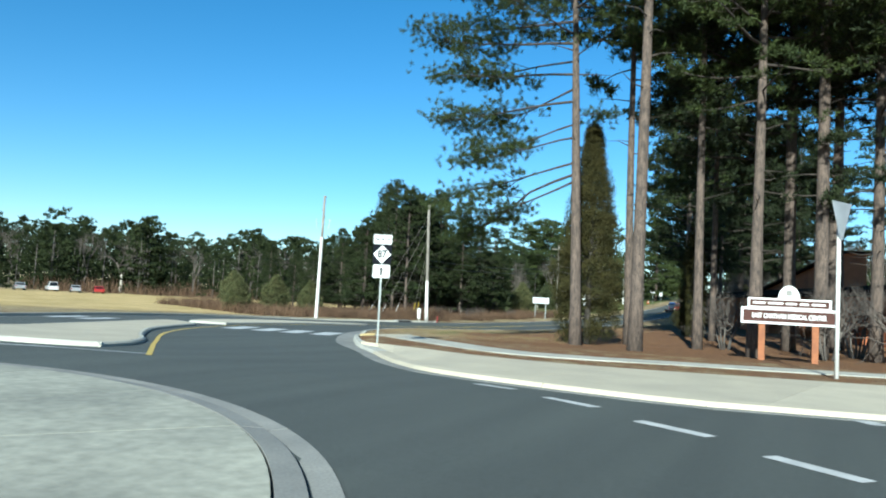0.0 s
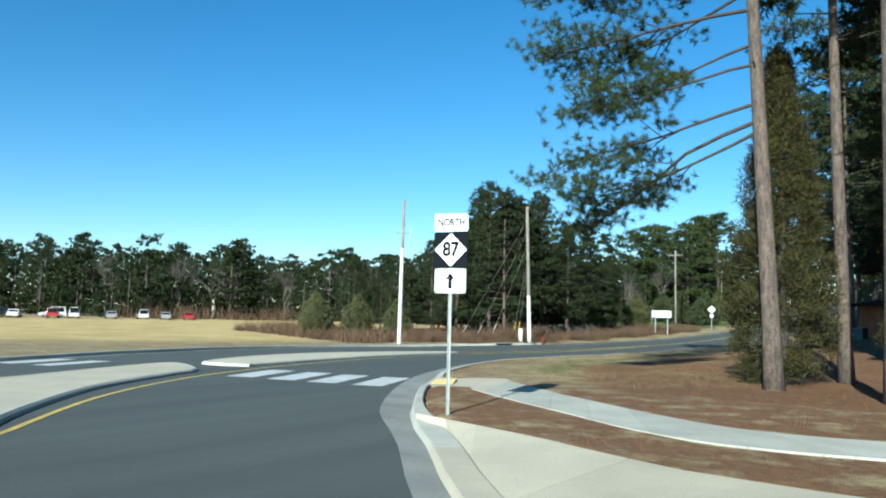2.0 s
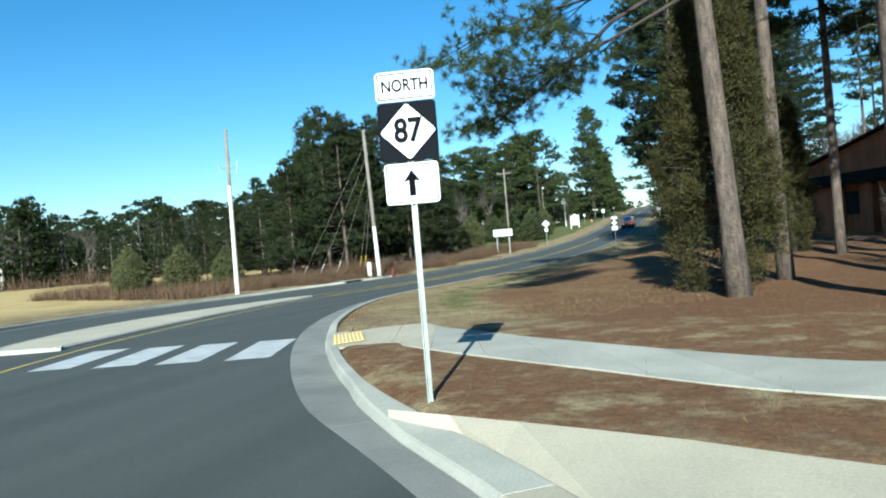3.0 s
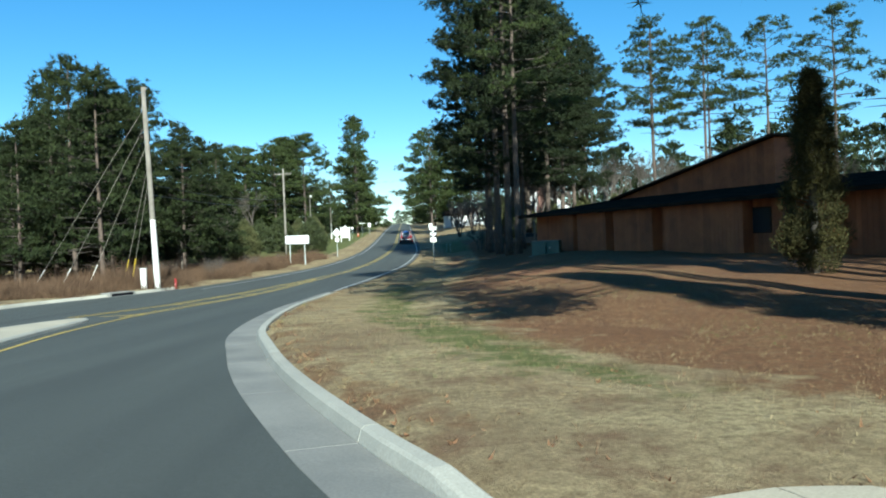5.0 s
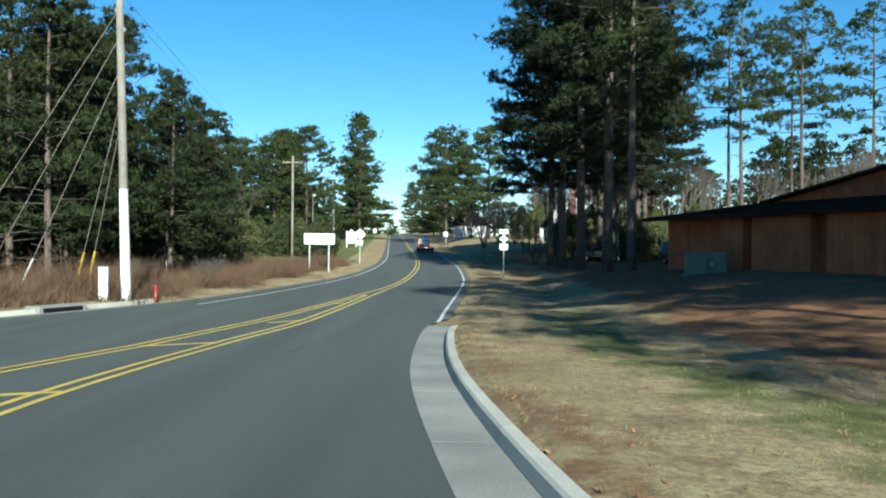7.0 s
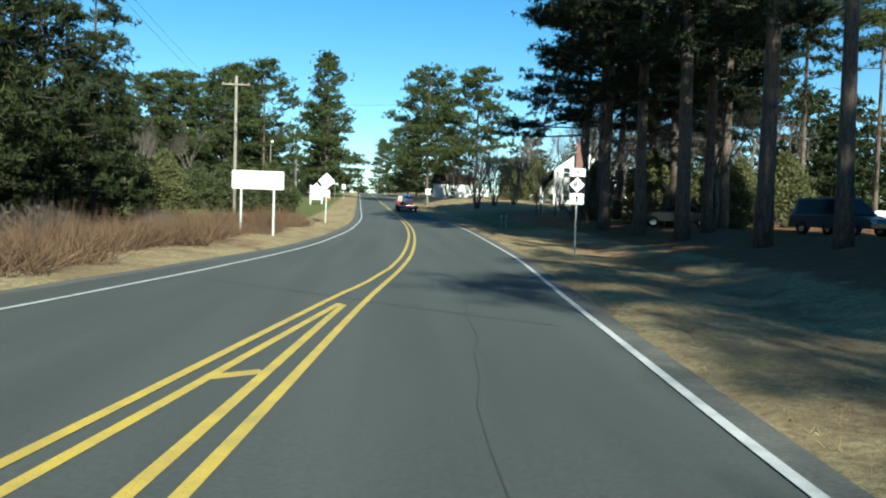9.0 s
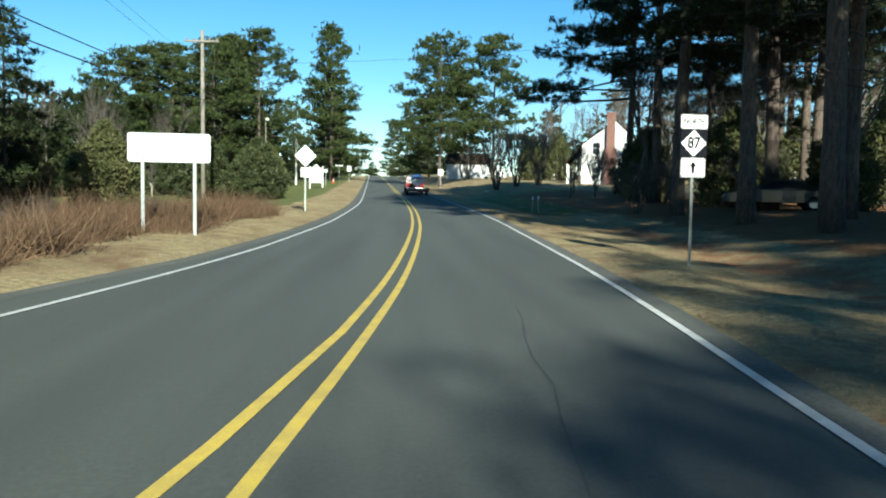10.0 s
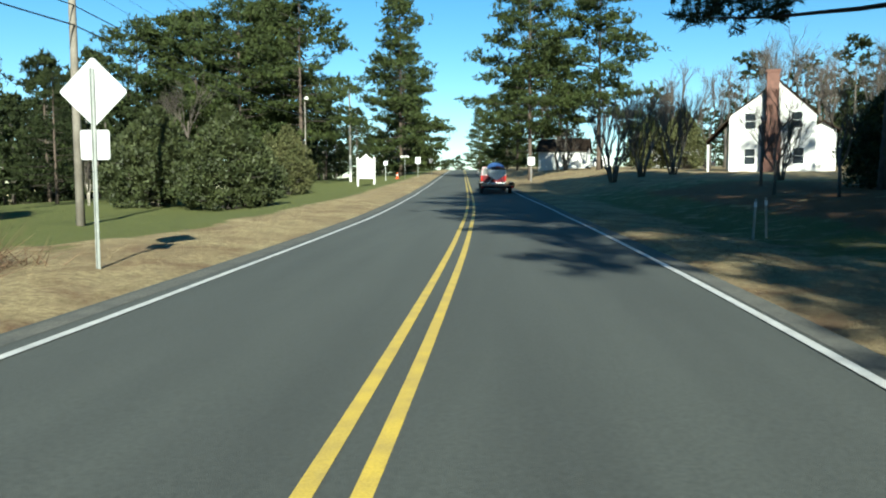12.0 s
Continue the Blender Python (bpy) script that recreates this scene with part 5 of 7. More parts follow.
def lawn(x, y, d):
    """The near lawn behind the kerb, thinner under the pines."""
    return (x > mid_x(y)) & (d > 0.95) & (y > 28.5) & (np.sin(x * 0.9 + 1.1 * np.sin(y * 0.5)) + np.sin(y * 0.8) > -1.3)


sprinkle("lawn_grass", 30000, (-23.5, -9, 28, 66), lawn, 0.050, 0.006, LAWN_GRASS, "short tan dormant lawn grass behind the kerb", 11, up=0.35, per=6)
sprinkle("lawn_grass", 7000, (-23.5, -9, 28, 66), lambda x, y, d: lawn(x, y, d) & (np.sin(x * 0.55 + 0.4 * y) * np.cos(y * 0.33 - 0.6 * x) > 0.15), 0.05, 0.007, GREEN_GRASS, "patches of green grass in the dormant lawn", 12, up=0.4, per=5)
sprinkle("fallen_leaves", 6000, (-23.5, -9, 28, 66), lambda x, y, d: (x > mid_x(y)) & (d > 0.86) & (d < 6) & ((d < 1.9) | (np.sin(x * 1.7) * np.sin(y * 1.3) > 0.3)), 0.06, 0.035, STRAW, "russet fallen leaves and straw along the kerb", 13, up=0.1, per=3)
sprinkle("verge_grass", 16000, (-24, -12, 61, 132), lambda x, y, d: (x > mid_x(y)) & (d > 0.15) & (d < 7), 0.07, 0.009, LAWN_GRASS, "dry grass on the shaded verge", 14, up=0.4, per=4)
sprinkle("dry_grass", 15000, (-34, -27, 60, 180), lambda x, y, d: (x < mid_x(y)) & (d > 0.3) & (d < 2.9), 0.06, 0.006, DRY_GRASS, "pale dry grass along the road edge", 2, up=0.5, per=4)
sprinkle("pine_straw", 9000, (-17, 12, 18, 46), lambda x, y, d: (x > mid_x(y)) & (d > 0.95) & (y > 19), 0.09, 0.007, STRAW, "reddish brown fallen pine straw", 4, up=0.15, per=4)
sprinkle("field_edge_brush", 4200, (-175, -70, 60, 160), lambda x, y, d: (np.hypot(x + 3, y - 8) > 160) & (np.hypot(x + 3, y - 8) < 172) & (x < -75) & ~((x < -118) & (y < 102)), 2.6, 0.14, DRY_STEM, "brown leafless brush at the foot of the far woods", 8, up=1.3, category="brush", per=7, patchy=0.4)
sprinkle("dry_sedge", 2600, (-72, -44, 56, 76), lambda x, y, d: (d > 7) & (y > 63 - 0.35 * (x + 55)), 1.1, 0.06, DRY_STEM, "reddish brown dry brush before the woods", 6, up=1.3, per=7)


# ---------------------------------------------------------------- lettering
def letters(text, size, material, parent, m, label="", name="lettering", stretch=1.0):
    cu = bpy.data.curves.new("text", "FONT")
    cu.body, cu.size, cu.align_x, cu.align_y, cu.extrude = text, size, "CENTER", "CENTER", 0.002
    cu.offset = size * 0.03
    tmp = bpy.data.objects.new("text", cu)
    scene.collection.objects.link(tmp)
    me = bpy.data.meshes.new_from_object(tmp.evaluated_get(bpy.context.evaluated_depsgraph_get()))
    bpy.data.objects.remove(tmp)
    me.materials.clear()
    me.materials.append(material)
    return child(name, me, parent, label, m @ Matrix.Diagonal((stretch, 1, 1, 1)))


def plate_bm(w, h, thick=0.004, corner=0.03):
    """A sheet with rounded corners that faces -y, centred."""
    bm = bmesh.new()
    pts = []
    for cx, cz, a0 in ((w / 2 - corner, h / 2 - corner, 0), (-w / 2 + corner, h / 2 - corner, 90), (-w / 2 + corner, -h / 2 + corner, 180), (w / 2 - corner, -h / 2 + corner, 270)):
        for k in range(5):
            a = radians(a0 + 22.5 * k)
            pts.append((cx + corner * math.cos(a), cz + corner * math.sin(a)))
    f = [bm.verts.new((x, -thick / 2, z)) for x, z in pts]
    b = [bm.verts.new((x, thick / 2, z)) for x, z in pts]
    bm.faces.new(f)
    bm.faces.new(b[::-1])
    n = len(pts)
    for k in range(n):
        bm.faces.new((f[k], b[k], b[(k + 1) % n], f[(k + 1) % n]))
    bmesh.ops.recalc_face_normals(bm, faces=bm.faces[:])
    return bm


def frame_bm(w, h, line, depth, corner=0.025):
    """A thin raised border line just inside a plate's edge."""
    bm = bmesh.new()
    for x0, x1, z0, z1 in ((-w / 2, w / 2, h / 2 - line, h / 2), (-w / 2, w / 2, -h / 2, -h / 2 + line), (-w / 2, -w / 2 + line, -h / 2 + line, h / 2 - line), (w / 2 - line, w / 2, -h / 2 + line, h / 2 - line)):
        box(bm, x0, x1, -depth, 0, z0, z1)
    return bm


FACE = pose(0, 0, 0, 90, 0, 0)


def u_post(height, parent, name="post", w=0.06):
    """A folded steel channel post with flanges."""
    prof = [(-w / 2, 0), (-w / 2 + 0.012, 0), (-w / 4, 0.028), (w / 4, 0.028), (w / 2 - 0.012, 0), (w / 2, 0), (w / 2, 0.005), (w / 2 - 0.010, 0.005), (w / 4 + 0.002, 0.033), (-w / 4 - 0.002, 0.033), (-w / 2 + 0.010, 0.005), (-w / 2, 0.005)]
    bm = bmesh.new()
    lo = [bm.verts.new((x, y, -0.35)) for x, y in prof]
    hi = [bm.verts.new((x, y, height)) for x, y in prof]
    n = len(prof)
    for k in range(n):
        bm.faces.new((lo[k], lo[(k + 1) % n], hi[(k + 1) % n], hi[k]))
    bm.faces.new(hi)
    bm.faces.new(lo[::-1])
    bmesh.ops.recalc_face_normals(bm, faces=bm.faces[:])
    return part(name, bm, STEEL, parent, "galvanised steel post")


def bolt(parent, x, z, y=-0.006):
    bm = bmesh.new()
    bmesh.ops.create_cone(bm, cap_ends=True, segments=8, radius1=0.009, radius2=0.007, depth=0.008)
    part("bolt", bm, STEEL, parent, m=pose(x, y, z, 90, 0, 0))


def route_sign(m, label):
    """Direction plate, route marker and arrow plate on one post; faces -y."""
    r = root("route_sign", m, label, "road sign", "route signs")
    u_post(3.38, r)
    n = part("direction_plate", plate_bm(0.61, 0.305, corner=0.04), SIGN_W, r, "white direction plate", pose(0, -0.012, 3.275))
    letters("NORTH", 0.175, SIGN_BLACK, n, pose(0, -0.003, 0.0) @ FACE, stretch=0.80)
    part("border", frame_bm(0.575, 0.27, 0.014, 0.001), SIGN_BLACK, n, m=pose(0, -0.002, 0))
    mk = part("route_marker", plate_bm(0.61, 0.61, corner=0.04), SIGN_BLACK, r, "black square route marker", pose(0, -0.012, 2.805))
    dm = plate_bm(0.415, 0.415, 0.002, 0.03)
    bmesh.ops.rotate(dm, verts=dm.verts[:], cent=(0, 0, 0), matrix=Matrix.Rotation(radians(45), 3, "Y"))
    part("diamond", dm, SIGN_W, mk, "white diamond panel", pose(0, -0.004, 0))
    letters("87", 0.34, SIGN_BLACK, mk, pose(0, -0.0075, 0.0) @ FACE, stretch=0.86)
    ar = part("arrow_plate", plate_bm(0.56, 0.42, corner=0.04), SIGN_W, r, "white plate with a black upward arrow", pose(0, -0.012, 2.27))
    part("border", frame_bm(0.525, 0.385, 0.011, 0.001), SIGN_BLACK, ar, m=pose(0, -0.002, 0))
    bm = bmesh.new()
    v = [bm.verts.new((x, 0, z)) for x, z in ((-0.033, -0.13), (0.033, -0.13), (0.033, 0.03), (0.09, 0.015), (0, 0.14), (-0.09, 0.015), (-0.033, 0.03))]
    bm.faces.new(v)
    bmesh.ops.solidify(bm, geom=bm.faces[:], thickness=0.001)
    part("arrow", bm, SIGN_BLACK, ar, m=pose(0, -0.0035, 0))
    for p, hz in ((n, 0.11), (mk, 0.27), (ar, 0.17)):
        bolt(p, 0, hz)
        bolt(p, 0, -hz)
    return r


route_sign(at(-12.11, 20.55, -0.03, 14), "white and black route 87 north sign on a steel post")
route_sign(at(-18.55, 90.4, -0.1, 4), "route 87 north sign on a steel post at the ditch")


def wide_sign():
    """A wide unpainted aluminium panel on two posts, seen from behind."""
    r = root("panel_sign", at(-31.28, 94.75, 0.0, 4), "blank aluminium back of a wide two-post road sign", "road sign")
    p = part("panel", plate_bm(2.17, 0.78, 0.006, 0.07), ALU, r, "bare aluminium sheet", pose(0, 0.03, 2.28))
    for dz in (-0.22, 0.22):
        part("stringer", a_box(-1.0, 1.0, -0.024, -0.004, dz - 0.025, dz + 0.025, 0.004), ALU, p)
    for dx in (-0.68, 0.68):
        bm = a_box(dx - 0.045, dx + 0.045, -0.045, -0.0, -0.5, 2.6, 0.006)
        part("post", bm, STEEL, r, "galvanised steel post")


wide_sign()


def diamond_sign(m, size, plate2, label, h=3.2, group="backs of road signs"):
    r = root("warning_sign", m, label, "road sign", group)
    u_post(h, r, w=0.07)
    bm = plate_bm(size, size, 0.004, 0.05)
    bmesh.ops.rotate(bm, verts=bm.verts[:], cent=(0, 0, 0), matrix=Matrix.Rotation(radians(45), 3, "Y"))
    part("diamond_plate", bm, ALU, r, "bare aluminium back of a diamond plate", pose(0, 0.045, h - 0.55 * size + 0.06))
    if plate2:
        part("lower_plate", plate_bm(plate2[0], plate2[1], 0.004, 0.04), ALU, r, "bare aluminium back of a square plate", pose(0, 0.045, h - 1.36 * size - plate2[1] / 2 + 0.10))
    return r


diamond_sign(at(-29.92, 111.6, 0.03, 3), 0.76, (0.46, 0.46), "unpainted back of a diamond warning sign on a post", 3.05)


def small_sign(m, w, h, top, material, label, cat="road sign", group="backs of road signs"):
    r = root("small_sign", m, label, cat, group)
    u_post(top, r, w=0.06)
    part("plate", plate_bm(w, h, 0.004, 0.04), material, r, m=pose(0, -0.012, top - h / 2))
    return r


small_sign(at(-20.3, 186, 0, -3), 0.75, 0.9, 2.9, SIGN_W, "small white rectangular sign at the road edge")
small_sign(at(-35.6, 210, 0, 0), 0.75, 0.95, 2.9, ALU, "bare back of a sign on a post across the road")
small_sign(at(-36.2, 238, 0, 0), 0.75, 0.75, 2.7, ALU, "bare back of a sign on a post across the road")
small_sign(at(-38.2, 196, 0, 10), 0.5, 0.5, 2.5, ALU, "bare back of a sign on a post across the road")


def white_board():
    """A white notice board with a peaked top, on two stout legs."""
    r = root("notice_board", at(-37.5, 178, 0, 8), "white notice board with a peaked top on two legs", "sign")
    part("panel", a_box(-0.95, 0.95, -0.06, 0.06, 0.75, 2.75, 0.02), WHITE_WALL, r)
    for dx in (-0.85, 0.85):
        part("leg", a_box(dx - 0.1, dx + 0.1, -0.1, 0.1, -0.4, 2.95, 0.02), WHITE_WALL, r)
    bm = bmesh.new()
    v = [bm.verts.new((x, -0.06, z)) for x, z in ((-0.6, 2.75), (0.6, 2.75), (0.25, 3.05), (0, 3.3), (-0.25, 3.05))]
    f = bm.faces.new(v)
    e = bmesh.ops.extrude_face_region(bm, geom=[f])
    bmesh.ops.translate(bm, verts=[q for q in e["geom"] if isinstance(q, bmesh.types.BMVert)], vec=(0, 0.12, 0))
    bmesh.ops.recalc_face_normals(bm, faces=bm.faces[:])
    part("peak", bm, WHITE_WALL, r)


white_board()


def name_sign():
    """The clinic's name board on two russet posts."""
    r = root("name_sign", pose(-0.6, 30, float(land(-0.6, 30)), 0, 0, 4), "white-edged brown clinic name board on two russet posts", "sign")
    for dx in (-0.88, 0.88):
        part("post", a_box(dx - 0.11, dx + 0.11, -0.07, 0.07, -0.4, 1.5, 0.015), RUST_POST, r, "russet wooden post")
    lo = part("name_board", a_box(-1.6, 1.6, -0.11, 0.11, 1.32, 1.90, 0.02), SIGN_W, r, "white framed name board")
    part("field", a_box(-1.52, 1.52, -0.118, -0.112, 1.40, 1.82), BOARD_BROWN, lo)
    letters("EAST CHATHAM MEDICAL CENTER", 0.235, SIGN_W, lo, pose(0, -0.122, 1.605) @ FACE, "white capital lettering", stretch=0.66)
    up = part("upper_board", a_box(-1.38, 1.38, -0.09, 0.09, 1.90, 2.25, 0.02), SIGN_W, r, "narrower white framed upper board")
    part("field", a_box(-1.3, 1.3, -0.098, -0.092, 1.95, 2.2), BOARD_BROWN, up)
    x = -1.2
    for w in (0.42, 0.5, 0.36, 0.3, 0.44):
        part("text_bar", a_box(x, x + w, -0.102, -0.099, 2.04, 2.11), SIGN_W, up)
        x += w + 0.09
    bm = bmesh.new()
    pts = [(0.36 * math.cos(radians(a)), 2.25 + 0.48 * math.sin(radians(a))) for a in range(0, 181, 12)]
    f = bm.faces.new([bm.verts.new((px, -0.08, pz)) for px, pz in pts])
    e = bmesh.ops.extrude_face_region(bm, geom=[f])
    bmesh.ops.translate(bm, verts=[q for q in e["geom"] if isinstance(q, bmesh.types.BMVert)], vec=(0, 0.16, 0))
    bmesh.ops.recalc_face_normals(bm, faces=bm.faces[:])
    arch = part("arch", bm, SIGN_W, r, "white rounded crest")
    part("emblem", a_box(-0.1, 0.1, -0.086, -0.082, 2.36, 2.56, 0.0), CONCRETE_GREY, arch, "grey emblem shape")


name_sign()


def white_post():
    """A tall white post with a sign blade seen nearly edge-on."""
    r = root("sign_post", pose(0.7, 21.6, 0.08, 0, 0, 60), "tall white post with a sign blade seen edge-on", "road sign")
    part("post", bm_tube([(0, 0, -0.3), (0, 0, 4.35)], [0.055, 0.05], 12), POLE_WHITE, r, smooth=True)
    bm = bmesh.new()
    v = [bm.verts.new((x, -0.06, z)) for x, z in ((-0.48, 4.42), (0.48, 4.42), (0.06, 3.45), (-0.06, 3.45))]
    bm.faces.new(v)
    bmesh.ops.solidify(bm, geom=bm.faces[:], thickness=0.006)
    part("yield_blade", bm, ALU, r, "triangular aluminium blade")
    return r


white_post()


# ---------------------------------------------------------------- utility poles and wires
def insulator_bm():
    bm = bmesh.new()
    for z, rr in ((0, 0.03), (0.04, 0.05), (0.09, 0.05), (0.13, 0.03)):
        bmesh.ops.create_cone(bm, cap_ends=True, segments=10, radius1=rr, radius2=rr * 0.8, depth=0.05, matrix=Matrix.Translation((0, 0, z)))
    return bm


INSULATOR = bm_mesh("insulator", insulator_bm(), CONCRETE_GREY)


def utility_pole(x, y, height, lean, label, white_to=0.0, arm=True, fixtures=False, radius=0.15, arm_turn=0.0):
    z = float(land(x, y))
    r = root("utility_pole", pose(x, y, z), label, "utility pole", "utility poles")
    top = (lean[0] * height, lean[1] * height, height)
    part("pole", bm_tube([(0, 0, -0.4), tuple(0.5 * c for c in top), top], [radius, radius * 0.85, radius * 0.68], 14), POLE_WOOD, r, smooth=True)
    if white_to:
        k = white_to / height
        part("guard", bm_tube([(0.02, -0.06, 0.0), (top[0] * k + 0.02, top[1] * k - 0.06, white_to)], [radius + 0.012, radius * 0.9], 12), POLE_WHITE, r, "white cable guard")
    if arm:
        for hh in arm if isinstance(arm, tuple) else (height - 0.75,):
            t = hh / height
            a = part("crossarm", a_box(-1.15, 1.15, -0.06, 0.06, -0.06, 0.06, 0.01), POLE_WOOD, r, "wooden crossarm", pose(top[0] * t, top[1] * t - 0.14, hh, 0, 0, arm_turn))
            for dx in (-1.05, -0.5, 0.5, 1.05):
                child("insulator", INSULATOR, a, m=pose(dx, 0, 0.07))
    else:
        for k, hh in enumerate((height - 0.15, height - 1.3, height - 2.0)):
            t = hh / height
            child("insulator", INSULATOR, r, m=pose(top[0] * t + 0.15 * (-1) ** k, top[1] * t, hh))
    if fixtures:
        for k in range(4):
            t = (height - 2.6) / height
            a = 90 * k + 45
            bm = bm_tube([(0, 0, 0), (0.5, 0, 0.12), (0.62, 0, 0.55), (0.5, 0, -0.35)], [0.02, 0.02, 0.02, 0.02], 6)
            part("cutout", bm, STEEL, r, "steel fuse cutout bracket", pose(top[0] * t, top[1] * t, height - 2.6, 0, 0, a))
    return Vector((x, y, z)) + Vector(top)


T1 = utility_pole(-39.2, 56.0, 10.9, (0.012, -0.004), "weathered utility pole with a white lower guard", white_to=7.2, arm=False, fixtures=True, radius=0.14)
T2 = utility_pole(-34.32, 68.0, 11.7, (-0.036, 0.004), "leaning weathered utility pole with a white guard and guy wires", white_to=4.0, arm=False, radius=0.17)
T3 = utility_pole(-39.0, 127.0, 11.9, (-0.003, 0.0), "grey wooden utility pole with a crossarm on the bank", arm=True, radius=0.16)
T4 = utility_pole(-43.5, 200.0, 13.0, (0.0, 0.0), "distant wooden utility pole with a pale base", white_to=3.5, arm=True)
T5 = utility_pole(-45.5, 262.0, 12.0, (0.0, 0.0), "distant wooden utility pole", arm=True)
T0 = Vector((-64, -10, 9.5))


def wire(a, b, sag, label="black overhead wire between poles", r=0.018, name="overhead_wire"):
    a, b = Vector(a), Vector(b)
    pts = []
    for k in range(17):
        t = k / 16
        p = a.lerp(b, t)
        p.z -= sag * 4 * t * (1 - t)
        pts.append(p)
    v, f = tube(pts, [r] * 17, 5)
    ob = new(name, mesh_from(name, v, f, WIRE))
    return tagged(ob, label, "wire", "overhead wires")


for dz2, dz3, r in ((-5.6, -4.0, 0.022), (-6.2, -4.7, 0.026), (-0.5, -2.6, 0.007), (-0.9, -3.2, 0.007)):
    wire(T2 + Vector((0, 0, dz2)), T3 + Vector((0.12, -0.1, dz3)), 0.5, r=r)
    wire(T3 + Vector((0.12, -0.1, dz3)), T4 + Vector((0.1, -0.1, dz3)), 1.2, r=r)
for dx in (-1.0, -0.45, 1.0):
    wire(T3 + Vector((dx, -0.1, -0.6)), T4 + Vector((dx, -0.1, -0.6)), 1.5, r=0.009)
    wire(T4 + Vector((dx, -0.1, -0.6)), T5 + Vector((dx, -0.1, -0.6)), 1.5, r=0.012)
# service line over the road
wire(T3 + Vector((0.2, 0, -2.2)), (-10.2, 112, 9.5), 0.5, "thin service wire strung across the road", r=0.008)


def guy(top, foot, guard_label=""):
    a, b = Vector(top), Vector(foot)
    g = root("guy_wire", Matrix(), "steel guy wire staying the leaning pole", "wire", "guy wires")
    v, f = tube([a, b], [0.013, 0.013], 5)
    child("cable", mesh_from("cable", v, f, POLE_WOOD), g)
    d = (a - b).normalized()
    v, f = tube([b, b + d * 2.2], [0.04, 0.04], 8)
    child("guard", mesh_from("guard", v, f, YELLOW_GUARD if guard_label == "yellow" else POLE_WHITE), g, "yellow plastic guard" if guard_label == "yellow" else "pale wooden guard")


for k, (hz, fx, fy, lab) in enumerate(((-2.2, -42.0, 71.5, ""), (-3.4, -39.8, 70.6, ""), (-4.6, -37.8, 71.4, "yellow"), (-5.4, -37.2, 71.2, "yellow"), (-1.2, -44.0, 72.0, ""))):
    guy(T2 + Vector((-0.02 * hz, 0, hz)), (fx, fy, float(land(fx, fy)) - 0.1), lab)

# small cabinet, marker stub and drain at the leaning pole
cab = root("meter_cabinet", at(-34.95, 67.6, 0, 10), "pale metal meter cabinet against the leaning pole", "cabinet")
part("body", a_box(-0.16, 0.16, -0.14, 0.14, -0.05, 1.15, 0.02), POLE_WHITE, cab)
part("lid", a_box(-0.18, 0.18, -0.16, 0.16, 1.15, 1.2, 0.01), STEEL, cab)
stub = root("marker_post", at(-33.7, 69.2), "short red marker post by the pole", "marker")
part("body", bm_tube([(0, 0, -0.1), (0, 0, 0.62)], [0.07, 0.07], 10), CAR_RED, stub, smooth=True)
part("cap", bm_tube([(0, 0, 0.62), (0, 0, 0.72)], [0.08, 0.04], 10), CAR_RED, stub, smooth=True)
for name, x, y, rz in (("storm_drain", -34.36, 64.45, 70),):
    dr = root(name, pose(x, y, float(road_z(y)), 0, 0, rz), "concrete storm drain inlet with a dark throat in the kerb", "drain", "storm drains")
    part("hood", a_box(-0.9, 0.9, 0.62, 1.25, 0.13, 0.19, 0.02), CONCRETE_GREY, dr)
    # solid black block: the hollow's shade is put into its colour
    part("throat", a_box(-0.75, 0.75, 0.60, 0.9, -0.02, 0.125), SIGN_BLACK, dr, "black block in place of the shaded opening")
    for dx in (-0.87, 0.87):
        part("cheek", a_box(dx - 0.07, dx + 0.07, 0.60, 1.2, -0.1, 0.13, 0.01), CONCRETE_GREY, dr)


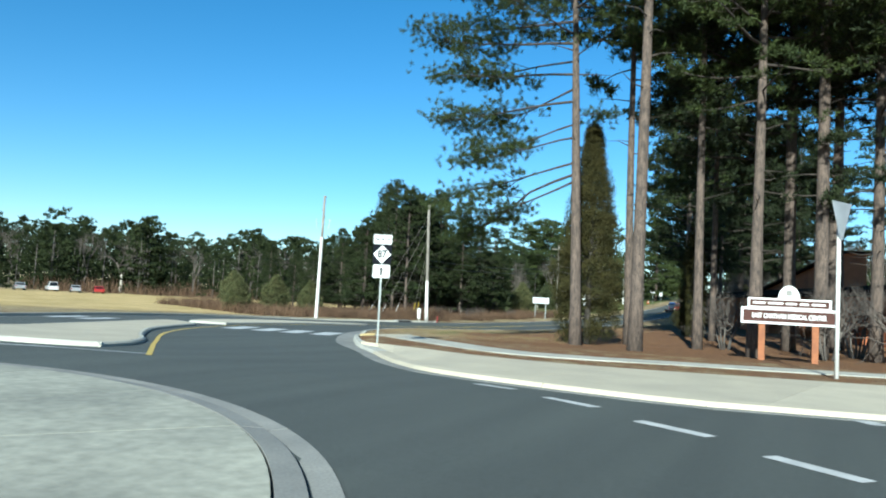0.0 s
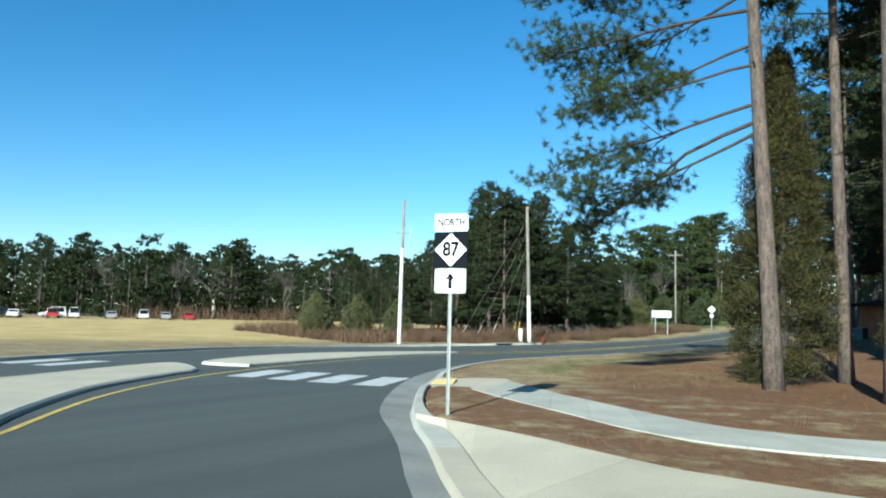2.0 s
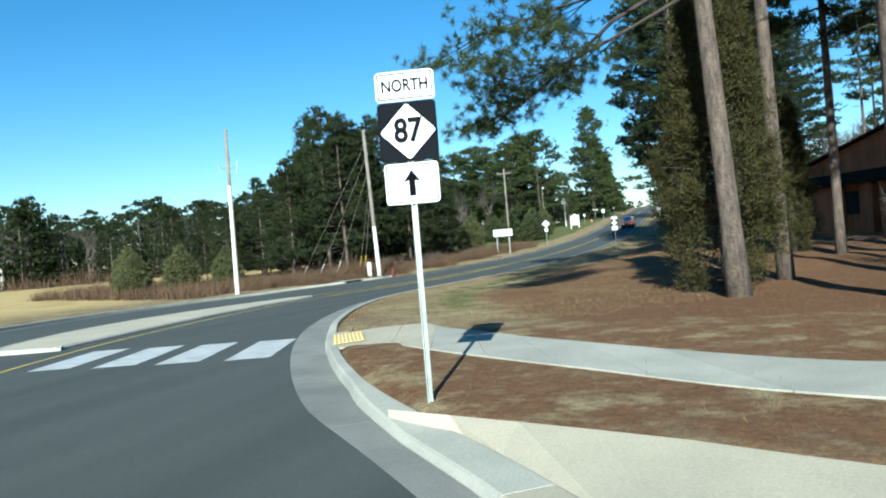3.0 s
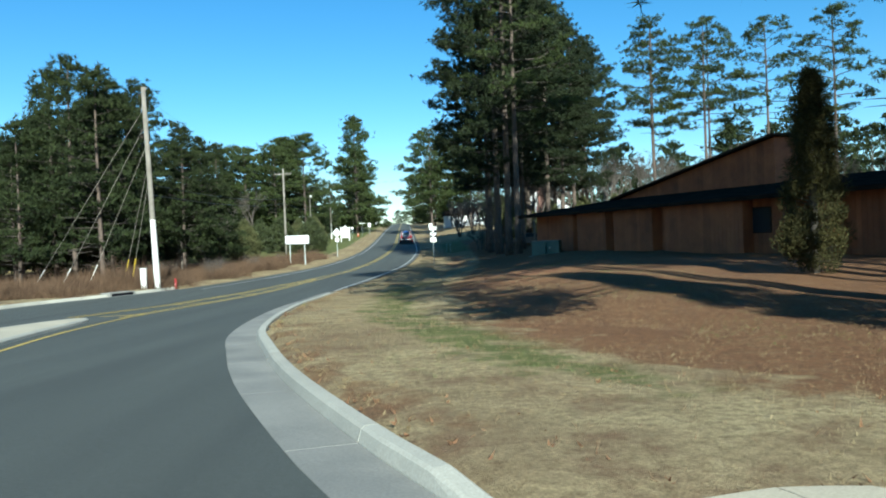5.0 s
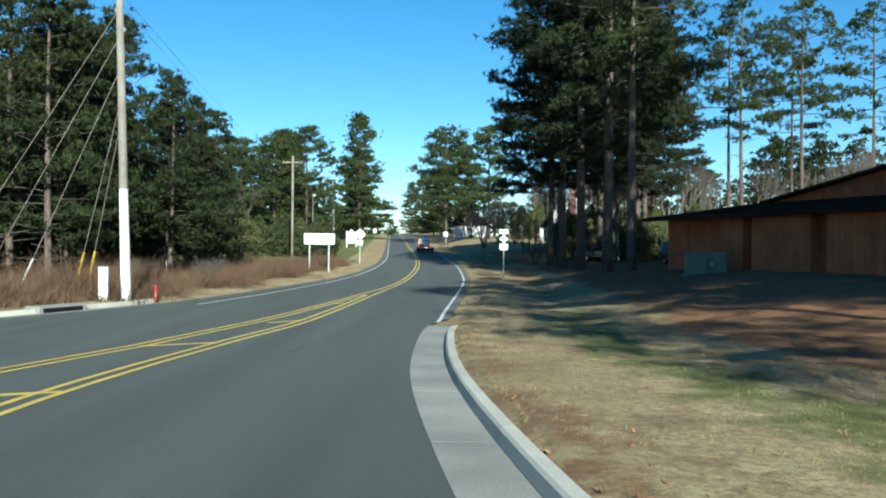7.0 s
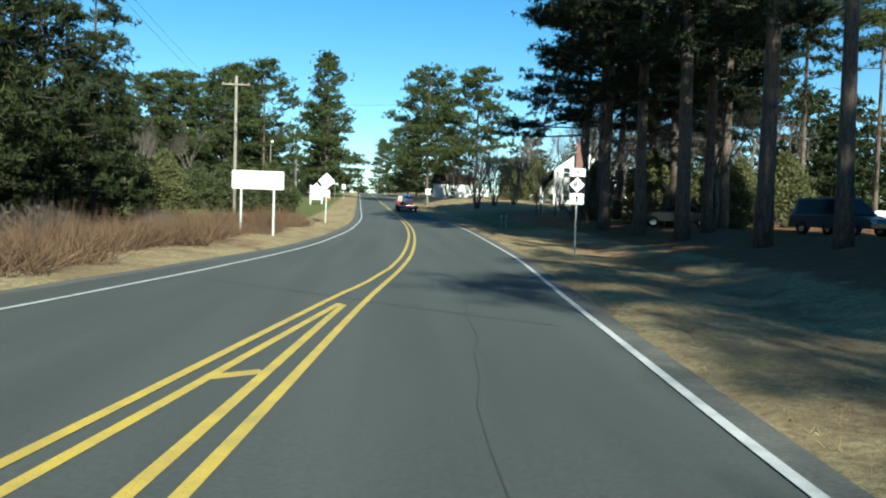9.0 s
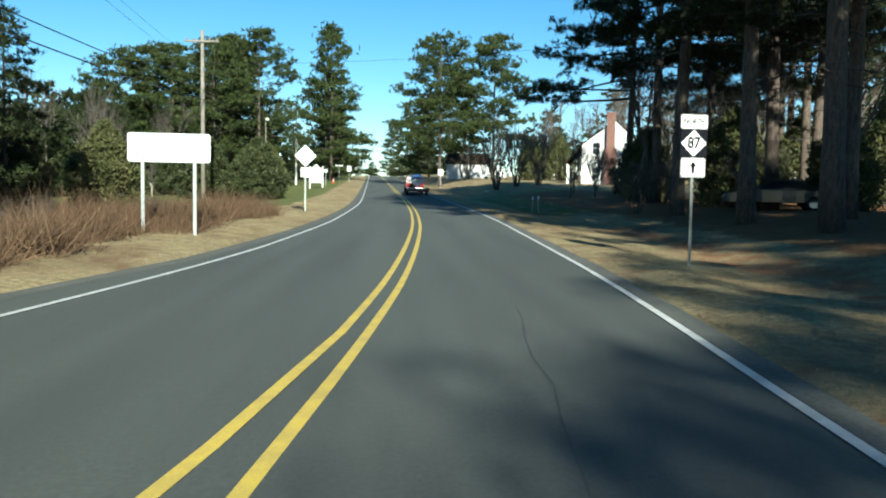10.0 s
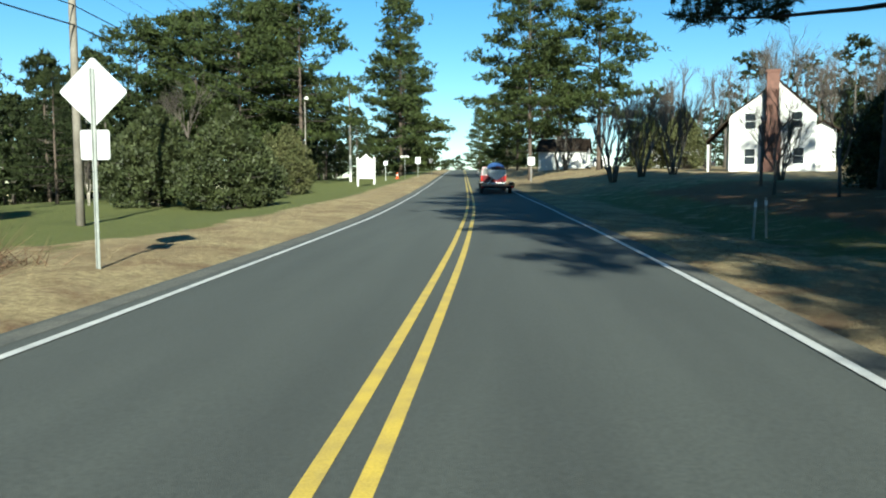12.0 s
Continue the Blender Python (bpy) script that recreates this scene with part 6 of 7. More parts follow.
# ---------------------------------------------------------------- the brown building
def brown_building():
    """Low russet board building: long wall, eaves roof, raised wedge above."""
    L, D, H = 38.0, 18.0, 2.6
    x0, y0 = -10.6, 81.1
    ang = math.degrees(math.atan2(-1.0, 0.4656))
    z0 = 0.45
    r = root("brown_building", pose(x0, y0, z0, 0, 0, ang), "long low russet board-sided building with dark shingle roofs", "building")
    # local x runs along the long wall, local y runs into the building
    wall = part("wall", a_box(0, L, 0.02, D, -1.2, H), SIDING, r, "russet vertical board wall")
    board = bm_mesh("board", a_box(-0.128, 0.128, -0.018, 0.0, -1.1, H, 0.004), SIDING)
    n = int(L / 0.27)
    for k in range(n):
        child("board", board, wall, m=pose(0.14 + 0.27 * k, 0.012, 0))
    for k in range(24):
        child("board", board, wall, m=pose(-0.012, 0.14 + 0.27 * k, 0, 0, 0, -90))
    for a, b in ((4.4, 5.7), (6.2, 9.3), (10.1, 13.7), (14.7, 20.5), (22.9, 23.8), (24.4, 25.6), (28.0, 33.0)):
        bay = part("bay_wall", a_box(a, b, -0.7, 0.03, -1.1, H - 0.1), SIDING, r, "projecting russet board bay")
        count = max(3, round((b - a) / 0.27))
        step = (b - a) / count
        for k in range(count):
            child("board", board, bay, m=pose(a + step * (k + 0.5), -0.702, -0.1) @ Matrix.Diagonal((step / 0.27, 1, 1, 1)))
    for xx in (20.4,):
        w = part("window", a_box(xx, xx + 1.2, -0.035, -0.012, 0.9, 2.1), GLASS, wall, "dark window pane")
        part("window_frame", frame_bm(1.32, 1.32, 0.07, 0.05), SHINGLE, w, m=pose(xx + 0.6, 0.0, 1.5))
    # lower roof: eaves 0.7 m out, rising inwards
    bm = bmesh.new()
    o = 0.7
    pts = [(-o, -1.25, H - 0.1), (L + o, -1.25, H - 0.1), (L + o, 9, H + 1.25), (-o, 9, H + 1.25), (L + o, D + o, H - 0.05), (-o, D + o, H - 0.05)]
    lo = [bm.verts.new(p) for p in pts]
    hi = [bm.verts.new((p[0], p[1], p[2] + 0.2)) for p in pts]
    for q in ((0, 1, 2, 3), (3, 2, 4, 5)):
        bm.faces.new([hi[i] for i in q])
        bm.faces.new([lo[i] for i in q][::-1])
    ring = (0, 1, 2, 4, 5, 3)
    for a, b in zip(ring, ring[1:] + ring[:1]):
        bm.faces.new((lo[a], lo[b], hi[b], hi[a]))
    bmesh.ops.recalc_face_normals(bm, faces=bm.faces[:])
    part("roof", bm, SHINGLE, r, "dark shingle roof with deep eaves")
    # raised wedge
    bm = bmesh.new()
    xa, xb, ya, yb = 0.5, 15.6, 7.2, 9.2
    za, zb, base = H + 1.2, H + 4.0, H + 0.6
    v = [bm.verts.new(p) for p in ((xa, ya, base), (xb, ya, base), (xb, ya, zb), (xa, ya, za), (xa, yb, base), (xb, yb, base), (xb, yb, zb), (xa, yb, za))]
    for q in ((0, 1, 2, 3), (5, 4, 7, 6), (1, 5, 6, 2), (4, 0, 3, 7), (3, 2, 6, 7)):
        bm.faces.new([v[i] for i in q])
    bmesh.ops.recalc_face_normals(bm, faces=bm.faces[:])
    wedge = part("clerestory", bm, SIDING, r, "raised russet wedge wall")
    slope = math.atan2(zb - za, xb - xa)
    k = 0
    x = xa + 0.15
    while x < xb:
        hh = za + (zb - za) * (x - xa) / (xb - xa)
        b = a_box(-0.128, 0.128, -0.02, 0.0, base, hh - 0.04)
        part("board", b, SIDING, wedge, m=pose(x, ya, 0))
        x += 0.27
    cap = a_box(-0.4, (xb - xa) / math.cos(slope) + 0.35, -0.5, yb - ya + 0.3, 0.0, 0.16, 0.02)
    part("wedge_roof", cap, SHINGLE, r, "dark sloping roof of the wedge", pose(xa, ya, za) @ Matrix.Rotation(-slope, 4, "Y"))
    # meter boxes on the end wall
    for yy, zz, w, h in ((1.2, 0.55, 0.3, 0.5), (2.6, 0.9, 0.25, 0.3)):
        part("meter", a_box(-0.2, -0.03, yy, yy + w, zz, zz + h, 0.01), STEEL, r, "grey meter box")


brown_building()

tb = root("transformer_box", pose(-10.75, 75.2, 0.22, 0, 0, -18), "dull green steel transformer cabinet on a pad", "utility box")
part("pad", a_box(-1.05, 1.05, -0.85, 0.85, -0.6, 0.06, 0.02), CONCRETE_GREY, tb, "concrete pad")
bd = part("body", a_box(-0.9, 0.9, -0.25, 0.75, 0.06, 1.02, 0.05), GREEN_BOX, tb)
part("hood", a_box(-0.88, 0.05, -0.65, -0.26, 0.06, 0.98, 0.04), GREEN_BOX, tb, "green enamel door housing")
part("lid", a_box(-0.93, 0.93, -0.3, 0.78, 1.02, 1.07, 0.02), CONCRETE_GREY, tb, "pale lid")
for dx in (-0.7, -0.45, -0.2):
    part("rib", a_box(dx - 0.015, dx + 0.015, -0.68, -0.65, 0.15, 0.9), GREEN_BOX, bd)
part("handle", a_box(0.2, 0.32, -0.29, -0.25, 0.5, 0.62, 0.01), STEEL, bd)
pb = root("pedestal_box", pose(-8.6, 83.2, 0.45), "small pale utility pedestal beside the building", "utility box")
part("body", a_box(-0.14, 0.14, -0.12, 0.12, -0.1, 0.75, 0.02), POLE_WHITE, pb)
part("cap", a_box(-0.16, 0.16, -0.14, 0.14, 0.75, 0.81, 0.015), STEEL, pb)


# ---------------------------------------------------------------- vehicles
def wheel_at(parent, x, y, z, rad, width, side):
    w = new("wheel")
    w.parent = parent
    w.empty_display_size = 0.2
    w.matrix_basis = pose(x, y, z, 0, 0, 0)
    bm = bmesh.new()
    prof = [(rad * 0.62, -width / 2), (rad * 0.93, -width / 2), (rad, -width * 0.36), (rad, width * 0.36), (rad * 0.93, width / 2), (rad * 0.62, width / 2)]
    n = 24
    grid = [[bm.verts.new((o, rr * math.cos(2 * math.pi * k / n), rr * math.sin(2 * math.pi * k / n))) for rr, o in prof] for k in range(n)]
    for k in range(n):
        for j in range(len(prof) - 1):
            bm.faces.new((grid[k][j], grid[(k + 1) % n][j], grid[(k + 1) % n][j + 1], grid[k][j + 1]))
    bmesh.ops.recalc_face_normals(bm, faces=bm.faces[:])
    part("tyre", bm, RUBBER, w, smooth=True)
    bm = bmesh.new()
    bmesh.ops.create_cone(bm, cap_ends=True, segments=20, radius1=rad * 0.63, radius2=rad * 0.63, depth=width * 0.7)
    bmesh.ops.rotate(bm, verts=bm.verts[:], cent=(0, 0, 0), matrix=Matrix.Rotation(radians(90), 3, "Y"))
    part("rim", bm, CHROME, w)


def profile_body(pts, half, tuck=0.0, waist=None):
    """A side outline (y, z) drawn out across the width, drawn in above the waist."""
    bm = bmesh.new()
    sides = []
    for s in (-1, 1):
        row = []
        for y, z in pts:
            w = half - (tuck * max(0.0, z - waist) if waist is not None else 0)
            row.append(bm.verts.new((s * w, y, z)))
        sides.append(row)
    n = len(pts)
    bm.faces.new(sides[0])
    bm.faces.new(sides[1][::-1])
    for k in range(n):
        k2 = (k + 1) % n
        bm.faces.new((sides[0][k], sides[0][k2], sides[1][k2], sides[1][k]))
    bmesh.ops.recalc_face_normals(bm, faces=bm.faces[:])
    bmesh.ops.bevel(bm, geom=bm.edges[:], offset=0.04, segments=2, profile=0.6, affect="EDGES")
    return bm


def passenger_car(m, paint_mat, label, style="sedan", group="parked cars", length=4.6):
    r = root("car", m, label, "car", group)
    h = length / 2
    tall = {"sedan": 1.42, "suv": 1.78, "van": 1.95}[style]
    lower = [(-h, 0.35), (-h, 0.75), (-h + 0.15, 0.95), (h - 1.1, 0.95), (h - 0.1, 0.78), (h, 0.6), (h, 0.35)]
    part("body", profile_body(lower, 0.88), paint_mat, r, smooth=False)
    back = {"sedan": -h + 0.75, "suv": -h + 0.12, "van": -h + 0.08}[style]
    cabin = [(back, 0.94), (back + (0.55 if style == "sedan" else 0.2), tall), (h - 2.0, tall), (h - 1.15, 0.94)]
    part("cabin", profile_body(cabin, 0.84, 0.22, 0.94), paint_mat, r)
    for s in (-1, 1):
        bm = bmesh.new()
        zz = tall - 0.1
        q = [(back + 0.3, 1.0), (back + (0.62 if style == "sedan" else 0.32), zz), (h - 2.05, zz), (h - 1.45, 1.0)]
        bm.faces.new([bm.verts.new((s * (0.855 - 0.22 * (z - 0.94)), y, z)) for y, z in q])
        bmesh.ops.solidify(bm, geom=bm.faces[:], thickness=0.01)
        part("side_window", bm, GLASS, r, "dark side glass")
    for q, nm in (([(h - 1.13, 0.99), (h - 1.93, tall - 0.06)], "windscreen"), ([(back - 0.0, 1.0), (back + (0.5 if style == "sedan" else 0.16), tall - 0.08)], "rear_window")):
        bm = bmesh.new()
        (ya, za), (yb, zb) = q
        dy = 0.03 if nm == "windscreen" else -0.03
        bm.faces.new([bm.verts.new(p) for p in ((-0.72, ya + dy, za), (0.72, ya + dy, za), (0.62, yb + dy, zb), (-0.62, yb + dy, zb))])
        bmesh.ops.solidify(bm, geom=bm.faces[:], thickness=0.01)
        part(nm, bm, GLASS, r, "dark glass")
    for s in (-1, 1):
        for y in (-h + 0.85, h - 0.9):
            wheel_at(r, s * 0.8, y, 0.33, 0.33, 0.22, s)
        part("tail_lamp", a_box(s * 0.74 - 0.1, s * 0.74 + 0.1, -h - 0.02, -h + 0.05, 0.66, 0.82, 0.01), LAMP_RED, r)
        part("headlight", a_box(s * 0.66 - 0.14, s * 0.66 + 0.14, h - 0.06, h + 0.015, 0.58, 0.7, 0.01), POLE_WHITE, r)
    part("bumper", a_box(-0.86, 0.86, -h - 0.05, -h + 0.12, 0.36, 0.55, 0.03), paint_mat, r)
    return r


rng_cars = random.Random(3)
lot = [(CAR_WHITE, "white", "van"), (CAR_SILVER, "silver", "sedan"), (CAR_WHITE, "white", "suv"), (CAR_RED, "red", "sedan"), (CAR_WHITE, "white", "sedan"), (CAR_SILVER, "silver", "suv"), (CAR_BLACK, "black", "sedan"), (CAR_WHITE, "white", "sedan"), (CAR_RED, "dark red", "suv"), (CAR_WHITE, "white", "van"), (CAR_SILVER, "silver", "sedan"), (CAR_WHITE, "white", "suv"), (CAR_SILVER, "silver", "sedan"), (CAR_RED, "red", "sedan")]
for k, (pm, cname, style) in enumerate(lot):
    t = k / (len(lot) - 1)
    x, y = -150 + 26 * t + rng_cars.uniform(-1.5, 1.5), 50 + 54 * t + rng_cars.uniform(-1, 1)
    passenger_car(at(x, y, 0.0, rng_cars.choice((55, 60, 235))), pm, cname + " " + style + " parked beyond the field", style)
for k, (pm, cname, style) in enumerate(((CAR_SILVER, "silver", "sedan"), (CAR_WHITE, "white", "suv"), (CAR_WHITE, "white", "sedan"), (CAR_BLACK, "black", "suv"), (CAR_WHITE, "white", "van"))):
    passenger_car(at(-160 + 4.5 * k, 56 + 8 * k, 0.0, 150), pm, cname + " " + style + " parked beyond the field", style)
passenger_car(at(-4.4, 96.5, 0, 195), CAR_NAVY, "dark navy suv parked in the shade", "suv", "cars under the pines", 4.8)
passenger_car(at(-8.0, 108.0, 0, 70), CAR_BLACK, "dark sedan parked under the pines", "sedan", "cars under the pines")
passenger_car(at(3.5, 106, 0, 80), CAR_BLACK, "dark sedan parked under the pines", "sedan", "cars under the pines")
passenger_car(at(-8.2, 224, 0, 90), CAR_WHITE, "white van parked before the far house", "van", "cars by the houses")
passenger_car(at(4.8, 214, 0, 60), CAR_BLACK, "dark sedan parked by the far house", "sedan", "cars by the houses")


def pickup(m):
    r = root("pickup_truck", m, "maroon and black pickup truck hitched to a trailer", "truck")
    part("bed", a_box(-0.98, 0.98, -2.75, -0.75, 0.62, 1.28, 0.06), CAR_MAROON, r, "maroon cargo bed")
    part("bed_floor", a_box(-0.84, 0.84, -2.6, -0.85, 1.0, 1.285), RUBBER, r, "dark bed liner")
    part("tailgate", a_box(-0.8, 0.8, -2.79, -2.74, 0.68, 1.24, 0.02), CAR_MAROON, r)
    part("cab_lower", profile_body([(-0.75, 0.5), (-0.75, 1.22), (1.25, 1.22), (2.6, 1.08), (2.75, 0.9), (2.75, 0.5)], 0.97), CAR_BLACK, r)
    part("cab", profile_body([(-0.72, 1.2), (-0.6, 1.86), (0.75, 1.86), (1.4, 1.2)], 0.92, 0.2, 1.2), CAR_MAROON, r)
    for s in (-1, 1):
        bm = bmesh.new()
        bm.faces.new([bm.verts.new((s * (0.935 - 0.2 * (z - 1.2)), y, z)) for y, z in ((-0.55, 1.27), (-0.48, 1.74), (0.66, 1.74), (1.12, 1.27))])
        bmesh.ops.solidify(bm, geom=bm.faces[:], thickness=0.01)
        part("side_window", bm, GLASS, r, "dark side glass")
        part("tail_lamp", a_box(s * 0.9 - 0.07, s * 0.9 + 0.07, -2.8, -2.73, 0.8, 1.18, 0.01), LAMP_RED, r)
        part("mirror", a_box(s * 1.1 - 0.1, s * 1.1 + 0.1, 1.0, 1.1, 1.25, 1.48, 0.02), CAR_BLACK, r)
        for y in (-1.85, 1.85):
            wheel_at(r, s * 0.85, y, 0.39, 0.39, 0.27, s)
    bm = bmesh.new()
    bm.faces.new([bm.verts.new(p) for p in ((-0.74, -0.745, 1.3), (0.74, -0.745, 1.3), (0.66, -0.635, 1.76), (-0.66, -0.635, 1.76))])
    bmesh.ops.solidify(bm, geom=bm.faces[:], thickness=0.01)
    part("rear_window", bm, GLASS, r, "dark rear glass")
    part("bumper", a_box(-0.95, 0.95, -2.95, -2.78, 0.5, 0.68, 0.03), CHROME, r, "bright metal bumper")
    part("plate", a_box(-0.16, 0.16, -2.965, -2.95, 0.54, 0.66), SIGN_W, r, "pale plate with a plain bar")


def trailer(m):
    r = root("flatbed_trailer", m, "low plank-floored trailer with twin axles", "trailer")
    part("frame", a_box(-1.15, 1.15, -2.4, 2.4, 0.42, 0.56, 0.02), SIGN_BLACK, r, "black steel frame")
    plank = bm_mesh("plank", a_box(-0.095, 0.095, -2.38, 2.38, 0.56, 0.6, 0.006), PLANK)
    for k in range(11):
        child("plank", plank, r, m=pose(-1.0 + 0.2 * k, 0, 0))
    for s in (-1, 1):
        part("side_rail", a_box(s * 1.15 - 0.03, s * 1.15 + 0.03, -2.4, 2.4, 0.56, 0.78, 0.01), SIGN_BLACK, r)
        for y in (-0.45, 0.45):
            wheel_at(r, s * 1.02, y, 0.34, 0.34, 0.2, s)
        part("fender", a_box(s * 1.05 - 0.16, s * 1.05 + 0.16, -0.95, 0.95, 0.74, 0.78, 0.01), STEEL, r)
        part("tail_lamp", a_box(s * 1.02 - 0.08, s * 1.02 + 0.08, -2.45, -2.4, 0.45, 0.55, 0.01), LAMP_RED, r)
    part("tongue", bm_tube([(0, 2.3, 0.5), (0, 3.6, 0.5)], [0.06, 0.05], 8), SIGN_BLACK, r)


def boat(m):
    r = root("motor_boat", m, "small silver-hulled motorboat with a blue cover on its trailer", "boat")
    bm = bmesh.new()
    rows = []
    for y in np.linspace(-2.2, 2.6, 13):
        t = (y + 2.2) / 4.8
        w = 0.98 * (1 - max(0, t - 0.45) ** 2 * 3.0)
        keel = 0.0 + 0.75 * max(0, t - 0.55) ** 2 * 3
        rows.append([bm.verts.new(p) for p in ((-w, y, 0.85 + 0.25 * t), (-w * 0.92, y, 0.4 + keel * 0.5), (0, y, keel), (w * 0.92, y, 0.4 + keel * 0.5), (w, y, 0.85 + 0.25 * t))])
    for a, b in zip(rows, rows[1:]):
        for j in range(4):
            bm.faces.new((a[j], a[j + 1], b[j + 1], b[j]))
    bm.faces.new(rows[0][::-1])
    bm.faces.new(rows[-1])
    bmesh.ops.recalc_face_normals(bm, faces=bm.faces[:])
    part("hull", bm, BOAT_HULL, r, "silver hull")
    bm = bmesh.new()
    grid = []
    for y in np.linspace(-2.15, 2.5, 10):
        t = (y + 2.2) / 4.8
        w = 0.99 * (1 - max(0, t - 0.45) ** 2 * 3.0)
        grid.append([bm.verts.new((w * math.cos(a), y, 0.86 + 0.25 * t + 0.48 * math.sin(a) * (1 - abs(t - 0.45)))) for a in np.linspace(0, math.pi, 9)])
    for a, b in zip(grid, grid[1:]):
        for j in range(8):
            bm.faces.new((a[j], a[j + 1], b[j + 1], b[j]))
    bmesh.ops.recalc_face_normals(bm, faces=bm.faces[:])
    part("cover", bm, BOAT_BLUE, r, "blue fabric cover", smooth=True)
    part("rub_rail", a_box(-1.0, 1.0, -2.26, -2.18, 0.78, 0.86, 0.01), SIGN_W, r)
    for s in (-1, 1):
        part("cradle", bm_tube([(s * 0.95, -0.9, -0.32), (s * 0.45, -0.6, 0.1), (s * 0.7, -0.6, 0.38)], [0.04, 0.04, 0.04], 6), SIGN_W, r, "white cradle arm")


RIG_Y, RIG_X, RIG_TURN = 155.0, -24.05, 3.0
zr = float(road_z(RIG_Y))
slope = math.degrees(math.atan2(float(road_z(RIG_Y + 6) - road_z(RIG_Y - 4)), 10))
rig = pose(RIG_X, RIG_Y, zr, slope, 0, RIG_TURN)
trailer(rig)
boat(rig @ pose(0, 0.1, 0.93) @ Matrix.Diagonal((0.64, 0.8, 0.86, 1)))
pickup(rig @ pose(0, 6.3, 0))


# ---------------------------------------------------------------- houses
def sash(parent, x, z, w, h, y=-0.01):
    p = part("window", a_box(x - w / 2, x + w / 2, y - 0.02, y, z - h / 2, z + h / 2), GLASS, parent, "dark sash window")
    part("window_frame", frame_bm(w + 0.16, h + 0.16, 0.09, 0.06), SIGN_W, p, m=pose(x, y, z))
    part("meeting_rail", a_box(x - w / 2, x + w / 2, y - 0.04, y - 0.02, z - 0.03, z + 0.03), SIGN_W, p)


def gable_bm(w, d, eave, ridge, rx=None):
    rx = w / 2 if rx is None else rx
    bm = bmesh.new()
    f = [bm.verts.new(p) for p in ((0, 0, -1), (w, 0, -1), (w, 0, eave), (rx, 0, ridge), (0, 0, eave))]
    b = [bm.verts.new((v.co.x, d, v.co.z)) for v in f]
    bm.faces.new(f)
    bm.faces.new(b[::-1])
    for k in range(5):
        bm.faces.new((f[k], b[k], b[(k + 1) % 5], f[(k + 1) % 5]))
    bmesh.ops.recalc_face_normals(bm, faces=bm.faces[:])
    return bm


def roof_bm(w, d, eave, ridge, rx=None, over=0.35, thick=0.14):
    rx = w / 2 if rx is None else rx
    bm = bmesh.new()
    k1, k2 = (ridge - eave) / rx, (ridge - eave) / (w - rx)
    prof = [(-over, eave - over * k1), (rx, ridge), (w + over, eave - over * k2)]
    prof = prof + [(x, z + thick * 1.2) for x, z in prof[::-1]]
    f = [bm.verts.new((x, -over, z + 0.01)) for x, z in prof]
    b = [bm.verts.new((x, d + over, z + 0.01)) for x, z in prof]
    bm.faces.new(f)
    bm.faces.new(b[::-1])
    for k in range(6):
        bm.faces.new((f[k], b[k], b[(k + 1) % 6], f[(k + 1) % 6]))
    bmesh.ops.recalc_face_normals(bm, faces=bm.faces[:])
    return bm


def white_house():
    z = 3.25
    r = root("white_house", pose(-1.45, 177, z, 0, 0, -15), "white clapboard cottage with a steep gable and brick chimney", "house")
    wall = part("wall", gable_bm(7.7, 10, 5.5, 8.7, 4.4), WHITE_WALL, r, "white clapboard wall")
    clap = bm_mesh("clapboard", a_box(0, 7.7, -0.02, 0.0, 0, 0.2, 0.004), WHITE_WALL)
    for k in range(23):
        child("clapboard", clap, wall, m=pose(0, -0.002, 0.2 + 0.23 * k, -3, 0, 0))
    part("roof", roof_bm(7.7, 10, 5.5, 8.7, 4.4, over=0.12), SHINGLE, r, "dark steep gable roof")
    for x, zz in ((1.9, 1.6), (1.9, 5.0), (6.0, 5.0), (6.2, 1.6)):
        sash(wall, x, zz, 0.95, 1.5, -0.02)
    ch = part("chimney", a_box(3.0, 4.6, -0.75, -0.03, -0.8, 4.9, 0.02), BRICK, r, "red brick chimney on the gable")
    part("flue", a_box(3.25, 4.35, -0.7, -0.02, 4.9, 9.5, 0.02), BRICK, ch)
    part("cap", a_box(3.15, 4.45, -0.78, 0.05, 9.5, 9.75, 0.02), BRICK, ch)
    course = bm_mesh("brick_course", a_box(2.99, 4.61, -0.765, -0.03, 0, 0.055, 0.004), BRICK)
    for k in range(40):
        child("brick_course", course, ch, m=pose(0, 0, -0.3 + 0.13 * k))
    porch = part("porch_roof", a_box(-3.15, 0.0, -0.1, 9, -0.14, 0.0, 0.02), SHINGLE, r, "sloping porch roof", pose(0.0, 0, 5.5, 0, -47, 0))
    for y in (0.1, 3.0, 6.0, 8.8):
        part("porch_post", a_box(-2.0, -1.82, y - 0.09, y + 0.09, -0.9, 2.85, 0.01), SIGN_W, r, "white porch post")
    part("porch_floor", a_box(-2.15, 0, -0.1, 9, -1, 0.1), CONCRETE_GREY, r)
    part("annex_wall", gable_bm(2.4, 6, 4.2, 4.9), WHITE_WALL, r, "white side wing", pose(7.3, 2.0, 0))
    part("annex_roof", roof_bm(2.4, 6, 4.2, 4.9), SHINGLE, r, "dark roof of the side wing", pose(7.3, 2.0, 0))


white_house()


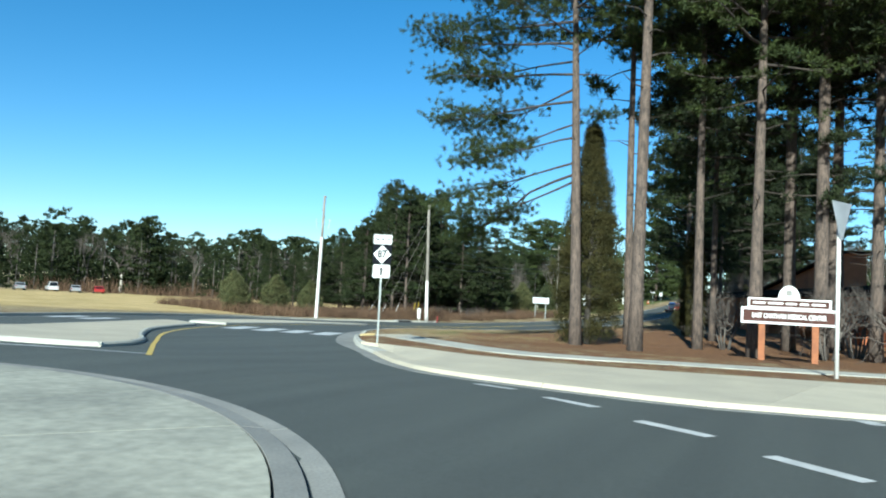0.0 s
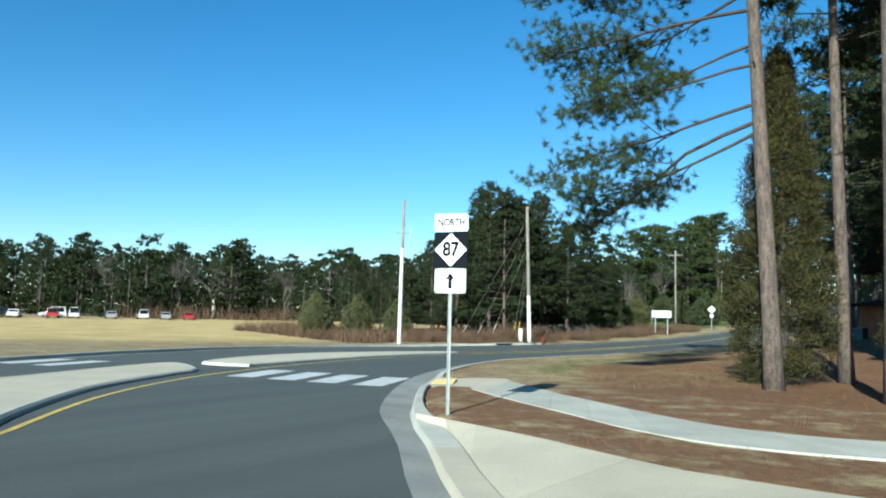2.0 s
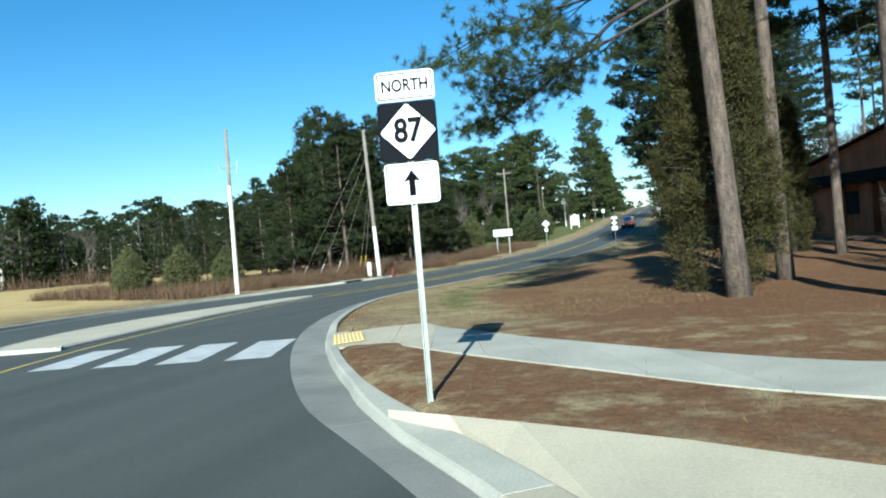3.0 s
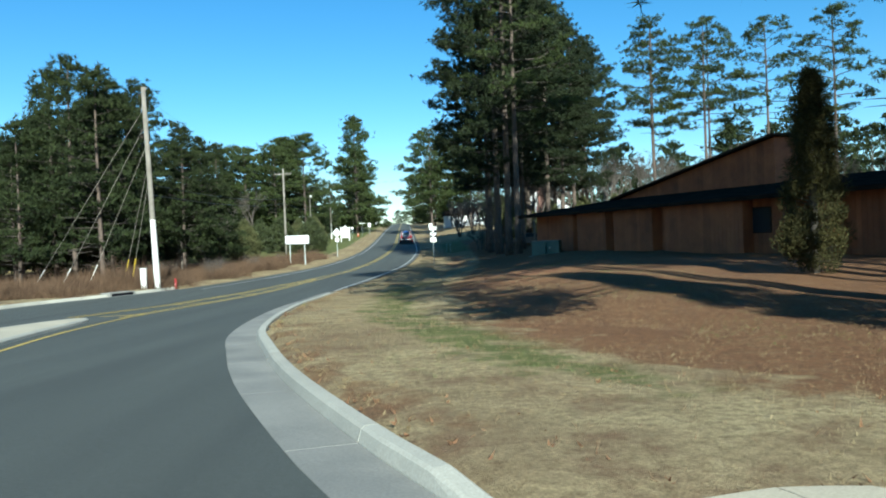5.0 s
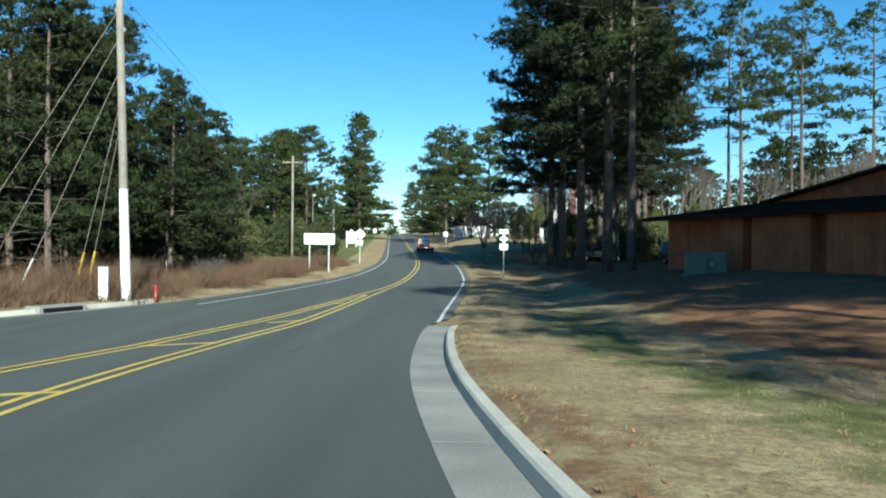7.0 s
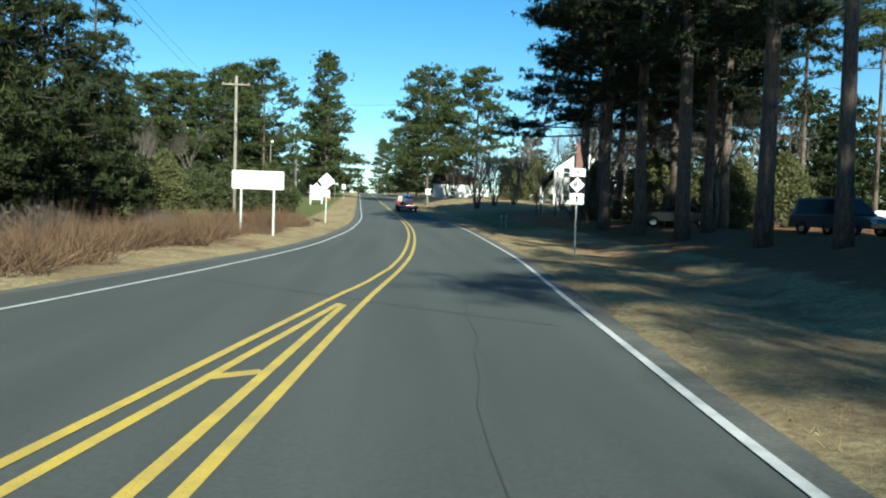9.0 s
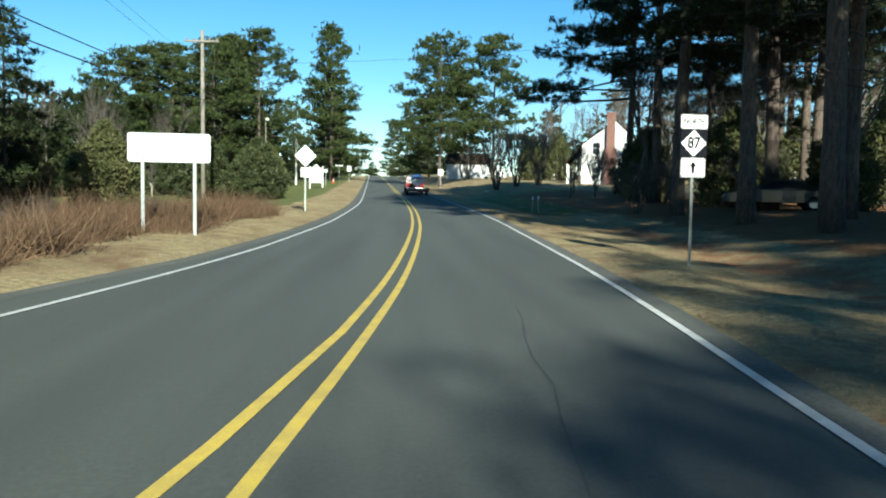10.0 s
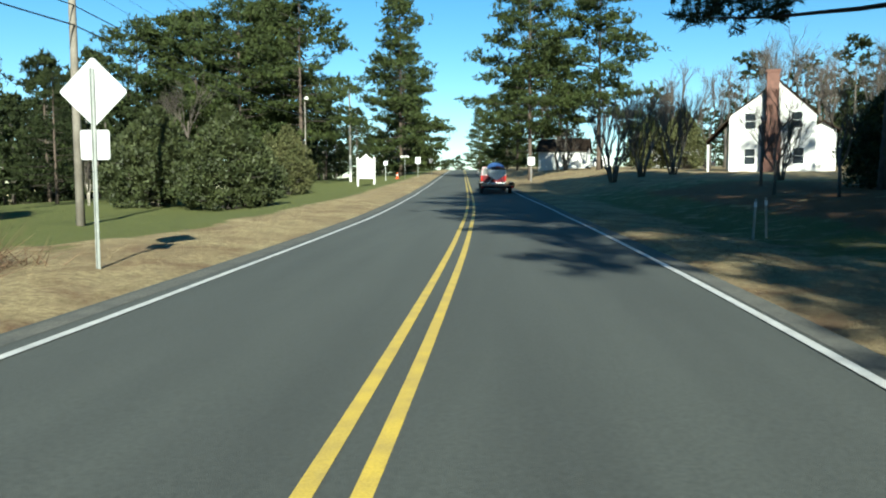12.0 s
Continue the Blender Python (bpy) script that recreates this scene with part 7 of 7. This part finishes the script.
def small_house(m, w, d, eave, ridge, label, wall_mat=WHITE_WALL):
    r = root("small_house", m, label, "house", "far houses")
    wall = part("wall", gable_bm(w, d, eave, ridge), wall_mat, r)
    part("roof", roof_bm(w, d, eave, ridge), SHINGLE, r, "dark gable roof")
    for x in (w * 0.25, w * 0.7):
        sash(wall, x, eave * 0.55, 1.0, 1.3, -0.02)
    part("door", a_box(w * 0.45, w * 0.45 + 0.9, -0.05, 0, 0, 2.05), CAR_NAVY, r, "dark front door")


small_house(at(2.6, 236, 0.1, 4), 8.5, 9, 3.0, 5.6, "small white gabled house beyond the lawn")
small_house(at(-9.5, 228, 0.1, 80), 9, 8, 2.9, 5.0, "low white house behind the crape myrtles")
small_house(at(-172, 60, 0.0, 110), 14, 12, 3.4, 6.0, "white building beyond the parking lot")
small_house(at(-182, 48, 0.0, 110), 16, 12, 3.4, 6.5, "brick building beyond the parking lot", BRICK)

# orange cone and street-name post up the road
cone = root("traffic_cone", at(-37.8, 204), "orange and white traffic cone on the grass", "cone")
part("body", bm_tube([(0, 0, 0.04), (0, 0, 0.9)], [0.22, 0.04], 14), ORANGE, cone, smooth=True)
part("band", bm_tube([(0, 0, 0.4), (0, 0, 0.62)], [0.147, 0.105], 14), SIGN_W, cone, "white reflective band", smooth=True)
part("base", a_box(-0.28, 0.28, -0.28, 0.28, 0, 0.05, 0.01), ORANGE, cone)
snp = root("street_name_sign", at(-37.0, 206), "street-name blade on a slim post", "road sign")
part("post", bm_tube([(0, 0, -0.3), (0, 0, 3.0)], [0.035, 0.035], 8), STEEL, snp, smooth=True)
bl = part("blade", a_box(-0.6, 0.6, -0.01, 0.01, 2.8, 3.05, 0.005), SIGN_W, snp)
part("text_bar", a_box(-0.45, 0.45, -0.014, -0.011, 2.87, 2.98), SIGN_BLACK, bl)

# yard light among the far pines, and survey stakes on the shaded verge
yl = root("yard_light", at(-45.6, 185), "yard light with a pale round head on a slim pole", "street lamp")
part("pole", bm_tube([(0, 0, -0.3), (0, 0, 9.9)], [0.09, 0.06], 10), POLE_WOOD, yl, smooth=True)
part("arm", bm_tube([(0, 0, 9.6), (0.25, -0.2, 9.85)], [0.03, 0.03], 6), STEEL, yl)
head = part("head", bm_tube([(0.25, -0.2, 9.55), (0.25, -0.2, 9.7), (0.25, -0.2, 9.95)], [0.24, 0.26, 0.1], 14), POLE_WHITE, yl, "pale round lamp head", smooth=True)
for x, y, tilt in ((-17.3, 120.1, 3), (-16.8, 120.6, -2)):
    st = root("survey_stake", at(x, y, 0, 10), "thin pale wooden stake in the shaded verge", "stake", "survey stakes")
    part("lath", a_box(-0.03, 0.03, -0.012, 0.012, -0.2, 1.05, 0.003), BARK_PALE, st, m=pose(0, 0, 0, 0, tilt, 0))
    part("band", a_box(-0.033, 0.033, -0.015, 0.015, 0.85, 0.98), SIGN_W, st, "white flagging band", m=pose(0, 0, 0, 0, tilt, 0))
